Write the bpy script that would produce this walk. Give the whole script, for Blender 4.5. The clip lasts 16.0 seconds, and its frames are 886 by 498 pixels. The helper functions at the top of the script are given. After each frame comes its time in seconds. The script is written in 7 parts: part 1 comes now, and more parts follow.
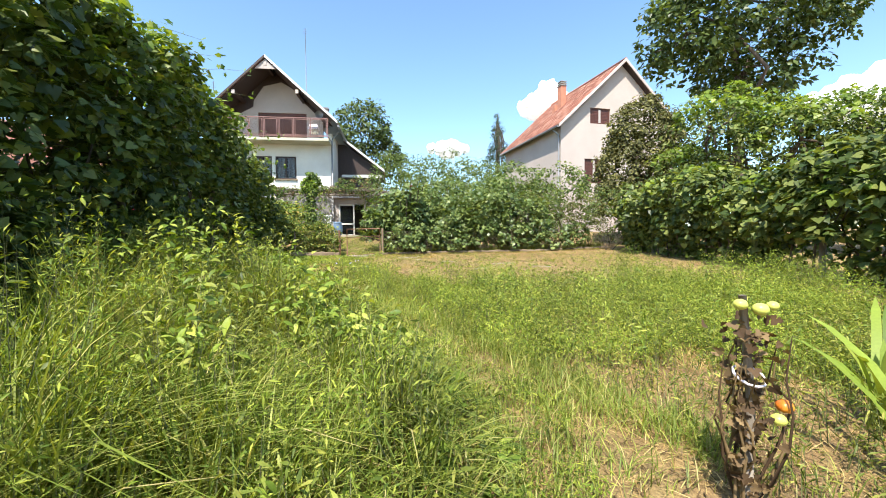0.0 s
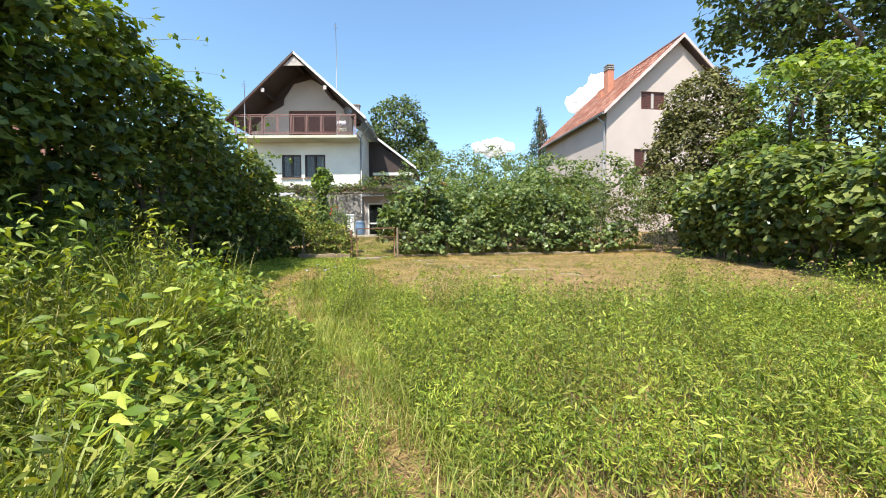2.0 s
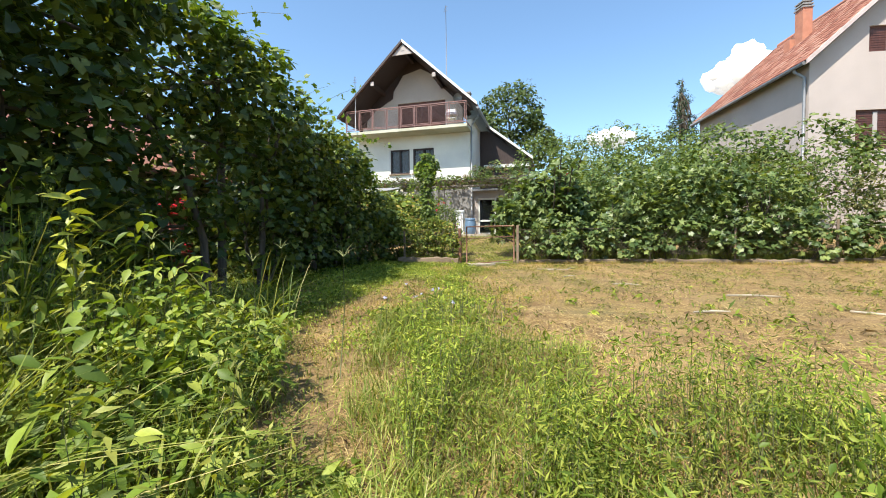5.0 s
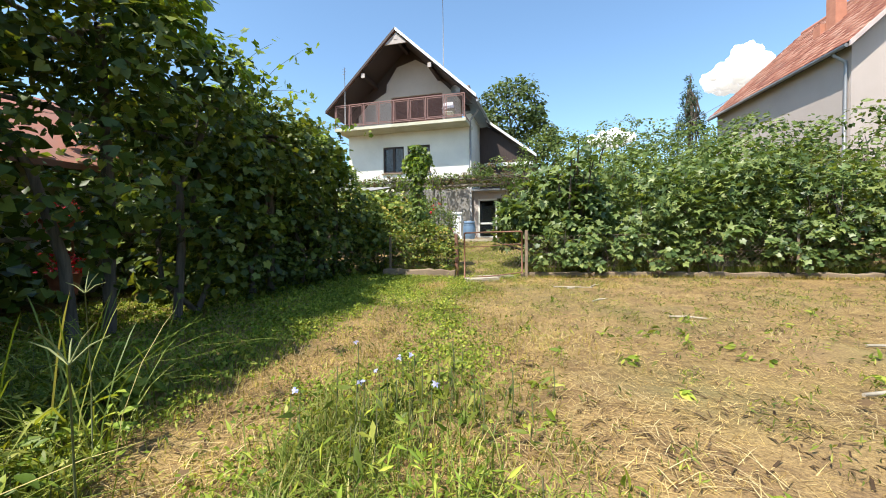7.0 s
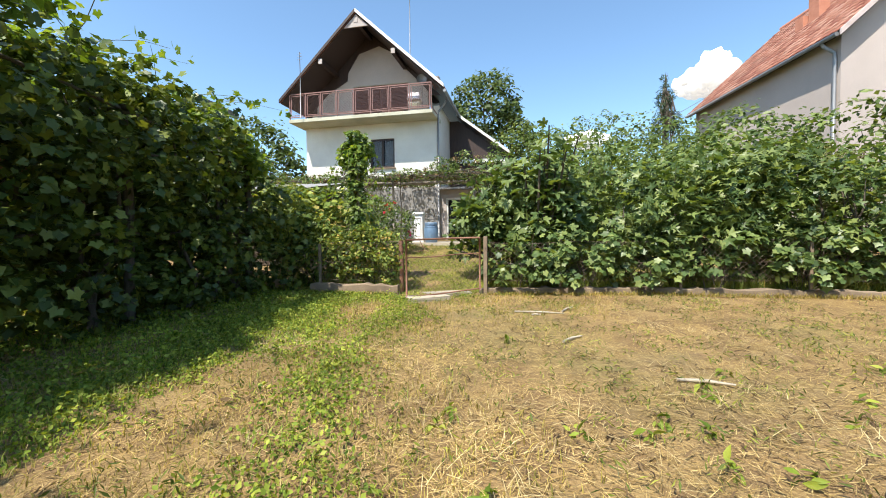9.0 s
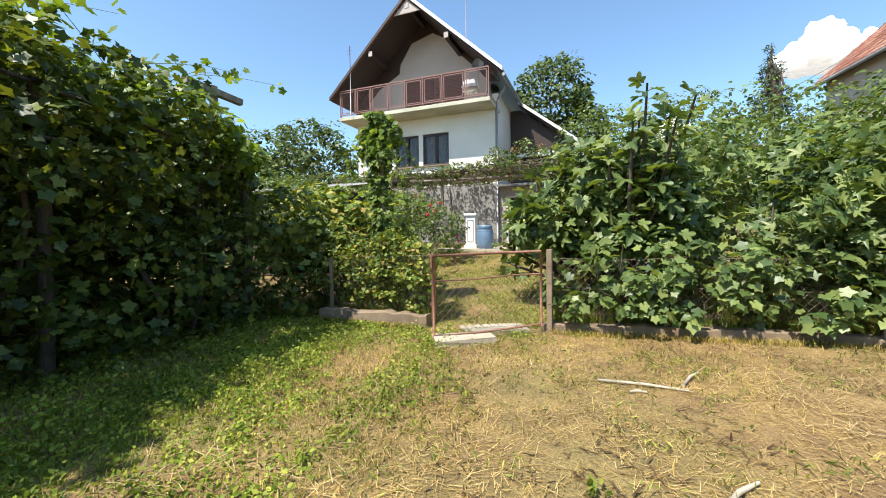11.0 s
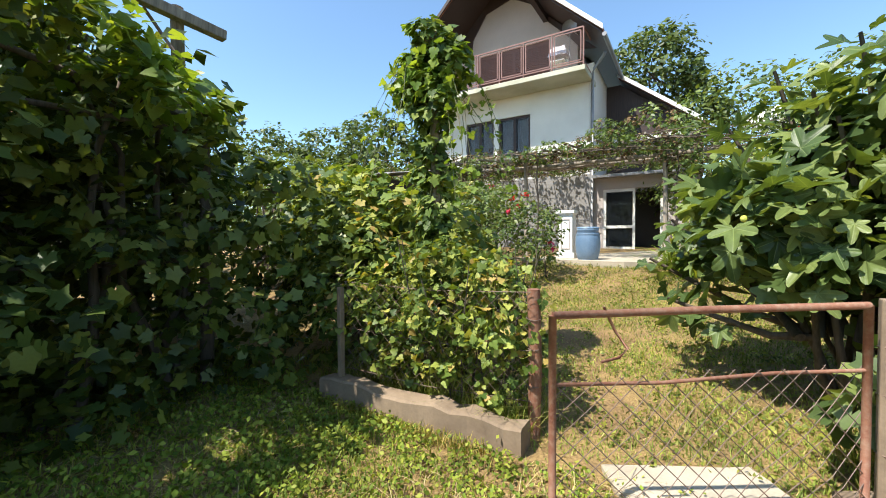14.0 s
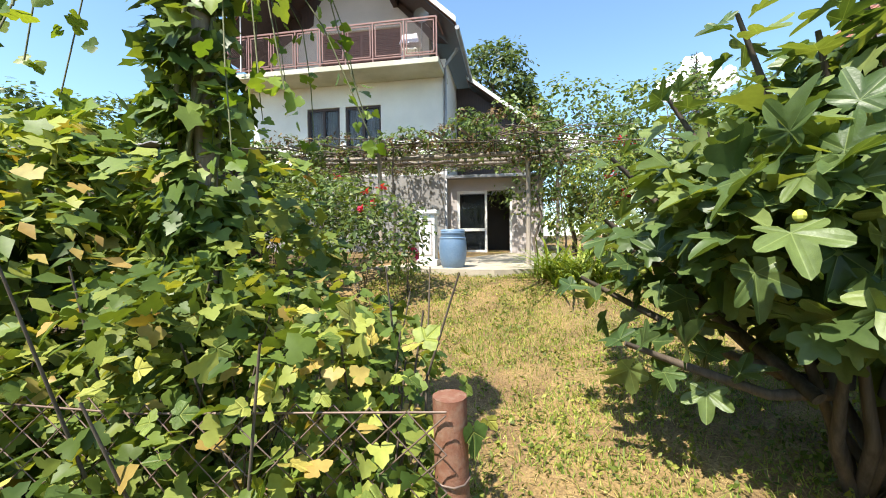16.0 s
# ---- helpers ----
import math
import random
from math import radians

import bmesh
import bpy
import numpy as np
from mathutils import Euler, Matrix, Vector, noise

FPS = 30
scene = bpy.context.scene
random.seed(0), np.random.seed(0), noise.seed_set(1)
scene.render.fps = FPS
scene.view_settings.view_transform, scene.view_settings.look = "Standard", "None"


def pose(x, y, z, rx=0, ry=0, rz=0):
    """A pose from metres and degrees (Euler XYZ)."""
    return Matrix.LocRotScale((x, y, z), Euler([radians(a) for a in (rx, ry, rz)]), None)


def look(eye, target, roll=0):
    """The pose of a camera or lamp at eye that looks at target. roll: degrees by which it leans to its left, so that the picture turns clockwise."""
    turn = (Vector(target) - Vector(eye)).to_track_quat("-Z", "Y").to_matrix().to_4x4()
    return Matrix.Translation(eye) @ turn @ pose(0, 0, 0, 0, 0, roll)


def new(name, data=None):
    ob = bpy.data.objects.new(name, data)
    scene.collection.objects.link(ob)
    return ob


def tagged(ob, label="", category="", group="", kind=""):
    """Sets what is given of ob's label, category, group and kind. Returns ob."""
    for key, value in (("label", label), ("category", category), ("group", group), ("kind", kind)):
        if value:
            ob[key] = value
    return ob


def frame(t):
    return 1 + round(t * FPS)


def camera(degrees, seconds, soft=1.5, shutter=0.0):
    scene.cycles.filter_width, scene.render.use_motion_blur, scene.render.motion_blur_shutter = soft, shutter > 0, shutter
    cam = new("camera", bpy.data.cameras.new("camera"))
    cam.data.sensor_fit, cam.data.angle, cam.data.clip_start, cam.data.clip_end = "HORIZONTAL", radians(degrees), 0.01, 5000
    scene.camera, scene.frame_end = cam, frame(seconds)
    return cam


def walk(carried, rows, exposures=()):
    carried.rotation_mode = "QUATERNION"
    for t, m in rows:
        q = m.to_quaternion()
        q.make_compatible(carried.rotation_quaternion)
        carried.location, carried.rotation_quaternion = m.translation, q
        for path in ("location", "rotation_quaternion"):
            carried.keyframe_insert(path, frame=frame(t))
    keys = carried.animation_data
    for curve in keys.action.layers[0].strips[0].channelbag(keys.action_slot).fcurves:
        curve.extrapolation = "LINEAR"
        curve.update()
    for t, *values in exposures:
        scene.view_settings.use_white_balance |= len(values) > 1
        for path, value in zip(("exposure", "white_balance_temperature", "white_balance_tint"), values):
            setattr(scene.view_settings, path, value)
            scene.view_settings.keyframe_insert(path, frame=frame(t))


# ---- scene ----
cam = camera(96.8, 16.0, soft=1.0)
METRES, EYE, TILT, LEAN, TURN = 15.0, 1.35, 0.0, 0.0, 0.0
ROWS = [
    (0.0, 0.0, 0.0, 0.0, -0.01, -1.65, 0.5),
    (0.5, 0.0124, 0.0266, 0.0026, -0.66, -1.51, 0.52),
    (1.0, 0.0267, 0.053, -0.0004, -0.77, -1.58, 0.55),
    (1.5, 0.0408, 0.0797, 0.0017, -0.42, -1.67, 0.45),
    (2.0, 0.0519, 0.1087, 0.0015, 6.51, -1.66, 0.46),
    (2.5, 0.051, 0.138, 0.0004, 11.06, -1.85, 0.22),
    (3.0, 0.0449, 0.1719, 0.0004, 11.32, -1.88, 0.19),
    (3.5, 0.0377, 0.205, 0.0056, 15.63, -1.8, 0.23),
    (4.0, 0.0221, 0.2328, 0.0048, 21.33, -1.9, 0.08),
    (6.5, -0.0423, 0.3753, 0.0122, 22.45, -1.78, 0.55),
    (7.0, -0.0472, 0.4036, 0.0151, 22.14, -1.62, 0.57),
    (7.5, -0.0518, 0.4295, 0.0165, 20.59, -1.56, 0.54),
    (8.0, -0.0497, 0.4583, 0.0178, 17.1, -1.72, 0.76),
    (8.5, -0.0433, 0.4926, 0.0221, 17.13, -1.64, 0.7),
    (9.0, -0.046, 0.5237, 0.0245, 19.1, -1.77, 0.48),
    (11.5, -0.0819, 0.6827, 0.0372, 31.6, -1.7, 0.79),
    (12.0, -0.093, 0.7102, 0.0374, 35.12, -1.66, 0.64),
    (12.5, -0.1145, 0.7374, 0.0386, 36.99, -1.69, 0.56),
    (13.0, -0.1346, 0.7665, 0.0397, 37.85, -1.8, 0.74),
    (13.5, -0.1515, 0.7928, 0.0436, 38.91, -1.48, 0.66),
    (14.0, -0.1785, 0.8092, 0.0426, 38.78, -1.6, 0.34),
    (14.5, -0.2003, 0.8268, 0.0419, 32.41, -1.48, 0.55),
    (15.0, -0.2151, 0.8542, 0.0429, 29.21, -1.5, 0.79),
    (15.5, -0.2265, 0.8788, 0.044, 24.55, -1.53, 0.67),
    (16.0, -0.2366, 0.9057, 0.0453, 17.0, -1.43, 0.58),
]
walk(cam, [(t, pose(0, 0, EYE, TILT, LEAN, TURN) @ pose(METRES * x, METRES * y, METRES * z, 90 + pitch, roll, yaw)) for t, x, y, z, yaw, pitch, roll in ROWS],
     [(0.0, 1.08), (2.5, 0.88), (6.5, 0.83), (9.0, 0.8), (13.5, 0.87), (16.0, 1.08)])

# ---- world and sun: a clear summer noon, the sun high behind the walker
SUN = Vector((-0.21, -0.6, 1.0)).normalized()
world = bpy.data.worlds.new("summer_sky")
scene.world = world
world.use_nodes = True
wn = world.node_tree.nodes
sky = wn.new("ShaderNodeTexSky")
sky.sky_type = "NISHITA"
sky.sun_disc = False
sky.sun_elevation = math.asin(SUN.z)
sky.sun_rotation = math.atan2(SUN.x, SUN.y)
sky.air_density, sky.dust_density, sky.ozone_density, sky.altitude = 1.0, 0.7, 2.2, 200
air = wn.new("ShaderNodeMix")
air.data_type, air.blend_type = "RGBA", "MULTIPLY"
air.inputs[0].default_value = 1.0
air.inputs[7].default_value = (0.95, 1.06, 1.05, 1)
world.node_tree.links.new(sky.outputs[0], air.inputs[6])
world.node_tree.links.new(air.outputs[2], wn["Background"].inputs[0])
wn["Background"].inputs[1].default_value = 0.15
sun_data = bpy.data.lights.new("sun", "SUN")
sun_data.energy, sun_data.angle, sun_data.color = 5.0, radians(0.53), (1.0, 0.945, 0.84)
sun = new("sun", sun_data)
sun.matrix_world = look((0, 0, 60), Vector((0, 0, 60)) - SUN)


# ---- materials
class Nodes:
    """A node material with short calls for the pieces used here."""

    def __init__(self, name):
        self.mat = bpy.data.materials.new(name)
        self.mat.use_nodes = True
        self.tree = self.mat.node_tree
        self.bsdf = self.tree.nodes["Principled BSDF"]
        self.out = self.tree.nodes["Material Output"]
        self.place = self.node("ShaderNodeTexCoord").outputs["Object"]

    def node(self, kind, **inputs):
        n = self.tree.nodes.new(kind)
        for k, v in inputs.items():
            key = int(k[1:]) if k[0] == "_" and k[1:].isdigit() else k.replace("_", " ")
            self.put(n.inputs[key], v)
        return n

    def put(self, socket, v):
        if isinstance(v, bpy.types.NodeSocket):
            self.tree.links.new(v, socket)
        else:
            socket.default_value = v

    def noise(self, scale, detail=4, rough=0.6, place=None):
        return self.node("ShaderNodeTexNoise", Vector=place or self.place, Scale=scale, Detail=detail, Roughness=rough).outputs[0]

    def ramp(self, fac, *stops):
        r = self.node("ShaderNodeValToRGB", Fac=fac)
        e = r.color_ramp.elements
        while len(e) < len(stops):
            e.new(0.5)
        for el, (p, c) in zip(e, stops):
            el.position = p
            el.color = (c, c, c, 1) if isinstance(c, (int, float)) else (*c, 1)
        return r.outputs[0]

    def mix(self, fac, a, b, blend="MIX"):
        m = self.node("ShaderNodeMix")
        m.data_type, m.blend_type = "RGBA", blend
        self.put(m.inputs[0], fac)
        for s, v in ((m.inputs[6], a), (m.inputs[7], b)):
            self.put(s, (*v, 1) if isinstance(v, tuple) else v)
        return m.outputs[2]

    def calc(self, op, a, b=0.0):
        m = self.node("ShaderNodeMath", _0=a, _1=b)
        m.operation = op
        return m.outputs[0]

    def bump(self, height, strength=0.3, dist=0.01):
        self.put(self.bsdf.inputs["Normal"], self.node("ShaderNodeBump", Height=height, Strength=strength, Distance=dist).outputs[0])

    def set(self, **kw):
        for k, v in kw.items():
            self.put(self.bsdf.inputs[k.replace("_", " ")], (*v, 1) if isinstance(v, tuple) else v)
        return self


def leaf_mat(name, dark, mid, light, rough=0.42, glow=0.3, single=False, odd=None, veins=(), shine=0.28):
    """Leaf: colour differs from leaf to leaf and over the plant; light passes through. veins: degrees from the tip, on single leaves."""
    n = Nodes(name)
    rnd = n.node("ShaderNodeObjectInfo").outputs["Random"] if single else n.node("ShaderNodeNewGeometry").outputs["Random Per Island"]
    stops = [(0.0, dark), (0.5, mid), (0.92, light)]
    if odd:
        stops = [(0.0, dark), (0.5, mid), (0.9, light), (1.0, odd)]
    col = n.ramp(rnd, *stops)
    patch = n.ramp(n.noise(1.3, 3), (0.3, 0.62), (0.7, 1.22))
    col = n.mix(1.0, col, patch, "MULTIPLY")
    blotch = n.ramp(n.noise(60, 2), (0.3, 0.85), (0.7, 1.1))
    col = n.mix(0.6, col, blotch, "MULTIPLY")
    if veins:
        v = n.node("ShaderNodeSeparateXYZ", Vector=n.place)
        x, y = v.outputs[0], n.calc("SUBTRACT", v.outputs[1], 0.24)
        best = None
        for deg in veins:
            c, q = math.cos(radians(deg)), math.sin(radians(deg))
            off = n.calc("ABSOLUTE", n.calc("SUBTRACT", n.calc("MULTIPLY", x, c), n.calc("MULTIPLY", y, q)))
            behind = n.calc("LESS_THAN", n.calc("ADD", n.calc("MULTIPLY", x, q), n.calc("MULTIPLY", y, c)), 0.0)
            off = n.calc("ADD", off, behind)
            best = off if best is None else n.calc("MINIMUM", best, off)
        col = n.mix(n.ramp(best, (0.003, 0.4), (0.014, 0.0)), col, tuple(min(1.0, 1.3 * c + 0.03) for c in light))
        n.bump(n.mix(0.3, n.ramp(best, (0.0, 0.0), (0.07, 1.0)), n.noise(9, 2)), 0.5, 0.01)
    n.set(Base_Color=col, Roughness=rough)
    n.bsdf.inputs["Specular IOR Level"].default_value = shine
    thin = n.node("ShaderNodeBsdfTranslucent", Color=n.mix(1.0, col, (1.55, 1.45, 0.45), "MULTIPLY"))
    both = n.node("ShaderNodeMixShader", _0=glow, _1=n.bsdf.outputs[0], _2=thin.outputs[0])
    n.tree.links.new(both.outputs[0], n.out.inputs[0])
    return n.mat


def paint_mat(name, base, stain, rough=0.85, scale=1.0, rust=None, metal=0.0, fine=40.0):
    """Plaster, paint, wood or metal with stains at two scales and fine relief; rust shows in patches."""
    n = Nodes(name)
    col = n.mix(n.ramp(n.noise(1.1 * scale, 5), (0.35, 0.0), (0.75, 1.0)), base, stain)
    col = n.mix(0.5, col, n.ramp(n.noise(fine, 3), (0.3, 0.8), (0.7, 1.1)), "MULTIPLY")
    if rust:
        col = n.mix(n.ramp(n.noise(7 * scale, 6), (0.45, 0.0), (0.7, 0.8)), col, rust)
    n.set(Base_Color=col, Roughness=rough, Metallic=metal)
    n.bump(n.noise(fine * 2, 4), 0.35, 0.004)
    return n.mat


def wood_mat(name, a, b, rough=0.75):
    n = Nodes(name)
    st = n.node("ShaderNodeMapping", Vector=n.place, Scale=(14, 14, 1.2)).outputs[0]
    g = n.noise(2.0, 6, 0.65, st)
    n.set(Base_Color=n.mix(n.ramp(g, (0.3, 0.0), (0.7, 1.0)), a, b), Roughness=rough)
    n.bump(g, 0.5, 0.006)
    return n.mat


def ground_mat():
    """Soil, dry cut grass and green thatch, mixed by place."""
    n = Nodes("ground")
    big, mid, fine = n.noise(0.55, 5), n.noise(3.0, 6), n.noise(60, 6)
    dry = n.mix(n.ramp(fine, (0.3, 0.0), (0.7, 1.0)), (0.18, 0.108, 0.04), (0.44, 0.30, 0.12))
    soil = n.mix(n.ramp(fine, (0.3, 0.0), (0.7, 1.0)), (0.12, 0.07, 0.03), (0.31, 0.195, 0.085))
    green = n.mix(n.ramp(fine, (0.3, 0.0), (0.7, 1.0)), (0.06, 0.085, 0.02), (0.17, 0.21, 0.06))
    col = n.mix(n.ramp(mid, (0.42, 0.0), (0.6, 1.0)), dry, soil)
    col = n.mix(n.ramp(big, (0.5, 0.0), (0.72, 0.4)), col, green)
    n.set(Base_Color=col, Roughness=0.95)
    n.bump(fine, 0.8, 0.03)
    return n.mat


M_GROUND = ground_mat()
M_VINE = leaf_mat("grape_leaf", (0.036, 0.062, 0.013), (0.085, 0.128, 0.024), (0.21, 0.24, 0.05), rough=0.42, glow=0.3, shine=0.36)
# lighter copy of the grape leaf: sunlight in the colour on tops, also young tendrils
M_VINE_LIGHT = leaf_mat("sunlit_young_vine_leaf", (0.10, 0.17, 0.025), (0.17, 0.25, 0.04), (0.27, 0.34, 0.06), glow=0.42)
M_FIG = leaf_mat("fig_leaf", (0.055, 0.095, 0.028), (0.12, 0.178, 0.05), (0.25, 0.3, 0.09), rough=0.42, shine=0.4)
M_FIG_ONE = leaf_mat("fig_leaf_single", (0.055, 0.098, 0.03), (0.11, 0.165, 0.048), (0.22, 0.275, 0.085), rough=0.42, glow=0.3, single=True, veins=(0, 52, -52, 108, -108), shine=0.4)
M_CURRANT = leaf_mat("currant_leaf", (0.055, 0.1, 0.02), (0.165, 0.23, 0.042), (0.40, 0.42, 0.09), odd=(0.44, 0.29, 0.09), rough=0.5)
M_CURRANT_ONE = leaf_mat("currant_leaf_single", (0.08, 0.135, 0.028), (0.26, 0.32, 0.065), (0.55, 0.52, 0.12), odd=(0.5, 0.28, 0.08), rough=0.5, single=True, veins=(0, 58, -58))
M_HOP = leaf_mat("hop_leaf", (0.05, 0.09, 0.02), (0.11, 0.17, 0.035), (0.25, 0.31, 0.07))
M_WEED = leaf_mat("weed_leaf", (0.07, 0.105, 0.016), (0.185, 0.225, 0.034), (0.37, 0.37, 0.075), rough=0.5)
M_PEPPER = leaf_mat("broad_weed_leaf", (0.09, 0.15, 0.018), (0.2, 0.28, 0.036), (0.39, 0.43, 0.075), rough=0.5)
M_GRASS = leaf_mat("grass_blade", (0.10, 0.15, 0.022), (0.205, 0.255, 0.042), (0.38, 0.39, 0.1), odd=(0.54, 0.44, 0.2), rough=0.5)
M_LAWN = leaf_mat("lawn_blade", (0.14, 0.14, 0.025), (0.31, 0.255, 0.055), (0.47, 0.37, 0.115), odd=(0.52, 0.37, 0.14), rough=0.6)
M_FEATHER = leaf_mat("feathery_leaf", (0.085, 0.14, 0.018), (0.205, 0.28, 0.034), (0.40, 0.43, 0.07), rough=0.55, shine=0.2)
M_HAY = leaf_mat("long_hay", (0.24, 0.16, 0.07), (0.42, 0.315, 0.145), (0.62, 0.5, 0.26), rough=0.65, glow=0.1)
M_STRAW = leaf_mat("cut_straw", (0.17, 0.1, 0.034), (0.43, 0.295, 0.105), (0.66, 0.5, 0.22), rough=0.7, glow=0.12)
M_TREE = leaf_mat("tree_leaf", (0.04, 0.068, 0.02), (0.075, 0.115, 0.032), (0.14, 0.185, 0.055))
M_TREE_PALE = leaf_mat("shrub_leaf", (0.06, 0.10, 0.025), (0.11, 0.16, 0.04), (0.2, 0.25, 0.07))
M_JUNIPER = leaf_mat("juniper_leaf", (0.05, 0.055, 0.016), (0.11, 0.11, 0.033), (0.22, 0.205, 0.07), glow=0.2, rough=0.65)
M_SPRUCE = leaf_mat("needle", (0.018, 0.04, 0.018), (0.035, 0.065, 0.028), (0.06, 0.10, 0.04), glow=0.1)
M_DRYLEAF = leaf_mat("withered_leaf", (0.06, 0.035, 0.018), (0.13, 0.08, 0.04), (0.25, 0.17, 0.08), rough=0.8, glow=0.15)
M_HEDGE = leaf_mat("hedge_leaf", (0.04, 0.068, 0.015), (0.10, 0.14, 0.032), (0.25, 0.28, 0.075))
M_PALE = leaf_mat("pale_weed_leaf", (0.28, 0.33, 0.04), (0.4, 0.44, 0.06), (0.52, 0.53, 0.09), single=True)
M_SEED = paint_mat("seed_head", (0.24, 0.25, 0.1), (0.18, 0.2, 0.07), 0.8)
M_RED = leaf_mat("red_petal", (0.45, 0.01, 0.02), (0.6, 0.02, 0.04), (0.75, 0.05, 0.1), glow=0.25)
M_PINK = leaf_mat("pink_petal", (0.6, 0.02, 0.12), (0.75, 0.04, 0.2), (0.85, 0.12, 0.3), glow=0.25)
M_BLUE = leaf_mat("blue_petal", (0.35, 0.36, 0.7), (0.45, 0.47, 0.8), (0.6, 0.6, 0.9), glow=0.3)
M_WHITE_PETAL = leaf_mat("white_petal", (0.7, 0.62, 0.55), (0.8, 0.74, 0.68), (0.85, 0.82, 0.78), glow=0.3)
M_BARK = wood_mat("bark", (0.05, 0.037, 0.026), (0.15, 0.115, 0.085), 0.9)
M_STEM = paint_mat("green_stem", (0.10, 0.13, 0.04), (0.17, 0.14, 0.07), 0.7)
M_POLE = wood_mat("weathered_pole", (0.13, 0.105, 0.08), (0.33, 0.28, 0.22), 0.85)
M_DARKWOOD = wood_mat("dark_soffit_board", (0.022, 0.011, 0.009), (0.05, 0.026, 0.02), 0.6)
M_SHUTTER = wood_mat("brown_shutter", (0.07, 0.022, 0.016), (0.13, 0.045, 0.03), 0.55)
M_PLASTER = paint_mat("white_plaster", (0.74, 0.71, 0.65), (0.58, 0.55, 0.5), 0.9, 0.5)
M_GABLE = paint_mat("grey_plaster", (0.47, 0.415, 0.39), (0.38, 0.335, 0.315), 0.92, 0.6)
M_CELLAR = paint_mat("cellar_plaster", (0.30, 0.29, 0.28), (0.22, 0.21, 0.2), 0.95, 0.8)
M_PINKWALL = paint_mat("beige_render", (0.51, 0.43, 0.39), (0.43, 0.36, 0.325), 0.95, 0.5)
M_CONCRETE = paint_mat("concrete", (0.27, 0.2, 0.135), (0.13, 0.09, 0.06), 0.95, 2.5, fine=60)
M_SLAB = paint_mat("pale_concrete", (0.47, 0.41, 0.32), (0.33, 0.275, 0.205), 0.95, 2.5, fine=60)
M_BALCONY = paint_mat("balcony_concrete", (0.55, 0.53, 0.42), (0.40, 0.38, 0.28), 0.95, 1.0)
M_RUST = paint_mat("rusty_pipe", (0.20, 0.075, 0.045), (0.30, 0.15, 0.09), 0.7, 6.0, rust=(0.30, 0.19, 0.13), metal=0.2, fine=90)
M_LAWN_GREEN = leaf_mat("garden_lawn_blade", (0.11, 0.165, 0.025), (0.22, 0.285, 0.045), (0.38, 0.39, 0.09), odd=(0.5, 0.41, 0.17), rough=0.55)
M_WIRE = paint_mat("rusty_wire", (0.17, 0.115, 0.09), (0.27, 0.2, 0.16), 0.6, 6.0, metal=0.5)
M_RAIL = paint_mat("faded_red_rail_paint", (0.24, 0.125, 0.11), (0.18, 0.085, 0.07), 0.6, 3.0)
M_MESH = paint_mat("brown_wire_mesh", (0.10, 0.05, 0.042), (0.07, 0.034, 0.03), 0.6, 3.0)
M_WHITEPAINT = paint_mat("white_paint", (0.78, 0.77, 0.74), (0.62, 0.6, 0.56), 0.6, 2.0)
M_VERGE = paint_mat("faded_verge_paint", (0.6, 0.5, 0.47), (0.45, 0.36, 0.33), 0.8, 3.0)
M_PIPE = paint_mat("grey_zinc", (0.30, 0.30, 0.31), (0.2, 0.2, 0.2), 0.5, 2.0, metal=0.4)
M_BARREL = paint_mat("blue_plastic", (0.12, 0.20, 0.31), (0.18, 0.26, 0.36), 0.45, 3.0)
M_BRICK = paint_mat("chimney_brick", (0.50, 0.22, 0.14), (0.40, 0.16, 0.10), 0.9, 3.0)
M_TERRACOTTA = paint_mat("terracotta", (0.36, 0.12, 0.08), (0.25, 0.08, 0.055), 0.8, 5.0)
M_CLOTH = paint_mat("white_cloth", (0.75, 0.7, 0.74), (0.6, 0.52, 0.58), 0.9, 3.0)
# slight emission adds brightness that sun and sky alone don't give the clouds
M_CLOUD = Nodes("cloud").set(Base_Color=(0.95, 0.95, 0.97), Roughness=1.0, Emission_Color=(0.9, 0.94, 1.0), Emission_Strength=0.35).mat
# near-black colour that stands in for the shade of unlit rooms
M_ROOM_SHADE = paint_mat("painted_room_shade", (0.05, 0.045, 0.04), (0.03, 0.03, 0.028), 0.9)
M_CURTAIN = paint_mat("net_curtain", (0.62, 0.62, 0.62), (0.45, 0.45, 0.46), 0.9, 4.0)
M_TOMATO = paint_mat("fruit_skin", (0.62, 0.12, 0.02), (0.7, 0.3, 0.03), 0.3, 9.0)
M_UNRIPE = paint_mat("pale_fruit_skin", (0.62, 0.62, 0.12), (0.5, 0.55, 0.12), 0.3, 9.0)

glass = Nodes("window_glass")
glass.set(Base_Color=(0.02, 0.025, 0.03), Roughness=0.05)
glass.bsdf.inputs["Alpha"].default_value = 0.35
M_GLASS = glass.mat


def tile_mat(name, single):
    n = Nodes(name)
    rnd = n.node("ShaderNodeObjectInfo").outputs["Random"] if single else n.node("ShaderNodeNewGeometry").outputs["Random Per Island"]
    col = n.ramp(rnd, (0.0, (0.22, 0.075, 0.05)), (0.6, (0.36, 0.145, 0.095)), (1.0, (0.47, 0.26, 0.19)))
    col = n.mix(n.ramp(n.noise(1.5, 5), (0.45, 0.0), (0.7, 0.55)), col, (0.2, 0.13, 0.1))
    n.set(Base_Color=col, Roughness=0.85)
    n.bump(n.noise(50, 3), 0.3, 0.004)
    return n.mat


M_TILE = tile_mat("roof_tile", False)
M_TILE_ONE = tile_mat("single_roof_tile", True)


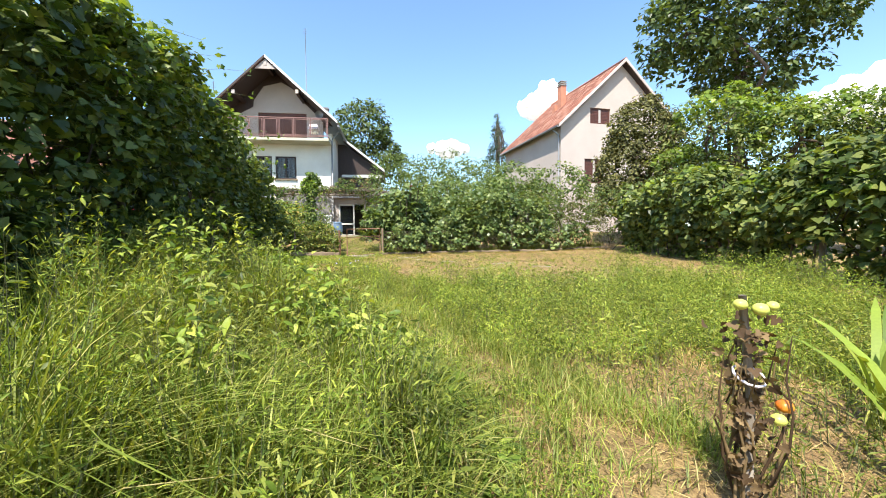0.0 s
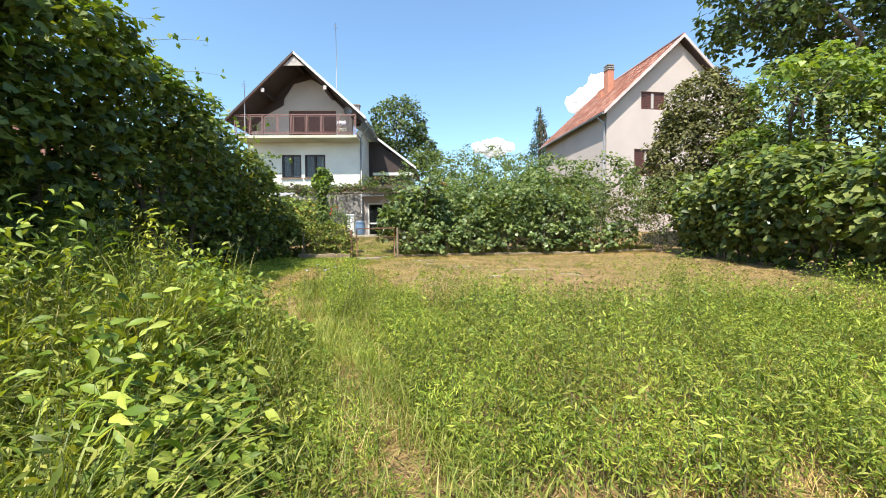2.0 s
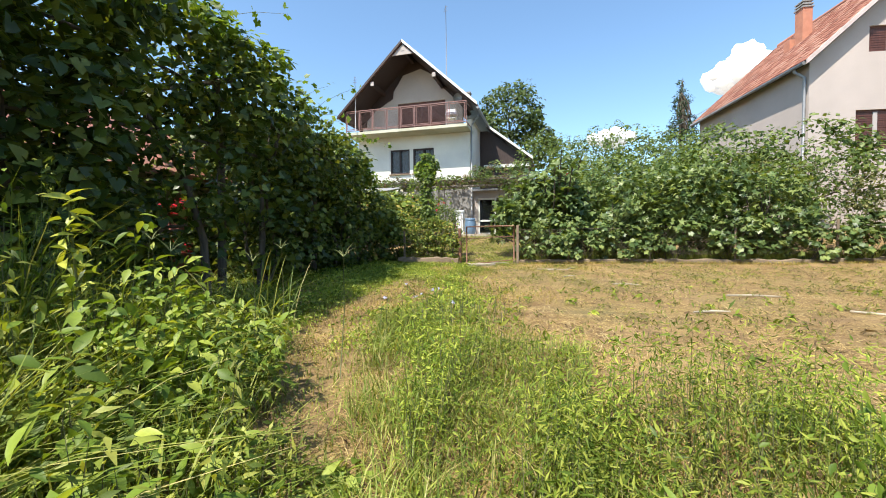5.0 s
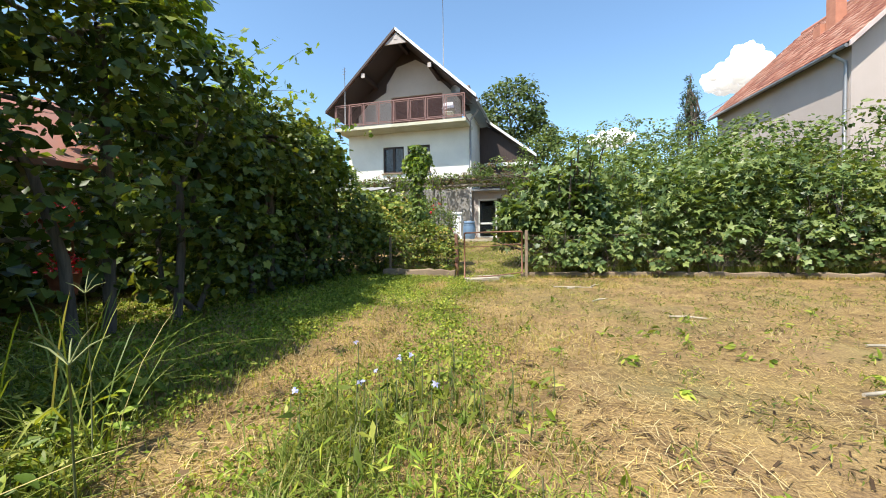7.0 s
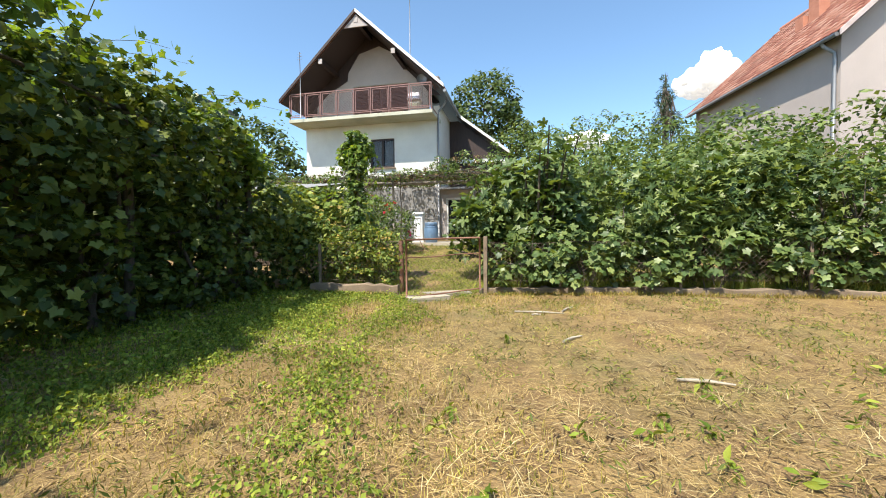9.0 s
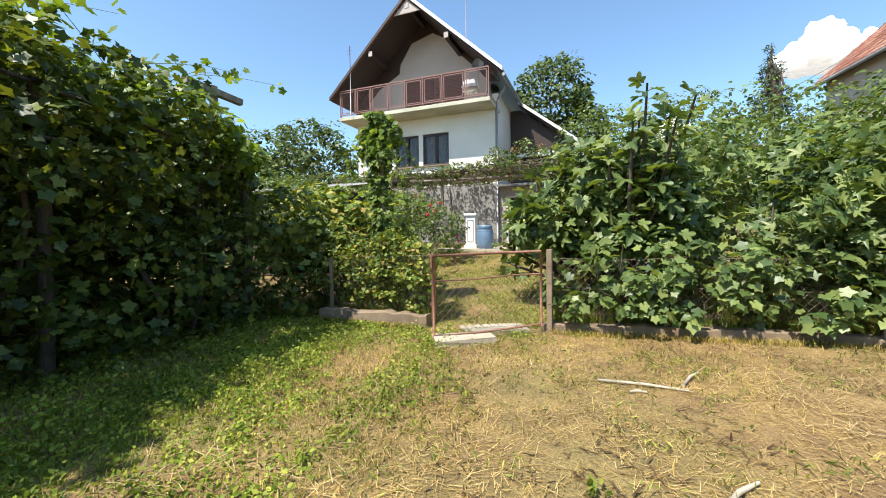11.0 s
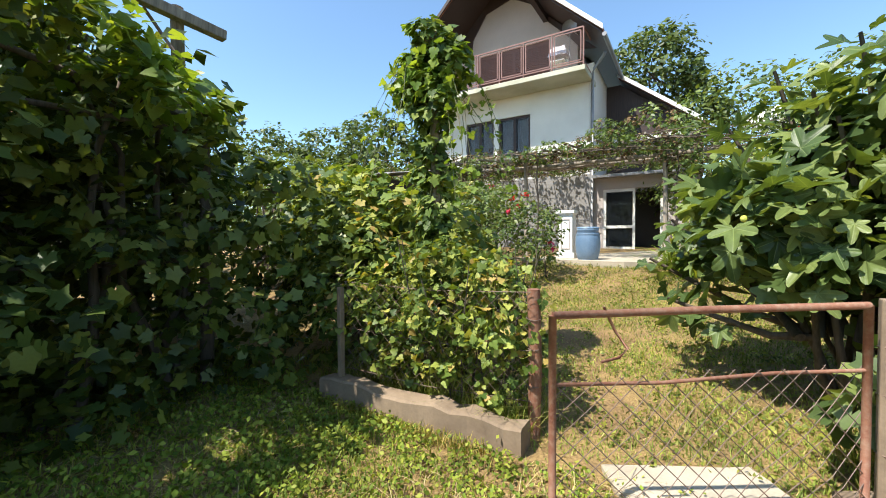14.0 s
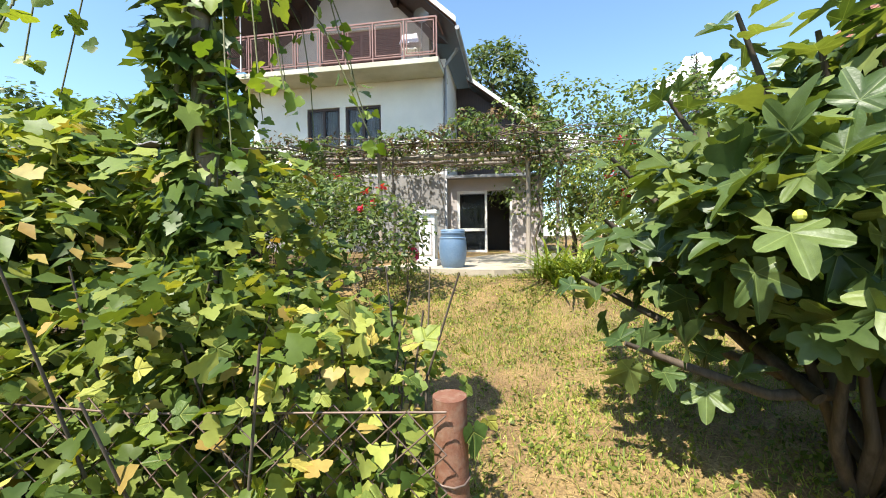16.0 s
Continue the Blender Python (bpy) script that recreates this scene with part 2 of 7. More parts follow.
# ---- mesh helpers
def part(name, bm, material, parent=None, label=""):
    """Links a bmesh as one mesh object, under a thing or a part if given."""
    me = bpy.data.meshes.new(name)
    bm.to_mesh(me)
    bm.free()
    me.materials.append(material)
    ob = new(name, me)
    ob.parent = parent
    return tagged(ob, label)


def thing(name, x, y, z, rz=0, label="", category="", group="", kind=""):
    ob = new(name)
    ob.matrix_world = pose(x, y, z, 0, 0, rz)
    ob.empty_display_size = 0.1
    return tagged(ob, label, category, group, kind)


def box(bm, x0, x1, y0, y1, z0, z1, m=None, bevel=0.0):
    r = bmesh.ops.create_cube(bm, size=1.0)
    mat = Matrix.LocRotScale(((x0 + x1) / 2, (y0 + y1) / 2, (z0 + z1) / 2), None, (abs(x1 - x0), abs(y1 - y0), abs(z1 - z0)))
    bmesh.ops.transform(bm, matrix=(m or Matrix()) @ mat, verts=r["verts"])
    if bevel:
        bmesh.ops.bevel(bm, geom=list({e for v in r["verts"] for e in v.link_edges}), offset=bevel, segments=2, affect="EDGES", profile=0.6)
    return bm


def boxes(*specs, bevel=0.0):
    bm = bmesh.new()
    for s in specs:
        b = bmesh.new()
        box(b, *s, bevel=bevel)
        me = bpy.data.meshes.new("t")
        b.to_mesh(me)
        b.free()
        bm.from_mesh(me)
        bpy.data.meshes.remove(me)
    return bm


def tube(bm, pts, radii, seg=8, cap=True):
    """A round limb along points, with a radius at each."""
    pts = [Vector(p) for p in pts]
    if isinstance(radii, (int, float)):
        radii = [radii] * len(pts)
    rings = []
    for i, p in enumerate(pts):
        d = (pts[min(i + 1, len(pts) - 1)] - pts[max(i - 1, 0)]).normalized()
        a = d.cross(Vector((0, 0, 1)) if abs(d.z) < 0.9 else Vector((1, 0, 0))).normalized()
        b = d.cross(a)
        rings.append([bm.verts.new(p + radii[i] * (math.cos(6.2832 * k / seg) * a + math.sin(6.2832 * k / seg) * b)) for k in range(seg)])
    for r0, r1 in zip(rings, rings[1:]):
        for k in range(seg):
            f = bm.faces.new((r0[k], r0[(k + 1) % seg], r1[(k + 1) % seg], r1[k]))
            f.smooth = True
    if cap:
        bm.faces.new(rings[0])
        bm.faces.new(rings[-1][::-1])
    return bm


def prism(bm, outline, y0, y1):
    """An outline of (x, z) points drawn out from y0 to y1."""
    a = [bm.verts.new((x, y0, z)) for x, z in outline]
    b = [bm.verts.new((x, y1, z)) for x, z in outline]
    bm.faces.new(a)
    bm.faces.new(b[::-1])
    for i in range(len(a)):
        j = (i + 1) % len(a)
        bm.faces.new((a[j], a[i], b[i], b[j]))
    bmesh.ops.recalc_face_normals(bm, faces=bm.faces)
    return bm


def wall_with_holes(u0, u1, z0, z1, y0, y1, holes):
    """A wall as blocks round its openings (u0, u1, z0, z1)."""
    us = sorted({u0, u1, *[h[0] for h in holes], *[h[1] for h in holes]})
    zs = sorted({z0, z1, *[h[2] for h in holes], *[h[3] for h in holes]})
    bm = bmesh.new()
    for a, b in zip(us, us[1:]):
        for c, d in zip(zs, zs[1:]):
            if not any(h[0] <= (a + b) / 2 <= h[1] and h[2] <= (c + d) / 2 <= h[3] for h in holes):
                box(bm, a, b, y0, y1, c, d)
    bmesh.ops.remove_doubles(bm, verts=bm.verts, dist=0.0005)
    bmesh.ops.dissolve_limit(bm, angle_limit=0.01, verts=bm.verts, edges=bm.edges)
    return bm


# ---- leaves: thousands of copies of a small outline, joined into one mesh
def outline_leaf(radii, bend=0.12, tip=1.0):
    """A leaf fan from the stalk: radii at even angles from the stalk round to the tip and back. y runs along the leaf, z is its face."""
    n = len(radii)
    v = [(0.0, 0.0, 0.0)]
    for i, r in enumerate(radii):
        a = math.pi * (-0.92 + 1.84 * i / (n - 1))
        x, y = math.sin(a) * r, math.cos(a) * r * tip
        v.append((x, y + 0.28, bend * (abs(x) * 0.6 - 0.9 * y * y)))
    v[0] = (0.0, 0.22, 0.0)
    return np.array(v), [(0, i + 1, i) for i in range(1, n)]


TO_SUN = np.array(SUN)
SIMPLE = (np.array([(0, 0, 0), (-0.27, 0.42, 0.07), (0, 1.0, -0.08), (0.27, 0.42, 0.07), (0, 0.45, 0.0)]), [(0, 4, 1), (1, 4, 2), (0, 3, 4), (3, 2, 4)])
QUICK = (np.array([(0, 0, 0), (-0.32, 0.45, 0.05), (0, 1.0, -0.05), (0.32, 0.45, 0.05)]), [(0, 2, 1), (0, 3, 2)])
LANCE = (np.array([(0, 0, 0), (-0.13, 0.35, 0.03), (0, 1.0, -0.22), (0.13, 0.35, 0.03), (0, 0.5, 0.0)]), [(0, 4, 1), (1, 4, 2), (0, 3, 4), (3, 2, 4)])
GRAPE = outline_leaf([0.42, 0.52, 0.40, 0.62, 0.46, 0.78, 0.46, 0.62, 0.40, 0.52, 0.42])
GRAPE_LITE = outline_leaf([0.48, 0.64, 0.48, 0.78, 0.48, 0.64, 0.48], 0.2)
CURRANT = outline_leaf([0.34, 0.46, 0.43, 0.56, 0.64, 0.55, 0.52, 0.40, 0.58, 0.64, 0.80, 0.64, 0.58, 0.40, 0.52, 0.55, 0.64, 0.56, 0.43, 0.46, 0.34], 0.22)
OVATE = (np.array([(0, 0, 0), (-0.15, 0.22, 0.06), (-0.2, 0.45, 0.05), (-0.11, 0.75, -0.03), (0, 1.0, -0.2), (0.11, 0.75, -0.03), (0.2, 0.45, 0.05), (0.15, 0.22, 0.06), (0, 0.4, 0.0), (0, 0.72, -0.07)]),
         [(0, 8, 1), (1, 8, 2), (2, 8, 9), (2, 9, 3), (3, 9, 4), (0, 7, 8), (7, 6, 8), (6, 9, 8), (6, 5, 9), (5, 4, 9)])
NEEDLE = (np.array([(0, 0, 0), (-0.1, 0.4, 0.03), (0, 1.0, -0.12), (0.1, 0.4, 0.03)]), [(0, 2, 1), (0, 3, 2)])


def fingered_leaf(fingers, core, steps, bend):
    """A leaf with rounded fingers: (angle in degrees, length, half width) each, round a core."""
    radii = []
    for i in range(steps):
        a = math.pi * (-0.92 + 1.84 * i / (steps - 1))
        best = core
        for deg, length, half in fingers:
            q = a - radians(deg)
            if math.cos(q) <= 0:
                continue
            c, sl = length * 0.55, length * 0.45
            A = (math.cos(q) / sl) ** 2 + (math.sin(q) / half) ** 2
            B = -2 * c * math.cos(q) / sl ** 2
            D = B * B - 4 * A * ((c / sl) ** 2 - 1)
            if D > 0:
                best = max(best, (-B + math.sqrt(D)) / (2 * A))
        radii.append(best)
    return outline_leaf(radii, bend)


FIG_FAR = fingered_leaf([(0, 0.95, 0.15), (55, 0.85, 0.14), (-55, 0.85, 0.14), (112, 0.6, 0.13), (-112, 0.6, 0.13)], 0.2, 17, 0.35)
FIG_MID = fingered_leaf([(0, 0.88, 0.22), (52, 0.8, 0.2), (-52, 0.8, 0.2), (108, 0.55, 0.17), (-108, 0.55, 0.17)], 0.36, 29, 0.45)
FIG_NEAR = fingered_leaf([(0, 0.9, 0.2), (52, 0.8, 0.175), (-52, 0.8, 0.175), (108, 0.55, 0.16), (-108, 0.55, 0.16)], 0.36, 47, 0.5)


def leaf_frames(N, rng, up=0.6, droop=0.5, wild=0.55):
    """Rotations for leaves: faces look outward and up, tips hang."""
    n = len(N)
    face = N + np.array([0, 0, up]) + TO_SUN * 0.45 + rng.normal(0, wild, (n, 3))
    face /= np.linalg.norm(face, axis=1, keepdims=True) + 1e-9
    tip = N * 0.6 + np.array([0, 0, -droop]) + rng.normal(0, 1.1, (n, 3))
    tip -= face * (tip * face).sum(1, keepdims=True)
    tip /= np.linalg.norm(tip, axis=1, keepdims=True) + 1e-9
    side = np.cross(tip, face)
    return np.stack([side, tip, face], axis=1)


def stuff_mesh(name, V, faces_per, count, material, parent=None, label=""):
    """V: (count, k, 3) points; faces_per: triangles of one copy."""
    k = V.shape[1]
    tri = np.array(faces_per, dtype=np.int32)
    T = (tri[None] + (np.arange(count, dtype=np.int32) * k)[:, None, None]).reshape(-1)
    me = bpy.data.meshes.new(name)
    me.vertices.add(count * k)
    me.vertices.foreach_set("co", V.astype(np.float32).reshape(-1))
    me.loops.add(len(T))
    me.loops.foreach_set("vertex_index", T)
    me.polygons.add(len(T) // 3)
    me.polygons.foreach_set("loop_start", np.arange(0, len(T), 3, dtype=np.int32))
    me.update(calc_edges=True)
    me.materials.append(material)
    ob = new(name, me)
    ob.parent = parent
    return tagged(ob, label)


def whorls(tips, axes, per, rng, droop=0.2):
    """Leaves that stand out all round the ends of shoots."""
    n = len(tips)
    ref = np.where(np.abs(axes[:, 2:3]) < 0.9, np.array([[0, 0, 1.0]]), np.array([[1.0, 0, 0]]))
    b1 = np.cross(axes, ref)
    b1 /= np.linalg.norm(b1, axis=1, keepdims=True)
    b2 = np.cross(axes, b1)
    i = np.repeat(np.arange(n), per)
    k = np.tile(np.arange(per), n)
    ang = k * 2.4 + np.repeat(rng.uniform(0, 6.28, n), per) + rng.normal(0, 0.2, n * per)
    rise = -0.25 + 1.1 * (k / per) ** 1.5 + rng.normal(0, 0.15, n * per)
    d = np.cos(ang)[:, None] * b1[i] + np.sin(ang)[:, None] * b2[i] + rise[:, None] * axes[i] + np.array([0, 0, -droop])
    d /= np.linalg.norm(d, axis=1, keepdims=True)
    face = axes[i] * 0.8 + np.array([0, 0, 0.3]) + TO_SUN * 0.75 + rng.normal(0, 0.6, (n * per, 3))
    face -= d * (face * d).sum(1, keepdims=True)
    face /= np.linalg.norm(face, axis=1, keepdims=True)
    P = tips[i] - axes[i] * (0.035 * (per - k))[:, None] + d * 0.06
    return P, np.stack([np.cross(d, face), d, face], axis=1)


def leaves(name, P, N, size, template, material, rng, parent=None, label="", turned=None, **how):
    R = leaf_frames(N, rng, **how) if turned is None else turned
    s = size * rng.uniform(0.6, 1.3, (len(P), 1, 1))
    tv, tf = template
    V = P[:, None, :] + s * np.einsum("kj,njc->nkc", tv, R)
    return stuff_mesh(name, V, tf, len(P), material, parent, label)


def ball_points(rng, n):
    d = rng.normal(0, 1, (n, 3))
    return d / np.linalg.norm(d, axis=1, keepdims=True)


def crown_points(blobs, clumps, per, clump_r, rng, low=-0.5, depth=0.3):
    """Leaf places: clumps sit on the lumps of a crown, leaves on the clumps; nothing deep inside."""
    B = np.array([b[0] for b in blobs], float)
    S = np.array([b[1] for b in blobs], float)
    area = (S[:, 0] * S[:, 1] * S[:, 2]) ** (2 / 3)
    C, CN = [], []
    while len(C) < clumps:
        i = rng.choice(len(B), p=area / area.sum())
        d = ball_points(rng, 1)[0]
        if d[2] < low:
            continue
        p = B[i] + d * S[i] * (1 - depth * rng.random() ** 2) * rng.uniform(0.92, 1.06)
        inside = (((p - B) / S) ** 2).sum(1)
        inside[i] = 1
        if inside.min() < 0.55:
            continue
        C.append(p)
        CN.append(d / S[i])
    C, CN = np.array(C), np.array(CN)
    CN /= np.linalg.norm(CN, axis=1, keepdims=True)
    r = clump_r * rng.uniform(0.5, 1.35, len(C))
    idx = np.repeat(np.arange(len(C)), per)
    d = ball_points(rng, len(idx)) + CN[idx] * 0.5
    d /= np.linalg.norm(d, axis=1, keepdims=True)
    P = C[idx] + d * (r[idx] * rng.uniform(0.35, 1.0, len(idx)) ** 0.5)[:, None] * np.array([1, 1, 0.75])
    return P, d


def limbs(bm, base, targets, rng, r0=0.12, sag=0.1):
    """Branches that leave the trunk and taper towards the crown."""
    base = Vector(base)
    for t in targets:
        t = Vector(t)
        mid = base.lerp(t, 0.5) + Vector((rng.normal(0, 0.1), rng.normal(0, 0.1), -sag)) * (t - base).length
        q1 = base.lerp(mid, 0.5) + Vector(rng.normal(0, 0.03, 3)) * (t - base).length
        tube(bm, [base, q1, mid, mid.lerp(t, 0.55) + Vector(rng.normal(0, 0.04, 3)) * (t - base).length, t], [r0, r0 * 0.8, r0 * 0.55, r0 * 0.35, r0 * 0.12], 6, False)


def tree(name, x, y, z, height, blobs, clumps, per, clump_r, leaf, template, material, seed, label, category="tree", group="", trunk_r=0.15, up=0.6, low=-0.5, depth=0.3, fork=0.35, bark=None):
    """A trunk with limbs and a crown of leaf clumps; blobs are given from the foot."""
    rng = np.random.default_rng(seed)
    ob = thing(name, x, y, z, 0, label, category, group)
    bm = bmesh.new()
    top = (rng.normal(0, 0.15), rng.normal(0, 0.15), height * fork)
    tube(bm, [(0, 0, -0.15), (0.03, 0.02, height * fork * 0.4), top], [trunk_r * 1.25, trunk_r, trunk_r * 0.8], 10)
    limbs(bm, top, [Vector(b[0]) + Vector((0, 0, b[1][2] * 0.5)) for b in blobs], rng, trunk_r * 0.6)
    for b in blobs:
        limbs(bm, b[0], [Vector(b[0]) + Vector(d * np.array(b[1]) * 0.9) for d in ball_points(rng, 5)], rng, trunk_r * 0.22)
    part("trunk", bm, bark or M_BARK, ob, "grey-brown bark")
    P, N = crown_points(blobs, clumps, per, clump_r, rng, low, depth)
    leaves("crown", P, N, leaf, template, material, rng, ob, "", up=up)
    return ob


# ---- ground
GY = [-60, 0, 3, 6, 8.5, 11, 14, 14.6, 15.2, 16.2, 18, 19.8, 20.4, 27, 45, 700]
GZ = [-1.2, 0.0, 0.17, 0.42, 0.585, 0.65, 0.68, 0.70, 0.74, 0.81, 1.03, 1.42, 1.48, 1.52, 2.3, 2.5]


def ground_z(x, y):
    z = np.interp(y, GY, GZ)
    return z + 0.1 * np.clip((np.asarray(x) - 4.0) / 3, 0, 1) + 0.08 * np.clip((-5.0 - np.asarray(x)) / 3, 0, 1)


def gz(x, y):
    return float(ground_z(x, y))


def build_ground():
    xs = np.concatenate([[-700, -300, -120, -60], np.arange(-30, 30.1, 0.5), [60, 120, 300, 700]])
    ys = np.concatenate([[-500, -200, -60, -25], np.arange(-8, 40.1, 0.4), [60, 100, 250, 700]])
    X, Y = np.meshgrid(xs, ys)
    Z = ground_z(X, Y)
    near = (np.abs(X) < 30) & (Y > -8) & (Y < 20)
    rng = np.random.default_rng(5)
    Z = Z + near * rng.normal(0, 0.012, Z.shape)
    V = np.stack([X, Y, Z], -1).reshape(-1, 3)
    w = len(xs)
    F = [(j * w + i, j * w + i + 1, (j + 1) * w + i + 1, (j + 1) * w + i) for j in range(len(ys) - 1) for i in range(w - 1)]
    me = bpy.data.meshes.new("ground")
    me.from_pydata(V.tolist(), [], F)
    me.polygons.foreach_set("use_smooth", [True] * len(F))
    me.materials.append(M_GROUND)
    tagged(new("ground", me), "uneven garden soil with dry cut grass", "ground", kind="structure")


build_ground()


# ---- the white house with the balcony gable
def build_balcony_house():
    h = thing("house", -7.4, 25.6, 0, 7, "white plastered house with dark wooden gable and a railed balcony", "house")
    wins = [(-3.6, -2.25, 5.35, 6.87), (-5.1, -3.82, 5.35, 6.87)]
    part("wall", wall_with_holes(-7.3, 0.0, 4.3, 7.655, 1.2, 1.5, wins), M_PLASTER, h, "white plaster storey wall")
    part("cellar_wall", wall_with_holes(-7.3, 0.12, 1.2, 4.3, 1.17, 1.5, []), M_CELLAR, h, "grey rough cellar wall")
    door = [(-4.85, -1.68, 7.84, 9.95)]
    bm = wall_with_holes(-7.0, -0.6, 7.66, 9.95, 1.9, 2.2, door)
    prism(bm, [(-6.7, 9.95), (-0.8, 9.95), (-3.3, 12.3), (-4.15, 12.3)], 1.9, 2.2)
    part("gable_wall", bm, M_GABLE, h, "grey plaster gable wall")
    bm = prism(bmesh.new(), [(-7.3, 8.7), (-6.35, 9.65), (-5.15, 10.3), (-5.1, 10.75), (-4.45, 11.7), (-3.3, 12.0), (-3.3, 12.6), (-3.75, 12.72), (-7.7, 8.93)], 1.84, 1.895)
    part("soffit_board", bm, M_DARKWOOD, h, "dark boarding under the roof slope")
    bm = prism(bmesh.new(), [(-3.29, 12.0), (-2.5, 11.55), (-1.9, 10.75), (-0.9, 9.75), (-0.45, 9.2), (0.1, 9.1), (-3.29, 12.3)], 1.84, 1.895)
    part("soffit_board", bm, M_DARKWOOD, h)
    for s in ((-0.3, 0.0, 1.5, 1.9, 1.2, 7.655), (-0.3, 0.0, 1.905, 11, 1.2, 8.6), (-7.3, -7.0, 1.5, 11, 1.2, 7.655), (-7.3, -7.0, 1.905, 11, 7.66, 8.6), (-6.99, -0.31, 10.7, 11, 1.2, 8.6)):
        part("side_wall", boxes(s), M_PLASTER, h)
    part("balcony_slab", boxes((-7.55, 0.08, 0.0, 1.9, 7.66, 7.83), bevel=0.015), M_BALCONY, h, "weathered concrete slab")
    for u0, u1, z0, z1 in wins:
        w = part("window", boxes((u0, u0 + 0.09, 1.26, 1.34, z0, z1), (u1 - 0.09, u1, 1.26, 1.34, z0, z1), (u0 + 0.09, u1 - 0.09, 1.26, 1.34, z1 - 0.09, z1), (u0 + 0.09, u1 - 0.09, 1.26, 1.34, z0, z0 + 0.09),
                                 ((u0 + u1) / 2 - 0.05, (u0 + u1) / 2 + 0.05, 1.255, 1.335, z0 + 0.09, z1 - 0.09), bevel=0.006), M_DARKWOOD, h, "dark brown window frame")
        part("window_sill", boxes((u0 - 0.06, u1 + 0.06, 1.1, 1.3, z0 - 0.06, z0 - 0.004)), M_CONCRETE, w)
        for a, b in ((u0 + 0.09, (u0 + u1) / 2 - 0.05), ((u0 + u1) / 2 + 0.05, u1 - 0.09)):
            part("pane", boxes((a, b, 1.29, 1.3, z0 + 0.09, z1 - 0.09)), M_GLASS, w)
        bm = bmesh.new()
        k = 40
        xs = [u0 + 0.1 + (u1 - u0 - 0.2) * i / k for i in range(k + 1)]
        a = [bm.verts.new((x, 1.42 + 0.025 * math.sin(i * 1.9), z0 + 0.05)) for i, x in enumerate(xs)]
        b = [bm.verts.new((x, 1.42 + 0.02 * math.sin(i * 1.9), z1 - 0.05)) for i, x in enumerate(xs)]
        for i in range(k):
            if abs(i - k / 2) > 2:
                bm.faces.new((a[i], a[i + 1], b[i + 1], b[i]))
        part("curtain", bm, M_CURTAIN, w, "pale net curtain")
        # flat dark sheet in place of the shaded room behind the panes
        part("backing", boxes((u0, u1, 1.48, 1.52, z0, z1)), M_ROOM_SHADE, w)
    # balcony door behind brown shutters
    s = part("shutter", boxes((-4.85, -1.68, 2.0, 2.06, 7.84, 9.95)), M_SHUTTER, h, "closed brown wooden shutters")
    for i in range(27):
        z = 7.95 + i * 0.07
        for a, b in ((-4.75, -3.32), (-3.2, -1.78)):
            part("slat", boxes((a, b, 1.97, 2.0, z, z + 0.045)), M_SHUTTER, s)
    # roof: two slopes with dark boards below, overhanging the balcony
    def slope(u0, z0, u1, z1, v0, v1, t):
        bm = bmesh.new()
        prism(bm, [(u0, z0), (u1, z1), (u1, z1 + t), (u0, z0 + t)], v0, v1)
        return bm
    part("soffit", slope(-3.75, 12.72, 0.6, 8.72, -0.05, 11.4, 0.06), M_DARKWOOD, h, "dark stained roof boards")
    part("soffit", slope(-7.97, 8.66, -3.75, 12.72, -0.05, 11.4, 0.06), M_DARKWOOD, h)
    part("roof", slope(-3.75, 12.785, 0.64, 8.78, -0.1, 11.45, 0.12), M_TILE, h, "red tiled roof slope")
    part("roof", slope(-8.0, 8.7, -3.75, 12.785, -0.1, 11.45, 0.12), M_TILE, h)
    part("soffit", slope(0.55, 8.6, 3.45, 6.35, 4.2, 11.4, 0.06), M_DARKWOOD, h)
    part("roof", slope(0.5, 8.7, 3.5, 6.4, 4.1, 11.45, 0.12), M_TILE, h, "lean-to roof slope")
    part("verge_board", slope(-3.75, 12.78, 0.66, 8.76, -0.16, -0.105, 0.17), M_WHITEPAINT, h, "white metal verge trim")
    part("verge_board", slope(-8.02, 8.68, -3.75, 12.78, -0.16, -0.105, 0.17), M_DARKWOOD, h)
    part("verge_board", slope(0.5, 8.7, 3.52, 6.38, 4.04, 4.095, 0.17), M_WHITEPAINT, h)
    bm = prism(bmesh.new(), [(-4.4, 12.1), (-3.1, 12.1), (-3.75, 12.7)], -0.04, 0.02)
    part("apex_board", bm, M_GABLE, h, "pale board under the ridge")
    for u, z in ((-5.7, 10.62), (-1.85, 10.75), (-3.75, 12.45)):
        part("purlin", boxes((u - 0.09, u + 0.09, -0.02, 2.1, z - 0.12, z + 0.1)), M_DARKWOOD, h)
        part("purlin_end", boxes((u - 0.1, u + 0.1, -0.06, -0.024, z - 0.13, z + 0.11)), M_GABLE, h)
    bm = bmesh.new()
    prism(bm, [(0.02, 4.2), (3.0, 4.2), (3.0, 6.6), (0.55, 8.5), (0.02, 8.5)], 4.6, 4.8)
    part("annex_wall", bm, M_DARKWOOD, h, "dark boarded lean-to gable")
    part("annex_beam", boxes((0.3, 3.3, 4.4, 4.55, 6.0, 6.2)), M_WHITEPAINT, h)
    part("annex_wall", boxes((0.02, 3.1, 4.81, 10, 1.2, 6.3)), M_PLASTER, h)
    bm = bmesh.new()
    tube(bm, [(0.55, 1.0, 8.5), (0.45, 1.1, 8.4), (0.16, 1.1, 8.05), (0.1, 1.12, 7.9), (0.1, 1.12, 1.5)], 0.055, 8)
    part("downpipe", bm, M_PIPE, h, "grey zinc downpipe")
    bm = bmesh.new()
    tube(bm, [(0.7, -0.1, 8.62), (0.7, 11.3, 8.62)], 0.075, 8)
    part("gutter", bm, M_PIPE, h)
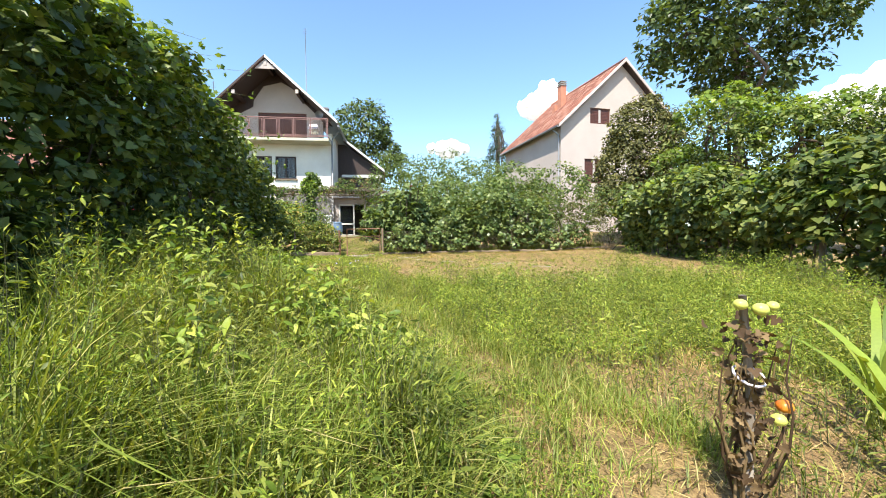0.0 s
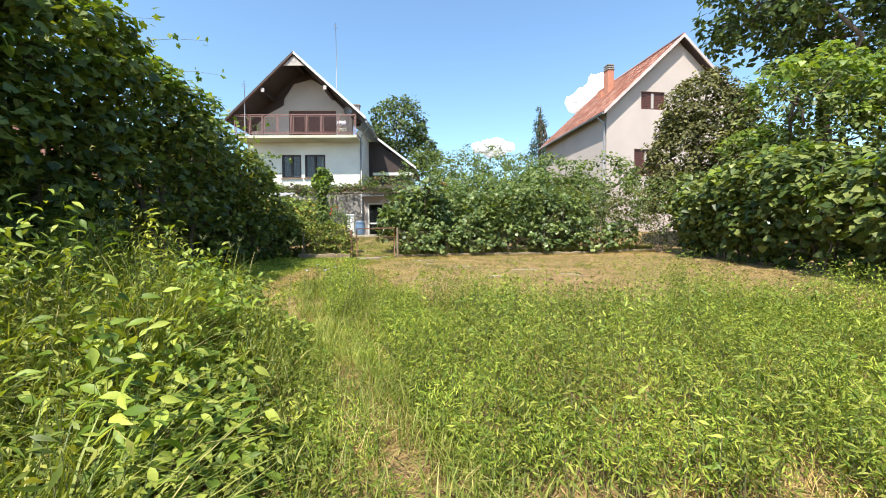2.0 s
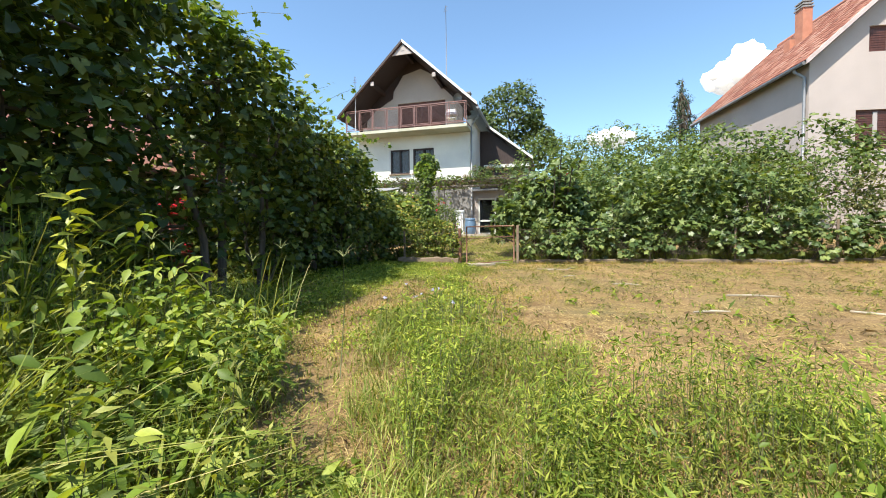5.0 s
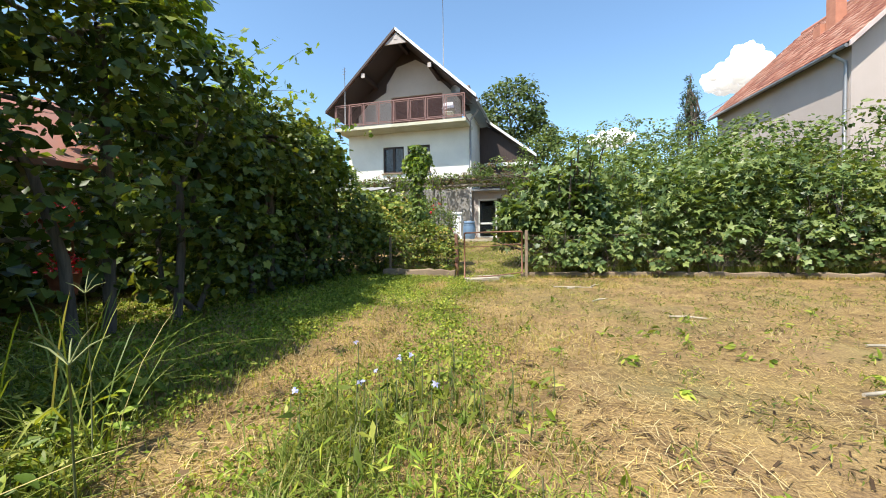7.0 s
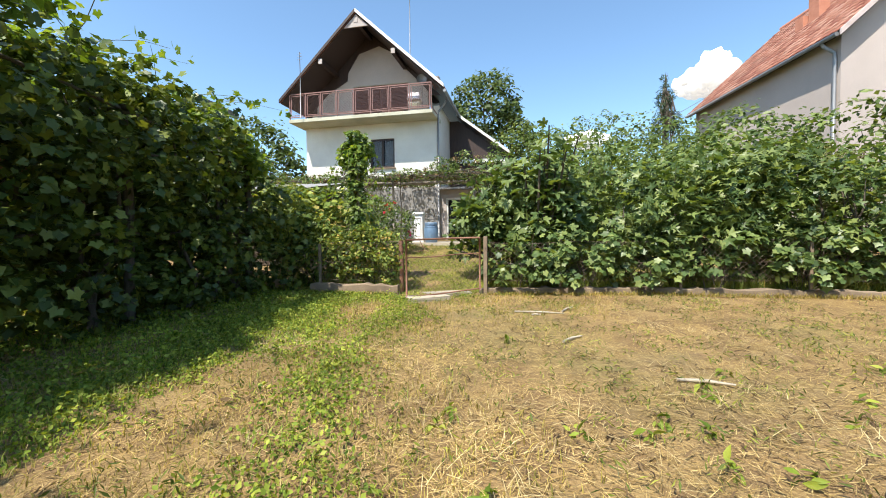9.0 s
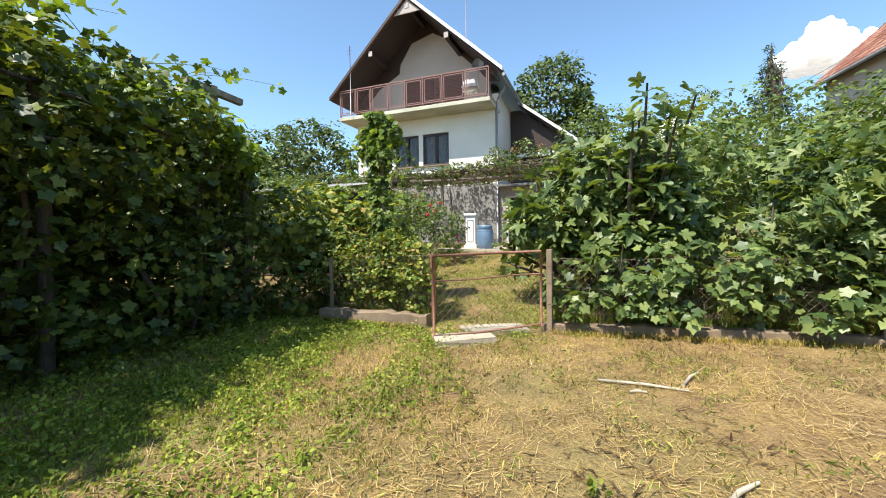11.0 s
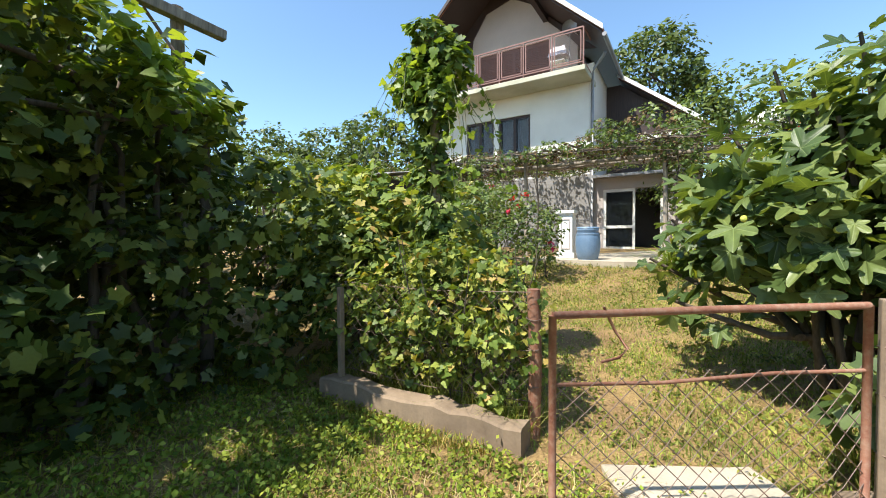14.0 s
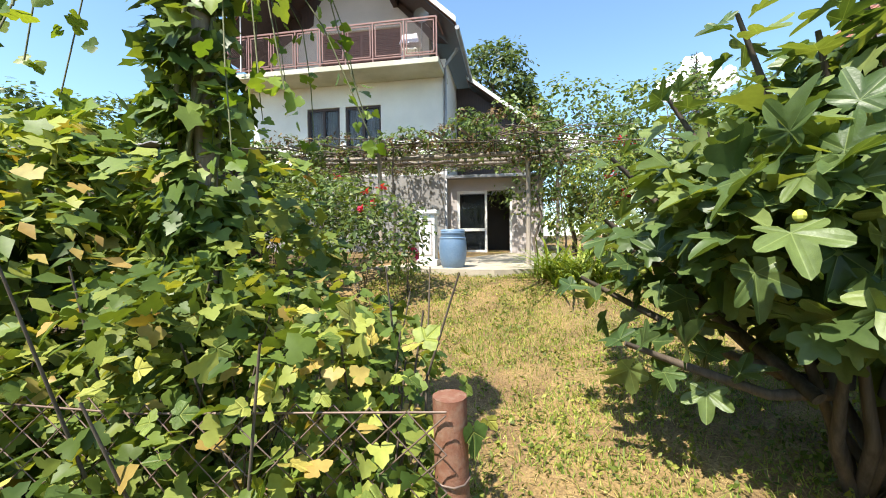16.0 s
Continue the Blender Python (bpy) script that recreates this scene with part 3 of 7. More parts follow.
    bm = boxes((-1.15, -0.75, 5.0, 5.4, 9.9, 11.3), (-1.2, -0.7, 4.95, 5.45, 11.3, 11.4))
    part("chimney", bm, M_CELLAR, h)
    # railing: posts, top and bottom rails and meshed panels
    posts = [-7.5, -6.6, -5.75, -4.85, -3.95, -3.05, -2.1, -1.05, 0.02]
    rail = part("railing", boxes((-7.5, 0.04, 0.02, 0.06, 9.08, 9.13), (-7.5, 0.04, 0.02, 0.06, 7.92, 7.96)), M_RAIL, h, "faded red metal balcony railing")
    for u in posts:
        part("post", boxes((u - 0.022, u + 0.022, 0.015, 0.065, 7.83, 9.08)), M_RAIL, rail)
    for v0, v1 in ((0.06, 1.15),):
        for z0, z1 in ((9.08, 9.13), (7.92, 7.96)):
            part("side_rail", boxes((0.01, 0.05, v0, v1, z0, z1)), M_RAIL, rail)
    for a, b in zip(posts, posts[1:]):
        a, b, z0, z1 = a + 0.07, b - 0.07, 8.0, 9.03
        p = part("panel", boxes((a, b, 0.03, 0.05, z1 - 0.035, z1), (a, b, 0.03, 0.05, z0, z0 + 0.035), (a, a + 0.035, 0.03, 0.05, z0, z1), (b - 0.035, b, 0.03, 0.05, z0, z1)), M_RAIL, rail)
        bm = bmesh.new()
        w, ht, step = b - a, z1 - z0, 0.075
        for sgn in (1, -1):
            k = -ht
            while k < w:
                s0, s1 = max(0, -k), min(ht, w - k)
                if s1 - s0 > 0.05:
                    q = [(a + k + s if sgn > 0 else b - k - s, z0 + s) for s in (s0, s1)]
                    vs = [bm.verts.new((q[0][0] - 0.003, 0.04, q[0][1])), bm.verts.new((q[0][0] + 0.003, 0.04, q[0][1])), bm.verts.new((q[1][0] + 0.003, 0.04, q[1][1])), bm.verts.new((q[1][0] - 0.003, 0.04, q[1][1]))]
                    bm.faces.new(vs)
                k += step
        part("wire_mesh", bm, M_MESH, p)
    # ground floor extension with the glazed door
    part("porch_wall", wall_with_holes(0.13, 3.4, 1.2, 4.1, 1.3, 1.55, [(0.45, 2.35, 1.54, 3.7)]), M_GABLE, h, "grey porch wall")
    part("porch_roof", boxes((0.13, 3.5, 0.9, 4.5, 4.1, 4.2)), M_PIPE, h)
    d = part("door", boxes((0.45, 0.55, 1.33, 1.42, 1.54, 3.7), (1.42, 1.5, 1.33, 1.42, 1.54, 3.7), (2.27, 2.35, 1.33, 1.42, 1.54, 3.7), (0.55, 1.42, 1.33, 1.42, 3.6, 3.7), (0.55, 1.42, 1.33, 1.42, 2.3, 2.4), (0.55, 1.42, 1.33, 1.42, 1.54, 1.64)), M_WHITEPAINT, h, "white glazed terrace door")
    part("pane", boxes((0.55, 1.42, 1.37, 1.38, 2.4, 3.6)), M_GLASS, d)
    part("pane", boxes((0.55, 1.42, 1.37, 1.38, 1.64, 2.3)), M_GLASS, d)
    # dark sheets close the doorway; room shade is in their colour
    part("backing", boxes((0.45, 2.35, 2.6, 2.65, 1.54, 3.7), (0.4, 0.45, 1.55, 2.6, 1.54, 3.7), (2.35, 2.4, 1.55, 2.6, 1.54, 3.7)), M_ROOM_SHADE, d)
    return h


H1 = build_balcony_house()


def h1(u, v, z):
    return H1.matrix_world @ Vector((u, v, z))


def antenna(u, v, z0, z1, label):
    p = h1(u, v, 0)
    t = thing("antenna", p.x, p.y, z0, 0, label, "antenna")
    bm = bmesh.new()
    tube(bm, [(0, 0, 0), (0.02, 0, (z1 - z0) * 0.6), (0.0, 0, z1 - z0)], [0.03, 0.022, 0.014], 6)
    part("mast", bm, M_PIPE, t)
    bm = bmesh.new()
    for i in range(3):
        z = z1 - z0 - 0.08 - 0.14 * i
        tube(bm, [(-0.1 - 0.03 * i, 0, z), (0.1 + 0.03 * i, 0, z)], 0.01, 5)
    part("element", bm, M_PIPE, t)


antenna(-1.9, 3.0, 11.0, 16.3, "tall thin metal aerial mast on the roof")
antenna(-6.8, -0.12, 7.83, 11.15, "short aerial mast fixed to the balcony")


def balcony_things():
    p = h1(-0.95, 0.55, 7.83)
    t = thing("balcony_chair", p.x, p.y, p.z, 7, "white cloth hung over a light garden chair on the balcony", "chair")
    for a, b in ((-0.22, -0.22), (0.22, -0.22), (-0.22, 0.22), (0.22, 0.22)):
        part("leg", tube(bmesh.new(), [(a, b, 0), (a * 0.9, b * 0.9, 0.45)], 0.016, 6), M_PIPE, t)
    part("seat", boxes((-0.25, 0.25, -0.25, 0.25, 0.45, 0.49), (-0.25, 0.25, 0.22, 0.26, 0.49, 0.95), bevel=0.015), M_WHITEPAINT, t)
    bm = bmesh.new()
    bmesh.ops.create_grid(bm, x_segments=14, y_segments=14, size=0.34)
    for v in bm.verts:
        r = max(abs(v.co.x), abs(v.co.y))
        v.co.z = 0.99 - max(0, r - 0.24) * 3.2 + 0.02 * math.sin(v.co.x * 20) * math.cos(v.co.y * 17)
        v.co.y *= 0.7
    part("cloth", bm, M_CLOTH, t, "draped white cloth")
    p = h1(-0.62, 0.75, 7.83)
    f = thing("satellite_dish", p.x, p.y, p.z, 15, "round grey dish on a pole on the balcony", "dish")
    bm = bmesh.new()
    tube(bm, [(0, 0.05, 0), (0, 0.05, 1.75)], 0.02, 6)
    part("pole", bm, M_PIPE, f)
    bm = bmesh.new()
    rings = []
    for i, (r, y) in enumerate(((0.03, 0.0), (0.12, -0.02), (0.2, -0.06), (0.26, -0.11))):
        rings.append([bm.verts.new((r * math.cos(k * 0.3142), y, 1.7 + r * math.sin(k * 0.3142))) for k in range(20)])
    for a, b in zip(rings, rings[1:]):
        for k in range(20):
            bm.faces.new((a[k], a[(k + 1) % 20], b[(k + 1) % 20], b[k]))
    part("reflector", bm, M_PIPE, f)


balcony_things()


# ---- the beige house with the tiled roof
def build_tiled_house():
    h = thing("house", 7.26, 24.2, 0, 15, "beige rendered gable house with an orange tiled roof", "house")
    wins = [(2.05, 3.5, 8.4, 9.38), (1.65, 3.1, 4.7, 6.2)]
    bm = wall_with_holes(0, 8.7, 1.3, 9.5, 0, 0.3, wins + [(0.0, 1.2, 8.2, 9.5), (7.5, 8.7, 8.2, 9.5)])
    prism(bm, [(0, 8.2), (1.2, 8.2), (1.2, 9.3)], 0, 0.3)
    prism(bm, [(7.5, 8.2), (8.7, 8.2), (7.5, 9.3)], 0, 0.3)
    prism(bm, [(1.2, 9.5), (7.5, 9.5), (4.35, 12.2), ], 0, 0.3)
    part("wall", bm, M_PINKWALL, h, "beige render front wall")
    for s in ((0, 0.3, 0.303, 7.9, 1.3, 8.2), (8.4, 8.7, 0.303, 7.9, 1.3, 8.2), (0, 8.7, 7.903, 8.2, 1.3, 8.2)):
        part("side_wall", boxes(s), M_PINKWALL, h)
    for u0, u1, z0, z1 in wins:
        w = part("window", boxes((u0, u0 + 0.08, 0.08, 0.18, z0, z1), (u1 - 0.08, u1, 0.08, 0.18, z0, z1), (u0 + 0.08, u1 - 0.08, 0.08, 0.18, z1 - 0.08, z1), (u0 + 0.08, u1 - 0.08, 0.08, 0.18, z0, z0 + 0.08)), M_SHUTTER, h, "brown wooden window frame")
        part("mullion", boxes(((u0 + u1) / 2 - 0.07, (u0 + u1) / 2 + 0.07, 0.06, 0.16, z0 + 0.08, z1 - 0.08)), M_GABLE, w)
        for a, b in ((u0 + 0.08, (u0 + u1) / 2 - 0.07), ((u0 + u1) / 2 + 0.07, u1 - 0.08)):
            s = part("shutter", boxes((a, b, 0.1, 0.13, z0 + 0.08, z1 - 0.08)), M_SHUTTER, w, "closed brown shutter")
            n = int((z1 - z0 - 0.2) / 0.09)
            part("slat", boxes(*[(a + 0.02, b - 0.02, 0.085, 0.1, z0 + 0.1 + i * 0.09, z0 + 0.16 + i * 0.09) for i in range(n)]), M_SHUTTER, s)
    # roof slabs under the tiles
    k = (12.4 - 8.1) / 4.65
    for sgn in (1, -1):
        bm = bmesh.new()
        prism(bm, [(4.35, 12.25), (4.35 - sgn * 4.65, 7.95), (4.35 - sgn * 4.65, 8.05), (4.35, 12.35)], -0.35, 8.4)
        part("roof", bm, M_DARKWOOD, h, "roof boards")
        bm = bmesh.new()
        prism(bm, [(4.35, 12.3), (4.35 - sgn * 4.72, 7.93), (4.35 - sgn * 4.72, 8.12), (4.35, 12.5)], -0.42, -0.36)
        part("verge_board", bm, M_VERGE, h, "faded pinkish verge trim")
    bm = bmesh.new()
    tube(bm, [(-0.4, -0.3, 8.0), (-0.4, 8.4, 8.0)], 0.07, 8)
    part("gutter", bm, M_PIPE, h)
    bm = bmesh.new()
    tube(bm, [(-0.4, 0.25, 7.95), (-0.38, 0.22, 7.85), (-0.08, 0.15, 7.6), (-0.07, 0.14, 7.4), (-0.07, 0.14, 1.5)], 0.055, 8)
    part("downpipe", bm, M_PIPE, h, "grey downpipe at the corner")
    c = part("chimney", boxes((2.24, 2.66, 3.6, 4.1, 9.9, 12.1), bevel=0.01), M_BRICK, h, "orange brick chimney")
    part("chimney_cap", boxes((2.2, 2.7, 3.56, 4.14, 12.1, 12.16), (2.22, 2.68, 3.58, 4.12, 12.24, 12.3), (2.22, 2.68, 3.58, 4.12, 12.38, 12.44), (2.3, 2.6, 3.65, 4.05, 12.16, 12.38)), M_CELLAR, c)
    part("chimney_block", boxes((2.1, 2.4, 4.2, 4.6, 9.9, 10.9)), M_BRICK, h)
    part("ridge", tube(bmesh.new(), [(4.35, -0.4, 12.42), (4.35, 8.4, 12.42)], 0.12, 8), M_TILE, h, "rounded ridge tiles")
    return h, k


H2, H2_SLOPE = build_tiled_house()


# ---- kerb, gate, posts and wire fence
def kerb(name, pts, w, z_top, label):
    bm = bmesh.new()
    rng = np.random.default_rng(8)
    L = []
    for (xa, ya), (xb, yb) in zip(pts, pts[1:]):
        n = max(2, int(math.hypot(xb - xa, yb - ya) / 0.12))
        L += [(xa + (xb - xa) * i / n, ya + (yb - ya) * i / n) for i in range(n)]
    L.append(pts[-1])
    rows = []
    for i, (x, y) in enumerate(L):
        a, b = L[max(0, i - 1)], L[min(len(L) - 1, i + 1)]
        d = Vector((b[0] - a[0], b[1] - a[1], 0)).normalized()
        n = Vector((-d.y, d.x, 0))
        g = gz(x, y)
        zt = g + z_top + rng.normal(0, 0.006) + 0.012 * math.sin(i * 0.9) + 0.008 * math.sin(i * 2.3)
        j = rng.normal(0, 0.006) + 0.012 * math.sin(i * 0.7)
        rows.append([bm.verts.new(Vector((x, y, 0)) + n * o + Vector((0, 0, z))) for o, z in ((j, g - 0.2), (j, zt - 0.015), (j + 0.015, zt), (w - 0.015, zt + rng.normal(0, 0.006)), (w, zt - 0.02), (w, g - 0.2))])
    for a, b in zip(rows, rows[1:]):
        for k in range(5):
            bm.faces.new((a[k], b[k], b[k + 1], a[k + 1]))
    bm.faces.new(rows[0])
    bm.faces.new(rows[-1][::-1])
    bmesh.ops.recalc_face_normals(bm, faces=bm.faces)
    return tagged(part(name, bm, M_CONCRETE), label, "kerb", kind="structure")


kerb("kerb_left", [(-5.45, 13.98), (-4.6, 14.08), (-3.75, 14.2)], 0.16, 0.18, "crumbling low concrete footing under the fence")
kerb("kerb_right", [(-2.35, 14.58), (-1.6, 14.78), (0.4, 15.15), (2.6, 15.35), (6.6, 15.7)], 0.16, 0.10, "crumbling low concrete footing under the fence")


def slabs():
    for i, (x, y, w, d, z, rz, tilt) in enumerate(((-3.03, 13.82, 0.68, 0.3, 0.725, 40, 1.5), (-2.9, 14.42, 0.8, 0.4, 0.715, 36, -2))):
        bm = boxes((-w / 2, w / 2, -d / 2, d / 2, -0.07, 0.03), bevel=0.012)
        bmesh.ops.subdivide_edges(bm, edges=bm.edges, cuts=2)
        rng = np.random.default_rng(i)
        for v in bm.verts:
            v.co += Vector(rng.normal(0, 0.004, 3))
        s = part("stone_slab", bm, M_SLAB)
        s.matrix_world = pose(x, y, z, tilt, 0, rz)
        tagged(s, "pale worn concrete step slab at the gate", "slab", "slabs at the gate")


slabs()
GATE_A, GATE_B = Vector((-3.33, 13.66, 0.74)), Vector((-2.32, 14.5, 0.82))


def chain_link(bm, a, b, z0, z1, step=0.075, r=0.0022, sag=None):
    """Diamond wire between two upright lines."""
    a, b = Vector(a), Vector(b)
    d = b - a
    d.z = 0
    w, ht = d.length, z1 - z0
    d.normalize()
    for sgn in (1, -1):
        k = -ht
        while k < w:
            s0, s1 = max(0, -k), min(ht, w - k)
            if s1 - s0 > 0.03:
                n = max(2, int((s1 - s0) / 0.15))
                pts = []
                for i in range(n + 1):
                    s = s0 + (s1 - s0) * i / n
                    u = k + s if sgn > 0 else w - k - s
                    p = Vector((a.x, a.y, 0)) + d * u
                    off = 0.02 * math.sin(u * 9 + s * 4)
                    pts.append((p.x - d.y * off, p.y + d.x * off, z0 + s + (sag(u) if sag else 0)))
                tube(bm, pts, r, 4, False)
            k += step


def gate():
    g = thing("gate", GATE_B.x, GATE_B.y, 0.75, 0, "rusty red pipe-framed garden gate with chain-link wire, standing ajar", "gate")
    o = Vector((GATE_B.x, GATE_B.y, 0.75))
    a, b = GATE_A - o, GATE_B - o
    A0, A1 = Vector((a.x, a.y, -0.03)), Vector((a.x, a.y, 0.92))
    B0, B1 = Vector((b.x, b.y, 0.05)), Vector((b.x, b.y, 0.95))
    part("upright", tube(bmesh.new(), [A0, A0.lerp(A1, 0.5), A1], 0.016, 10), M_RUST, g, "rusty upright pipe")
    part("upright", tube(bmesh.new(), [B0, B1], 0.016, 10), M_RUST, g)
    part("top_rail", tube(bmesh.new(), [A1, A1.lerp(B1, 0.5) + Vector((0, 0, 0.004)), B1], 0.016, 10), M_RUST, g)
    m0, m1 = A0.lerp(A1, 0.70), B0.lerp(B1, 0.7)
    part("middle_rail", tube(bmesh.new(), [m0, m0.lerp(m1, 0.35) + Vector((0, 0, -0.012)), m0.lerp(m1, 0.7) + Vector((0, 0, 0.006)), m1], 0.0085, 8), M_RUST, g)
    part("bottom_rail", tube(bmesh.new(), [A0 + Vector((0, 0, 0.03)), A0.lerp(B0, 0.4) + Vector((0, 0, 0.012)), B0 + Vector((0, 0, 0.02))], 0.012, 8), M_RUST, g)
    bm = bmesh.new()
    chain_link(bm, a, b, 0.02, 0.64, 0.095, 0.0022, lambda u: 0.02 + 0.05 * u / 1.3)
    part("wire_mesh", bm, M_WIRE, g, "sagging rusty chain-link wire")
    bm = bmesh.new()
    p = A1.lerp(B1, 0.16)
    tube(bm, [p + Vector((0, 0, 0.03)), p + Vector((0.04, 0.02, -0.07)), p + Vector((0.08, 0.05, -0.14)), p + Vector((0.05, 0.04, -0.18)), p + Vector((-0.01, 0, -0.2))], 0.006, 6)
    part("latch", bm, M_RUST, g, "bent wire latch")


gate()


def fence_post(x, y, z1, r, label, mat, square=False):
    t = thing("fence_post", x, y, gz(x, y), 0, label, "post", "fence posts")
    h = z1 - gz(x, y)
    if square:
        part("shaft", boxes((-r, r, -r, r, -0.1, h), bevel=0.008), mat, t)
    else:
        part("shaft", tube(bmesh.new(), [(0, 0, -0.1), (0.01, 0.005, h * 0.5), (0, 0, h)], r, 12, False), mat, t)
        bm = bmesh.new()
        tube(bm, [(0, 0, h), (0, 0, h - 0.03), (0, 0, h - 0.08)], [r, r * 0.82, r * 0.5], 12)
        part("open_top", bm, mat, t)
    for k in (0.35, 0.6, 0.8):
        bm = bmesh.new()
        tube(bm, [(math.cos(q) * (r + 0.006), math.sin(q) * (r + 0.006), h * k + 0.004 * math.sin(q * 2)) for q in np.linspace(0, 6.3, 12)], 0.003, 4, False)
        part("wire_tie", bm, M_WIRE, t)


fence_post(-3.81, 14.48, 1.655, 0.042, "rusty peeling round pipe fence post beside the gate", M_RUST)
fence_post(-2.24, 14.6, 1.72, 0.033, "grey square concrete gate post", M_CONCRETE, True)
for x, y, z in ((-5.3, 14.08, 1.6), (-1.0, 14.98, 1.7), (0.9, 15.28, 1.65), (2.7, 15.45, 1.7), (4.6, 15.6, 1.75)):
    fence_post(x, y, z, 0.022, "thin grey concrete fence post in the hedge", M_CONCRETE, True)


def wire_fence(name, pts, h):
    t = thing(name, pts[0][0], pts[0][1], gz(*pts[0]), 0, "rusty chain-link fence grown through by plants", "fence")
    o = Vector((pts[0][0], pts[0][1], gz(*pts[0])))
    for (xa, ya), (xb, yb) in zip(pts, pts[1:]):
        bm = bmesh.new()
        z = gz(xa, ya) - o.z + 0.2
        chain_link(bm, (xa - o.x, ya - o.y, 0), (xb - o.x, yb - o.y, 0), z, z + h, 0.09, 0.002)
        part("wire_mesh", bm, M_WIRE, t)
        bm = bmesh.new()
        for zz in (0.05, h * 0.5, h):
            tube(bm, [(xa - o.x, ya - o.y, z + zz), ((xa + xb) / 2 - o.x, (ya + yb) / 2 - o.y, z + zz - 0.03), (xb - o.x, yb - o.y, z + zz)], 0.003, 5, False)
        part("strand", bm, M_WIRE, t)


wire_fence("wire_fence", [(-5.3, 14.12), (-3.8, 14.42)], 0.75)
wire_fence("wire_fence", [(-2.2, 14.7), (-1.0, 15.0), (0.9, 15.3), (2.7, 15.48), (4.6, 15.63)], 0.7)


# ---- terrace with pillar, barrel and pergola
def terrace():
    bm = bmesh.new()
    rng = np.random.default_rng(2)
    out = [(-9.5, 20.3), (-7.6, 20.1), (-6.4, 19.95), (-4.6, 19.8), (-3.9, 20.2), (-3.2, 22.5), (-3.4, 27.5), (-15.5, 26.0), (-15.0, 20.8)]
    top = [bm.verts.new((x, y, 1.53)) for x, y in out]
    bot = [bm.verts.new((x, y, 1.2)) for x, y in out]
    bm.faces.new(top)
    for i in range(len(out)):
        bm.faces.new((top[i], bot[i], bot[(i + 1) % len(out)], top[(i + 1) % len(out)]))
    bmesh.ops.recalc_face_normals(bm, faces=bm.faces)
    tagged(part("terrace", bm, M_SLAB), "pale concrete terrace in front of the house", "terrace", kind="structure")


terrace()


def pillar():
    t = thing("gate_pillar", -6.02, 20.72, 1.53, 7, "white moulded concrete garden pillar", "pillar")
    w = 0.15
    part("shaft", boxes((-w, w, -w, w, 0.12, 0.95), bevel=0.01), M_WHITEPAINT, t)
    part("base", boxes((-w - 0.05, w + 0.05, -w - 0.05, w + 0.05, 0, 0.12), bevel=0.012), M_WHITEPAINT, t)
    part("cap", boxes((-w - 0.05, w + 0.05, -w - 0.05, w + 0.05, 0.98, 1.05), (-w - 0.02, w + 0.02, -w - 0.02, w + 0.02, 0.95, 0.98), bevel=0.01), M_WHITEPAINT, t)
    f = 0.02
    part("moulding", boxes((-0.1, -0.1 + f, -w - 0.015, -w, 0.2, 0.86), (0.1 - f, 0.1, -w - 0.015, -w, 0.2, 0.86), (-0.08, 0.08, -w - 0.015, -w, 0.84, 0.86), (-0.08, 0.08, -w - 0.015, -w, 0.2, 0.22)), M_GABLE, t)


pillar()


def barrel():
    t = thing("water_barrel", -5.42, 20.3, 1.53, 0, "blue plastic rain barrel with a lid", "barrel")
    prof = [(0.18, 0.0), (0.2, 0.02), (0.235, 0.17), (0.245, 0.33), (0.235, 0.48), (0.205, 0.58), (0.215, 0.59), (0.215, 0.63), (0.2, 0.64)]
    bm = bmesh.new()
    tube(bm, [(0, 0, z) for r, z in prof], [r for r, z in prof], 28)
    part("body", bm, M_BARREL, t)
    part("lid", tube(bmesh.new(), [(0, 0, 0.642), (0, 0, 0.665), (0, 0, 0.67)], [0.218, 0.218, 0.2], 28), M_BARREL, t, "blue screw lid")
    part("hoop", tube(bmesh.new(), [(0, 0, 0.50), (0, 0, 0.515), (0, 0, 0.53)], [0.225, 0.24, 0.222], 28, False), M_BARREL, t)


barrel()


def pergola():
    t = thing("pergola", -8.0, 21.0, 1.5, 4, "grey wooden pole pergola overgrown with vine", "pergola")
    o = t.matrix_world.inverted()
    rng = np.random.default_rng(12)
    for x, y in ((-13.2, 20.4), (-10.2, 20.7), (-7.15, 20.95), (-4.2, 21.3), (-3.7, 24.5)):
        p = o @ Vector((x, y, 1.4))
        part("post", tube(bmesh.new(), [p, p + Vector((0.02, 0, 1.3)), p + Vector((0, 0, 2.45))], 0.045, 8), M_POLE, t)
    for y, z in ((20.9, 3.82), (22.6, 4.05), (24.2, 4.28)):
        a, b = o @ Vector((-13.6, y - 0.5, z)), o @ Vector((-3.4, y + 0.6, z - 0.12))
        part("beam", tube(bmesh.new(), [a, a.lerp(b, 0.3) + Vector((0, 0, 0.06)), a.lerp(b, 0.65) + Vector((0, 0, -0.05)), b], 0.045, 8), M_POLE, t)
    for i in range(26):
        x = -13.4 + i * 0.39 + rng.normal(0, 0.06)
        a, b = o @ Vector((x, 20.1 + rng.normal(0, 0.15), 3.86 + rng.normal(0, 0.04))), o @ Vector((x + rng.normal(0, 0.25), 26.4, 4.5))
        part("pole", tube(bmesh.new(), [a, a.lerp(b, 0.5) + Vector((rng.normal(0, 0.05), 0, -0.06)), b], [0.022, 0.02, 0.014], 6), M_POLE, t)


pergola()


# ---- vine arbour along the garden's edge
ARB = [(-3.4, -4.0), (-3.5, 0.5), (-3.95, 2.5), (-4.1, 4.0), (-4.4, 6.5), (-5.0, 9.2), (-5.65, 12.3), (-5.9, 13.9), (-5.95, 15.0)]


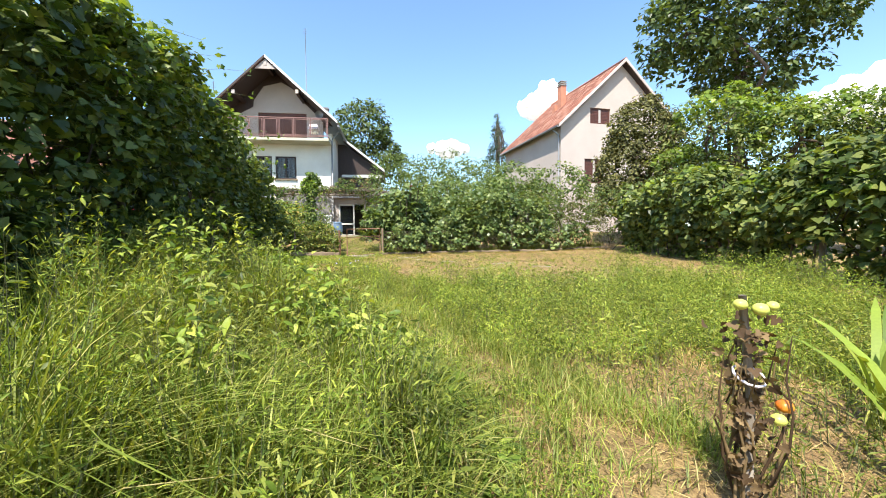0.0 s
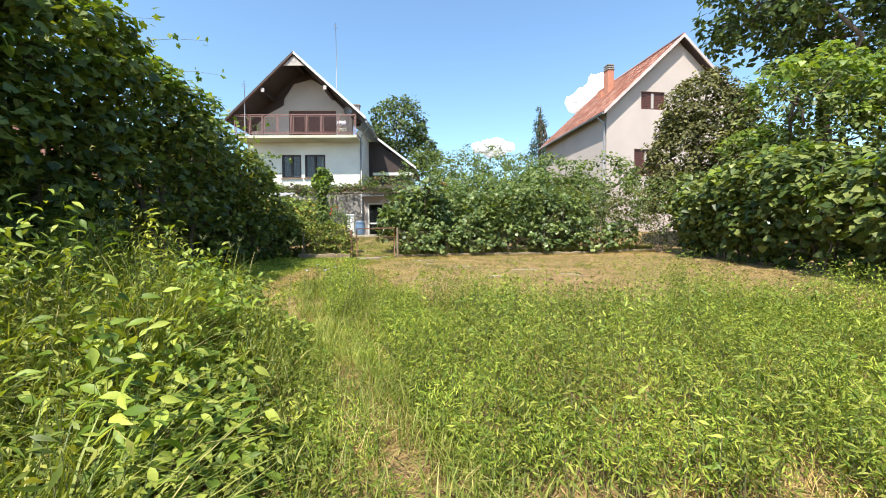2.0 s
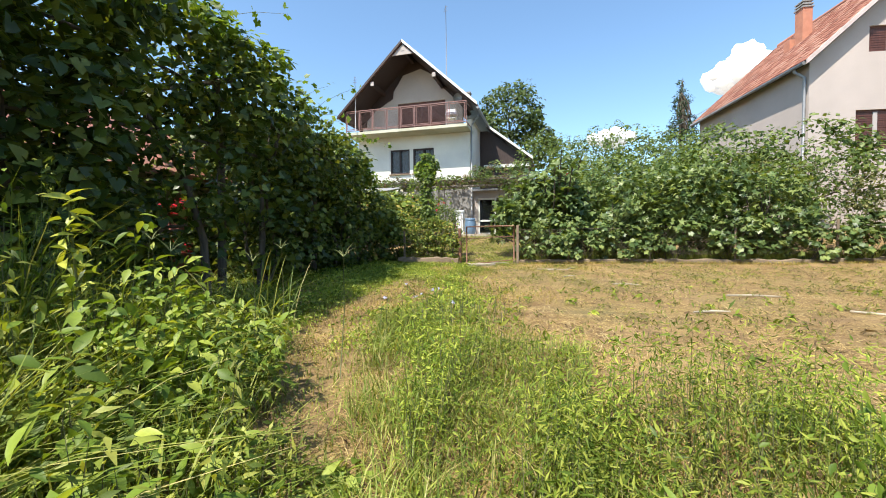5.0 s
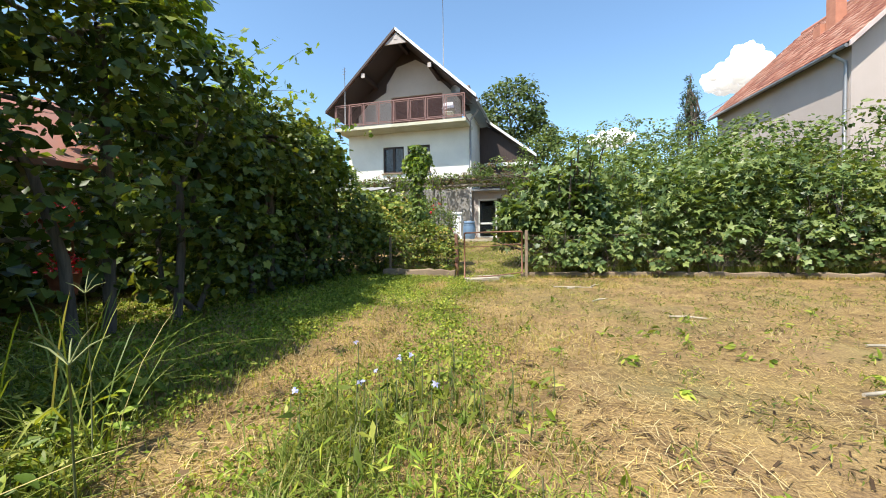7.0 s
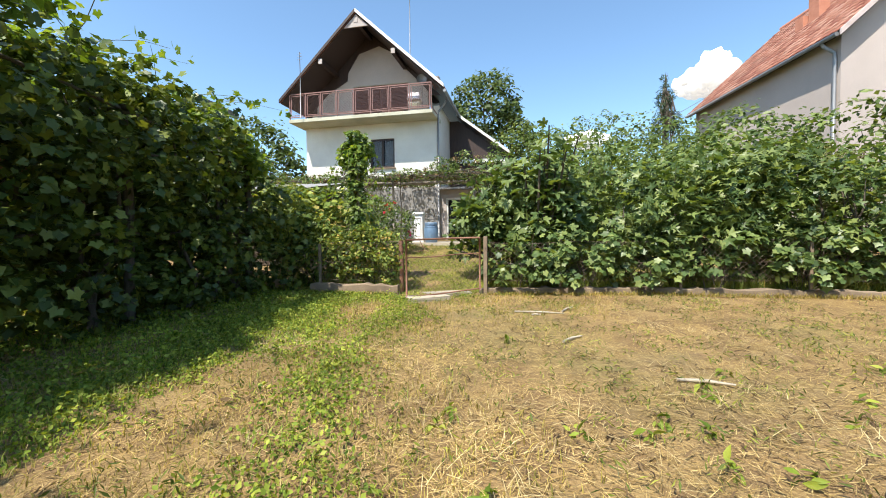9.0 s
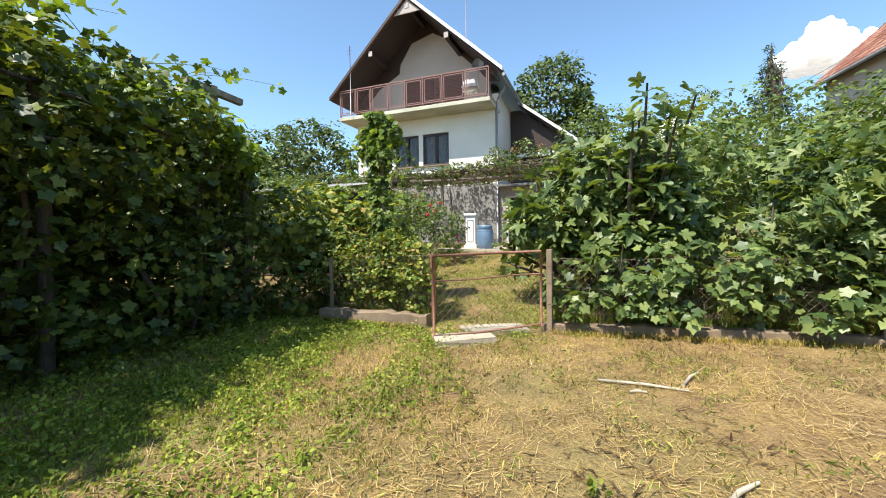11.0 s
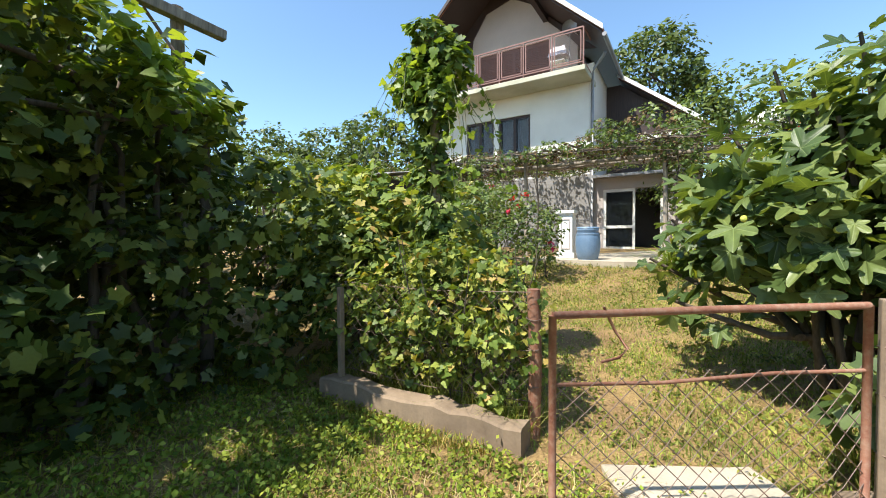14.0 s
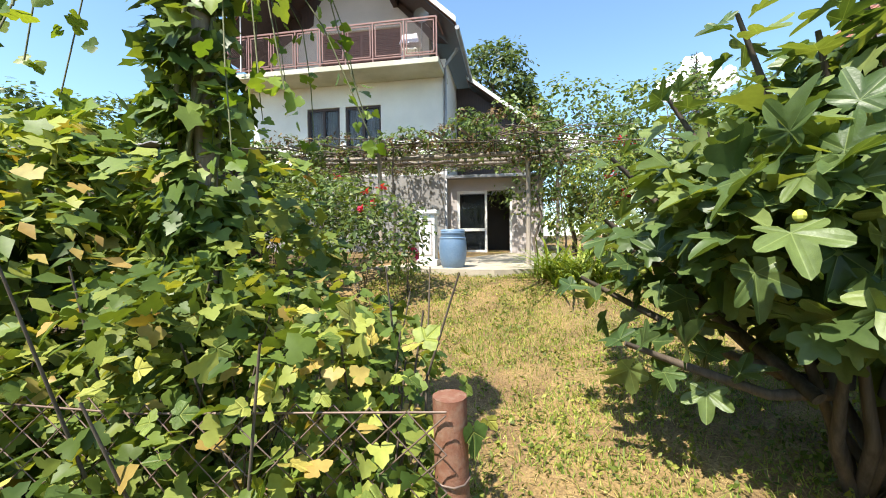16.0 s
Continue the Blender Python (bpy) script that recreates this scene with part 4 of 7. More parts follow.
def arb_x(y):
    return float(np.interp(y, [p[1] for p in ARB], [p[0] for p in ARB]))


def arb_h(y):
    return 3.05 + 0.4 * min(1, max(0, (9.0 - y) / 1.5)) - 0.4 * min(1, max(0, (y - 9.0) / 2.5)) - 0.25 * (y > 13)


def arbour():
    t = thing("vine_arbour", -5.0, 5.0, gz(-5, 5), 0, "tall dark grapevine arbour on wooden posts", "arbour")
    o = Vector((-5.0, 5.0, gz(-5, 5)))
    rng = np.random.default_rng(21)
    ys = [-3.0, 0.2, 3.2, 6.0, 8.5, 11.2, 13.5]
    for y in ys:
        for dx in (-0.6, -3.0):
            x = arb_x(y) + dx
            p = Vector((x, y, gz(x, y))) - o
            part("post", tube(bmesh.new(), [p + Vector((0, 0, -0.1)), p + Vector((0.03, 0.02, 1.5)), p + Vector((0, 0, arb_h(y)))], [0.06, 0.055, 0.045], 8), M_BARK, t)
    for y in ys:
        a, b = Vector((arb_x(y) - 0.3, y, gz(arb_x(y), y) + arb_h(y) - 0.05)) - o, Vector((arb_x(y) - 3.3, y, gz(arb_x(y), y) + arb_h(y) - 0.05)) - o
        part("rafter", tube(bmesh.new(), [a, a.lerp(b, 0.5) + Vector((0, 0, 0.1)), b], 0.035, 6), M_BARK, t)
    for dx, h in ((-0.6, 1.1), (-0.6, 2.2), (-0.6, 3.1), (-1.6, 3.2), (-3.0, 3.1)):
        pts = [Vector((arb_x(y) + dx, y, gz(arb_x(y), y) + min(h, arb_h(y) - 0.1) + rng.normal(0, 0.04))) - o for y in np.linspace(-3, 13.4, 12)]
        part("rail", tube(bmesh.new(), pts, 0.022, 6), M_BARK, t)
    bm = bmesh.new()
    for i in range(26):
        y = rng.uniform(-2.5, 13.4)
        x = arb_x(y) - 0.6 + rng.normal(0, 0.1)
        p = Vector((x, y, gz(x, y) - 0.05)) - o
        q = [p]
        for k in range(6):
            q.append(q[-1] + Vector((rng.normal(-0.1 if k > 2 else -0.02, 0.07), rng.normal(0, 0.15), 0.5)))
        tube(bm, q, [0.04, 0.035, 0.03, 0.026, 0.022, 0.016, 0.01], 6)
    part("stem_tangle", bm, M_BARK, t, "twisted woody vine stems")
    for y, dy in ((3.0, 0.5), (2.5, 0.3), (8.1, -0.8), (9.2, 0.4)):
        p = Vector((arb_x(y) - 0.45, y, gz(arb_x(y), y) - 0.05)) - o
        part("vine_trunk", tube(bmesh.new(), [p, p + Vector((0.05, 0.1 * dy, 0.9)), p + Vector((-0.05, 0.3 * dy, 1.7)), p + Vector((0.05, 0.8 * dy, 2.3)), p + Vector((-0.1, 1.6 * dy, 2.9))], [0.055, 0.048, 0.04, 0.034, 0.025], 8), M_BARK, t)
    blobs, thin = [], []
    for y in np.arange(0.3, 13.7, 0.55):
        x, g = arb_x(y), gz(arb_x(y), y)
        top = 3.35 + 0.12 * math.sin(y * 1.7) + 0.1 * math.sin(y * 4.1) + 0.3 * min(1, max(0, (8.0 - y) / 2))
        top += 0.4 * min(1, max(0, (9.0 - y) / 1.5)) - 0.4 * min(1, max(0, (y - 9.0) / 2.5))
        top -= 0.55 * max(0, y - 12.0) + 0.9 * min(1, max(0, 3.6 - y))
        wave = 0.16 * math.sin(y * 2.3) + 0.1 * math.sin(y * 5.3 + 1)
        blobs.append(((x - 0.6 + wave, y, g + top - 0.55), (0.8, 0.6, 0.65)))
        gap = 6.8 < y < 9.7
        for k in range(0 if gap else 3):
            blobs.append(((x - 1.3 - k * 0.9, y + rng.normal(0, 0.2), g + top - 0.3 + rng.normal(0, 0.08)), (0.75, 0.6, 0.38)))
        if 2.3 < y < 3.3:
            blobs += [((x - 0.4, y, g + h), (0.42, 0.55, 0.45)) for h in (0.9, 0.45)]
            continue
        for h in (2.4, 1.7, 0.9) if gap else (2.8, 2.2, 1.6, 0.9, 0.45) if 3.3 < y < 7 else (2.3, 1.6, 0.9, 0.45) if y < 12.6 else (1.6, 0.9, 0.45):
            (thin if gap else blobs).append(((x - 0.4 + rng.normal(0, 0.14) + 0.6 * wave - 0.15 * (h < 1), y, g + h), (0.42, 0.55, 0.5)))
    for y in np.arange(13.8, 14.9, 0.4):
        g = gz(-6, y)
        blobs += [((-6.1 + rng.normal(0, 0.12), y, g + h), (0.45, 0.45, 0.45)) for h in (0.6, 1.1, 1.5)[:3 if y < 14.3 else 2]]
    sh = lambda bl: [((c[0] - o.x, c[1] - o.y, c[2] - o.z), r) for c, r in bl]
    P, N = crown_points(sh(blobs), 3200, 15, 0.3, rng, -0.95, 0.35)
    end = P[:, 1] + o.y > 9.8
    leaves("foliage", P[~end], N[~end], 0.098, GRAPE_LITE, M_VINE, rng, t, "dense dark vine leaves", up=0.5)
    leaves("foliage", P[end], N[end], 0.088, GRAPE, M_VINE, rng, t, "dense dark vine leaves by the fence", up=0.5, wild=0.75)
    back = []
    for y in np.arange(-3.5, 14.0, 0.8):
        x, g = arb_x(y), gz(arb_x(y), y)
        if 3.0 < y < 6.0:
            back += [((x - 3.4, y, g + h), (0.5, 0.7, 0.5)) for h in (0.5, 1.1)]
            continue
        back += [((x - 3.4 + rng.normal(0, 0.15), y, g + h), (0.5, 0.7, 0.6)) for h in ((0.5, 1.1, 1.6) if 5.5 < y < 11 else (0.5, 1.4, 2.3, 3.0))]
        if y > 9.4 or y < 7.2:
            back += [((x - 1.3 + rng.normal(0, 0.15), y, g + h), (0.4, 0.7, 0.6)) for h in (0.6, 1.5, 2.4)]
    P, N = crown_points(sh(back), 2400, 15, 0.36, rng, -0.95, 0.3)
    leaves("inner_foliage", P, N, 0.18, QUICK, M_VINE, rng, t, "shaded vine leaves deeper in", up=0.4)
    P, N = crown_points(sh(thin), 230, 12, 0.34, rng, -0.95, 0.6)
    leaves("sparse_foliage", P, N, 0.09, GRAPE_LITE, M_VINE, rng, t)
    # the crest's sunlit look is painted: lighter leaves on the highest lumps only
    tops = [b for b in blobs if b[0][2] > gz(b[0][0], b[0][1]) + (2.6 if b[0][1] < 12 else 1.75)]
    P, N = crown_points(sh([((c[0], c[1], c[2] + 0.12), r) for c, r in tops]), 1000, 14, 0.24, rng, 0.2, 0.05)
    leaves("young_growth", P, N, 0.09, GRAPE_LITE, M_VINE_LIGHT, rng, t, "young vine leaves on the crest, sunlight put into their bright green")
    # tendrils that stand out of the top
    bm = bmesh.new()
    tips = []
    for i in range(60):
        y = rng.uniform(-2, 13)
        p = Vector((arb_x(y) - rng.uniform(0.1, 0.9), y, gz(arb_x(y), y) + arb_h(y) + 0.25)) - o
        q = [p]
        d = Vector((rng.normal(0.12, 0.2), rng.normal(0, 0.25), 0.35))
        for k in range(4):
            d += Vector((rng.normal(0.04, 0.08), rng.normal(0, 0.1), -0.1))
            q.append(q[-1] + d * 0.6)
        tube(bm, q, [0.006, 0.005, 0.004, 0.003, 0.002], 4, False)
        tips += [list(v) for v in q[1:]]
    part("tendril_tangle", bm, M_STEM, t)
    tips = np.array(tips)
    tips = np.repeat(tips, 3, 0) + rng.normal(0, 0.05, (len(tips) * 3, 3))
    leaves("tendril_foliage", tips, ball_points(rng, len(tips)), 0.085, GRAPE, M_VINE_LIGHT, rng, t)


arbour()


def t_post():
    x, y = -7.23, 13.59
    t = thing("cross_pole", x, y, gz(x, y), 0, "weathered wooden pole with a squared crossbar above the vine", "pole")
    h = 4.3 - gz(x, y)
    part("shaft", tube(bmesh.new(), [(0, 0, -0.1), (0.03, 0, h * 0.5), (0, 0, h)], [0.075, 0.068, 0.06], 10), M_POLE, t)
    bar = part("crossbar", boxes((-0.05, 0.05, -0.5, 0.42, -0.05, 0.05), bevel=0.01), M_POLE, t)
    bar.matrix_basis = pose(0.1, 0.0, h - 0.12, -4, 0, 3)
    part("bracket", tube(bmesh.new(), [(0.09, -0.3, h - 0.16), (0.05, -0.02, h - 0.5)], 0.016, 6), M_WIRE, t)


t_post()


# ---- far shed roof and plants behind the arbour
def shed():
    h = thing("shed", -11.2, 9.6, gz(-11, 9) - 0.2, 95, "low outbuilding with an old red tiled roof", "shed")
    part("wall", boxes((-3, 3, -2.5, 2.5, -0.2, 2.3)), M_GABLE, h)
    for s in (1, -1):
        bm = bmesh.new()
        a = [bm.verts.new(v) for v in ((3.3, s * 0.0, 3.9), (-3.3, 0, 3.9), (-3.3, s * 3.0, 2.2), (3.3, s * 3.0, 2.2))]
        f = bm.faces.new(a)
        r = bmesh.ops.extrude_face_region(bm, geom=[f])
        bmesh.ops.translate(bm, verts=[v for v in r["geom"] if isinstance(v, bmesh.types.BMVert)], vec=(0, 0, 0.1))
        bmesh.ops.recalc_face_normals(bm, faces=bm.faces)
        part("roof", bm, M_TILE, h, "weathered red tile slope")
    bm = bmesh.new()
    prism(bm, [(-2.5, 2.3), (2.5, 2.3), (0, 3.85)], -2.98, 2.98)
    bmesh.ops.rotate(bm, verts=bm.verts, matrix=Matrix.Rotation(math.pi / 2, 3, "Z"))
    part("gable", bm, M_GABLE, h)


shed()


def garden_shed():
    h = thing("garden_shed", -9.6, 17.6, gz(-9.6, 17.6), 12, "low dark wooden shed with a grey sheet roof", "shed")
    for i in range(16):
        x = -1.6 + i * 0.2
        part("plank", boxes((x, x + 0.19, -1.0, -0.97, -0.1, 2.0), bevel=0.004), M_BARK, h)
    part("body", boxes((-1.6, 1.6, -0.965, 1.0, -0.1, 2.0)), M_DARKWOOD, h)
    bm = bmesh.new()
    n = 48
    rows = []
    for y, z in ((-1.25, 2.02), (1.25, 2.45)):
        rows.append([bm.verts.new((-1.85 + 3.7 * k / n, y, z + 0.018 * math.sin(k * 1.57))) for k in range(n + 1)])
        rows.append([bm.verts.new((-1.85 + 3.7 * k / n, y, z + 0.012 + 0.018 * math.sin(k * 1.57))) for k in range(n + 1)])
    for a, b in ((0, 2), (1, 3), (0, 1), (2, 3)):
        for k in range(n):
            bm.faces.new((rows[a][k], rows[a][k + 1], rows[b][k + 1], rows[b][k]))
    part("roof", bm, M_CELLAR, h, "corrugated grey roof sheet")


garden_shed()


# ---- figs along the fence
def fig(x, y, blobs, clumps, per, seed, label, leaf=0.13, outline=None):
    z = gz(x, y)
    rng = np.random.default_rng(seed)
    t = thing("fig_tree", x, y, z, 0, label, "fig tree", "figs along the fence")
    bm = bmesh.new()
    for b in blobs:
        f = Vector((b[0][0] * 0.35 + rng.normal(0, 0.1), b[0][1] * 0.35 + rng.normal(0, 0.1), -0.1))
        limbs(bm, f, [Vector(b[0]) + Vector((d[0] * b[1][0], d[1] * b[1][1], abs(d[2]) * b[1][2])) * 0.95 for d in ball_points(rng, 6)], rng, 0.035, 0.02)
    part("trunk", bm, M_BARK, t, "several thin grey stems")
    P, N = crown_points(blobs, clumps, 1, 0.2, rng, -0.75, 0.5)
    P, turned = whorls(P, (N + np.array([0, 0, 0.6])) / np.linalg.norm(N + np.array([0, 0, 0.6]), axis=1, keepdims=True), per, rng)
    leaves("crown", P, None, leaf, outline or FIG_FAR, M_FIG, rng, t, "", turned=turned)
    return t


FIG_GATE = fig(-1.95, 15.95, [((-0.55, 0.0, 1.35), (0.6, 0.6, 0.6)), ((0.1, 0.0, 1.5), (0.7, 0.6, 0.7)), ((0.6, -0.2, 0.9), (0.65, 0.6, 0.8)), ((0.1, 0.1, 0.95), (0.7, 0.5, 0.4)), ((0.95, 0.0, 1.25), (0.5, 0.5, 0.65)), ((1.0, -0.2, 0.7), (0.5, 0.45, 0.4)), ((0.5, -0.5, 0.85), (0.6, 0.4, 0.4)), ((0.7, 0.1, 1.9), (0.6, 0.6, 0.5))], 250, 9, 31, "broad fig tree with large lobed leaves beside the gate", 0.135, FIG_MID)
fig(1.05, 15.95, [((-0.3, -0.2, 1.35), (0.85, 0.7, 0.85)), ((0.6, 0, 1.6), (0.9, 0.7, 0.85)), ((0.2, -0.1, 0.9), (1.05, 0.7, 0.55))], 340, 11, 32, "dense round fig bush behind the fence")
fig(2.9, 16.2, [((-0.4, -0.1, 1.5), (0.9, 0.7, 1.0)), ((0.6, -0.1, 1.3), (0.9, 0.7, 1.0)), ((0.1, 0, 0.6), (1.1, 0.7, 0.6))], 320, 10, 33, "dense round fig bush behind the fence")
fig(-0.6, 17.2, [((0, 0, 1.9), (0.8, 0.7, 0.7)), ((0.4, 0.2, 1.2), (0.8, 0.7, 0.8))], 120, 10, 34, "taller fig behind the hedge of figs")


# ---- hedge of vines on the other edge, and the trees beyond
def right_hedge():
    t = thing("vine_hedge", 6.6, 9.0, gz(6.6, 9), 0, "broad-leaved vine hedge grown over a fence", "hedge")
    o = Vector((6.6, 9.0, gz(6.6, 9)))
    rng = np.random.default_rng(41)
    line = lambda y: 6.55 + 0.03 * y
    for y in np.arange(1.0, 14.5, 1.5):
        bm = bmesh.new()
        tube(bm, [(line(y) - o.x, y - o.y, gz(6.5, y) - o.z - 0.1), (line(y) - o.x, y - o.y, gz(6.5, y) - o.z + 1.9)], 0.05, 8)
        part("post", bm, M_POLE, t)
    bm = bmesh.new()
    for i in range(60):
        y = rng.uniform(0, 14.5)
        q = [Vector((line(y) - o.x + rng.normal(0, 0.15), y - o.y, gz(6.5, y) - o.z))]
        for k in range(4):
            q.append(q[-1] + Vector((rng.normal(0, 0.1), rng.normal(0, 0.15), 0.5)))
        tube(bm, q, [0.025, 0.02, 0.016, 0.012, 0.006], 5, False)
    part("stem_tangle", bm, M_BARK, t, "brown tangled stems")
    blobs = []
    for y in np.arange(-0.5, 14.8, 0.6):
        x, g = line(y), gz(6.5, y)
        top = 1.85 + 0.22 * math.sin(y * 1.3) + 0.03 * y
        blobs.append(((x - o.x + rng.normal(0, 0.1), y - o.y, g + top - 0.5 - o.z), (0.65, 0.6, 0.6)))
        blobs.append(((x - o.x - 0.1 + rng.normal(0, 0.12), y - o.y, g + 1.15 - o.z), (0.55, 0.6, 0.6)))
        if rng.random() < 0.7:
            blobs.append(((x - o.x + rng.normal(0.1, 0.1), y - o.y, g + 0.45 - o.z), (0.4, 0.45, 0.4)))
    P, N = crown_points(blobs, 1700, 14, 0.27, rng, -0.8, 0.5)
    leaves("foliage", P, N, 0.115, GRAPE_LITE, M_HEDGE, rng, t, "", up=0.8)
    P, N = crown_points(blobs[::2], 130, 14, 0.25, rng, 0.2, 0.05)
    leaves("young_growth", P, N, 0.12, GRAPE_LITE, M_VINE_LIGHT, rng, t, "light green upper leaves")


right_hedge()
def vine_tree():
    rng = np.random.default_rng(51)
    blobs = []
    for i in range(34):
        x = rng.uniform(-2.3, 6.5)
        h = 5.3 + 0.5 * math.sin(x * 1.1 + 1) - 0.12 * x
        r = rng.uniform(0.7, 1.25)
        z = rng.uniform(0.45, 1.0) * h - r * 0.7
        blobs.append(((x, rng.uniform(-1.3, 1.6) - 0.25 * x, z), (r * 1.15, r, r * 0.8)))
    t = tree("vine_covered_tree", 10.2, 13.2, gz(10, 13), 5.5, blobs, 1800, 14, 0.38, 0.15, SIMPLE, M_HEDGE, 51, "large tree smothered in climbing vine", trunk_r=0.18, depth=0.35)
    # sunlight on the upper crown is put into a cap of lighter leaves
    P, N = crown_points([((c[0], c[1], c[2] + 0.12), r) for c, r in blobs if c[2] > 2.3], 430, 14, 0.3, rng, 0.3, 0.05)
    leaves("creeper_top", P, N, 0.12, GRAPE_LITE, M_VINE_LIGHT, rng, t, "creeper leaves on top, sunlight put into their bright green")


vine_tree()
tree("juniper_tree", 8.2, 16.9, gz(7, 17), 7.0, [((0, 0, 3.0), (1.5, 1.3, 1.8)), ((0.4, 0, 4.6), (1.3, 1.2, 1.6)), ((1.3, 0.2, 3.3), (1.3, 1.2, 1.9)), ((-0.5, -0.1, 1.8), (1.1, 1.0, 1.2))], 900, 20, 0.3, 0.14, QUICK, M_JUNIPER, 53, "bushy brownish-green conifer in the next garden", "conifer", trunk_r=0.18)
tree("walnut_tree", 22.5, 30.0, 2.0, 22, [((0, 0, 17), (5.2, 4.5, 5.0)), ((-4.0, 0, 14.5), (3.3, 3.2, 3.2)), ((4.2, 0, 16), (3.6, 3.4, 4.0)), ((-2.2, 0, 19.5), (3.4, 3.2, 3.2)), ((1.5, 1, 12.5), (4.0, 3.2, 3.0))], 800, 16, 0.85, 0.46, QUICK, M_TREE, 54, "tall dark deciduous tree with an open crown", trunk_r=0.4, low=-0.9, depth=0.6)
tree("oak_tree", -8.2, 41, 2.2, 15, [((0, 0, 10.2), (2.6, 2.4, 3.0)), ((-1.3, 0, 8.0), (2.0, 2.0, 2.2)), ((1.6, 0, 7.6), (2.3, 2.0, 2.2)), ((2.6, 0, 6.6), (1.6, 1.6, 1.5))], 420, 16, 0.7, 0.36, QUICK, M_TREE, 55, "rounded dark green tree behind the white house", trunk_r=0.3, low=-0.8)
tree("spruce_tree", 7.4, 52.5, 2.4, 15.5, [((0, 0, z), (max(0.25, (15.6 - z) * 0.21), max(0.25, (15.6 - z) * 0.21), 0.9)) for z in np.arange(3, 15.4, 0.8)], 420, 18, 0.5, 0.33, LANCE, M_SPRUCE, 56, "slender dark spruce in the distance", "conifer", trunk_r=0.2, fork=0.9, up=-0.2)
for i, (x, y, r, h, m) in enumerate(((-3.2, 27.5, 1.8, 5.6, M_TREE_PALE), (-0.8, 26.0, 2.0, 5.2, M_TREE_PALE), (1.8, 25.0, 2.0, 4.8, M_TREE_PALE), (4.2, 23.0, 1.8, 4.2, M_TREE_PALE), (0.5, 31.0, 2.4, 6.6, M_TREE_PALE), (4.0, 36.0, 2.6, 6.5, M_TREE), (-2.0, 36, 2.4, 7.0, M_TREE), (6.4, 21.5, 1.6, 3.6, M_TREE_PALE), (2.8, 20.0, 1.5, 2.9, M_TREE_PALE), (0.2, 21.0, 1.4, 3.0, M_TREE_PALE))):
    tree("shrub", x, y, gz(x, y), h, [((0, 0, h * 0.62), (r, r * 0.9, h * 0.38)), ((-r * 0.6, 0.1, h * 0.4), (r * 0.8, r * 0.7, h * 0.35)), ((r * 0.6, -0.1, h * 0.42), (r * 0.8, r * 0.7, h * 0.36))], 190, 17, 0.42, 0.17, QUICK, m, 60 + i, "tall loose green shrub in the neighbouring garden", "shrub", "shrubs between the houses", trunk_r=0.08, fork=0.2)
for i, (x, y, r, h) in enumerate(((-22.5, 30, 2.8, 8.2), (-27, 30.5, 3.4, 8.6), (-32, 27, 3.6, 8.5), (-38, 18, 4.0, 9.0))):
    tree("tree", x, y, gz(x, y), h, [((0, 0, h * 0.65), (r, r, h * 0.35)), ((r * 0.7, 0, h * 0.5), (r * 0.7, r * 0.7, h * 0.3)), ((-r * 0.7, 0, h * 0.5), (r * 0.7, r * 0.7, h * 0.3))], 200, 16, 0.7, 0.36, QUICK, M_TREE, 80 + i, "dark green tree beyond the gardens", "tree", "trees beyond the gardens", trunk_r=0.2)
for i, (x, y, r, h) in enumerate(((-9.3, 13.4, 1.3, 3.0), (-8.1, 7.4, 0.6, 1.5), (-9.5, 2.5, 1.6, 3.0), (-9.6, 15.5, 1.6, 2.7), (-11.5, 17.5, 1.8, 2.9), (-10.5, -0.5, 1.8, 3.4), (-14, 19.5, 2.0, 3.0))):
    tree("shrub", x, y, gz(x, y), h, [((0, 0, h * 0.55), (r, r * 0.9, h * 0.42)), ((r * 0.5, -0.4, h * 0.35), (r * 0.7, r * 0.7, h * 0.33)), ((-r * 0.5, 0.3, h * 0.35), (r * 0.7, r * 0.7, h * 0.33))], 170, 17, 0.33, 0.13, SIMPLE, M_TREE_PALE, 90 + i, "loose green shrub behind the arbour", "shrub", "shrubs behind the arbour", trunk_r=0.06, fork=0.2)


# ---- climbers and bushes by the gate
def leaf_pieces(parent, P, N, size, template, material, rng, name="leaf", up=0.7, droop=0.4, wild=0.35, turned=None):
    """Single leaves as objects that share three meshes."""
    meshes = []
    tv, tf = template
    for k in range(3):
        v = tv.copy()
        v[:, 2] += 0.045 * np.sin(np.arctan2(v[:, 0], v[:, 1] - 0.28) * 7 + k * 2) * np.hypot(v[:, 0], v[:, 1]) + 0.06 * (k - 1) * v[:, 1] ** 2
        v[:, 0] *= 1 + 0.08 * (k - 1)
        me = bpy.data.meshes.new(name)
        me.from_pydata(v.tolist(), [], tf)
        me.polygons.foreach_set("use_smooth", [True] * len(tf))
        me.materials.append(material)
        meshes.append(me)
    R = leaf_frames(N, rng, up, droop, wild) if turned is None else turned
    for i in range(len(P)):
        ob = new(name, meshes[i % 3])
        s = size * rng.uniform(0.65, 1.25)
        m = Matrix(R[i].T.tolist()).to_4x4() @ Matrix.Diagonal((s, s, s, 1))
        m.translation = Vector(P[i])
        ob.parent = parent
        ob.matrix_basis = m


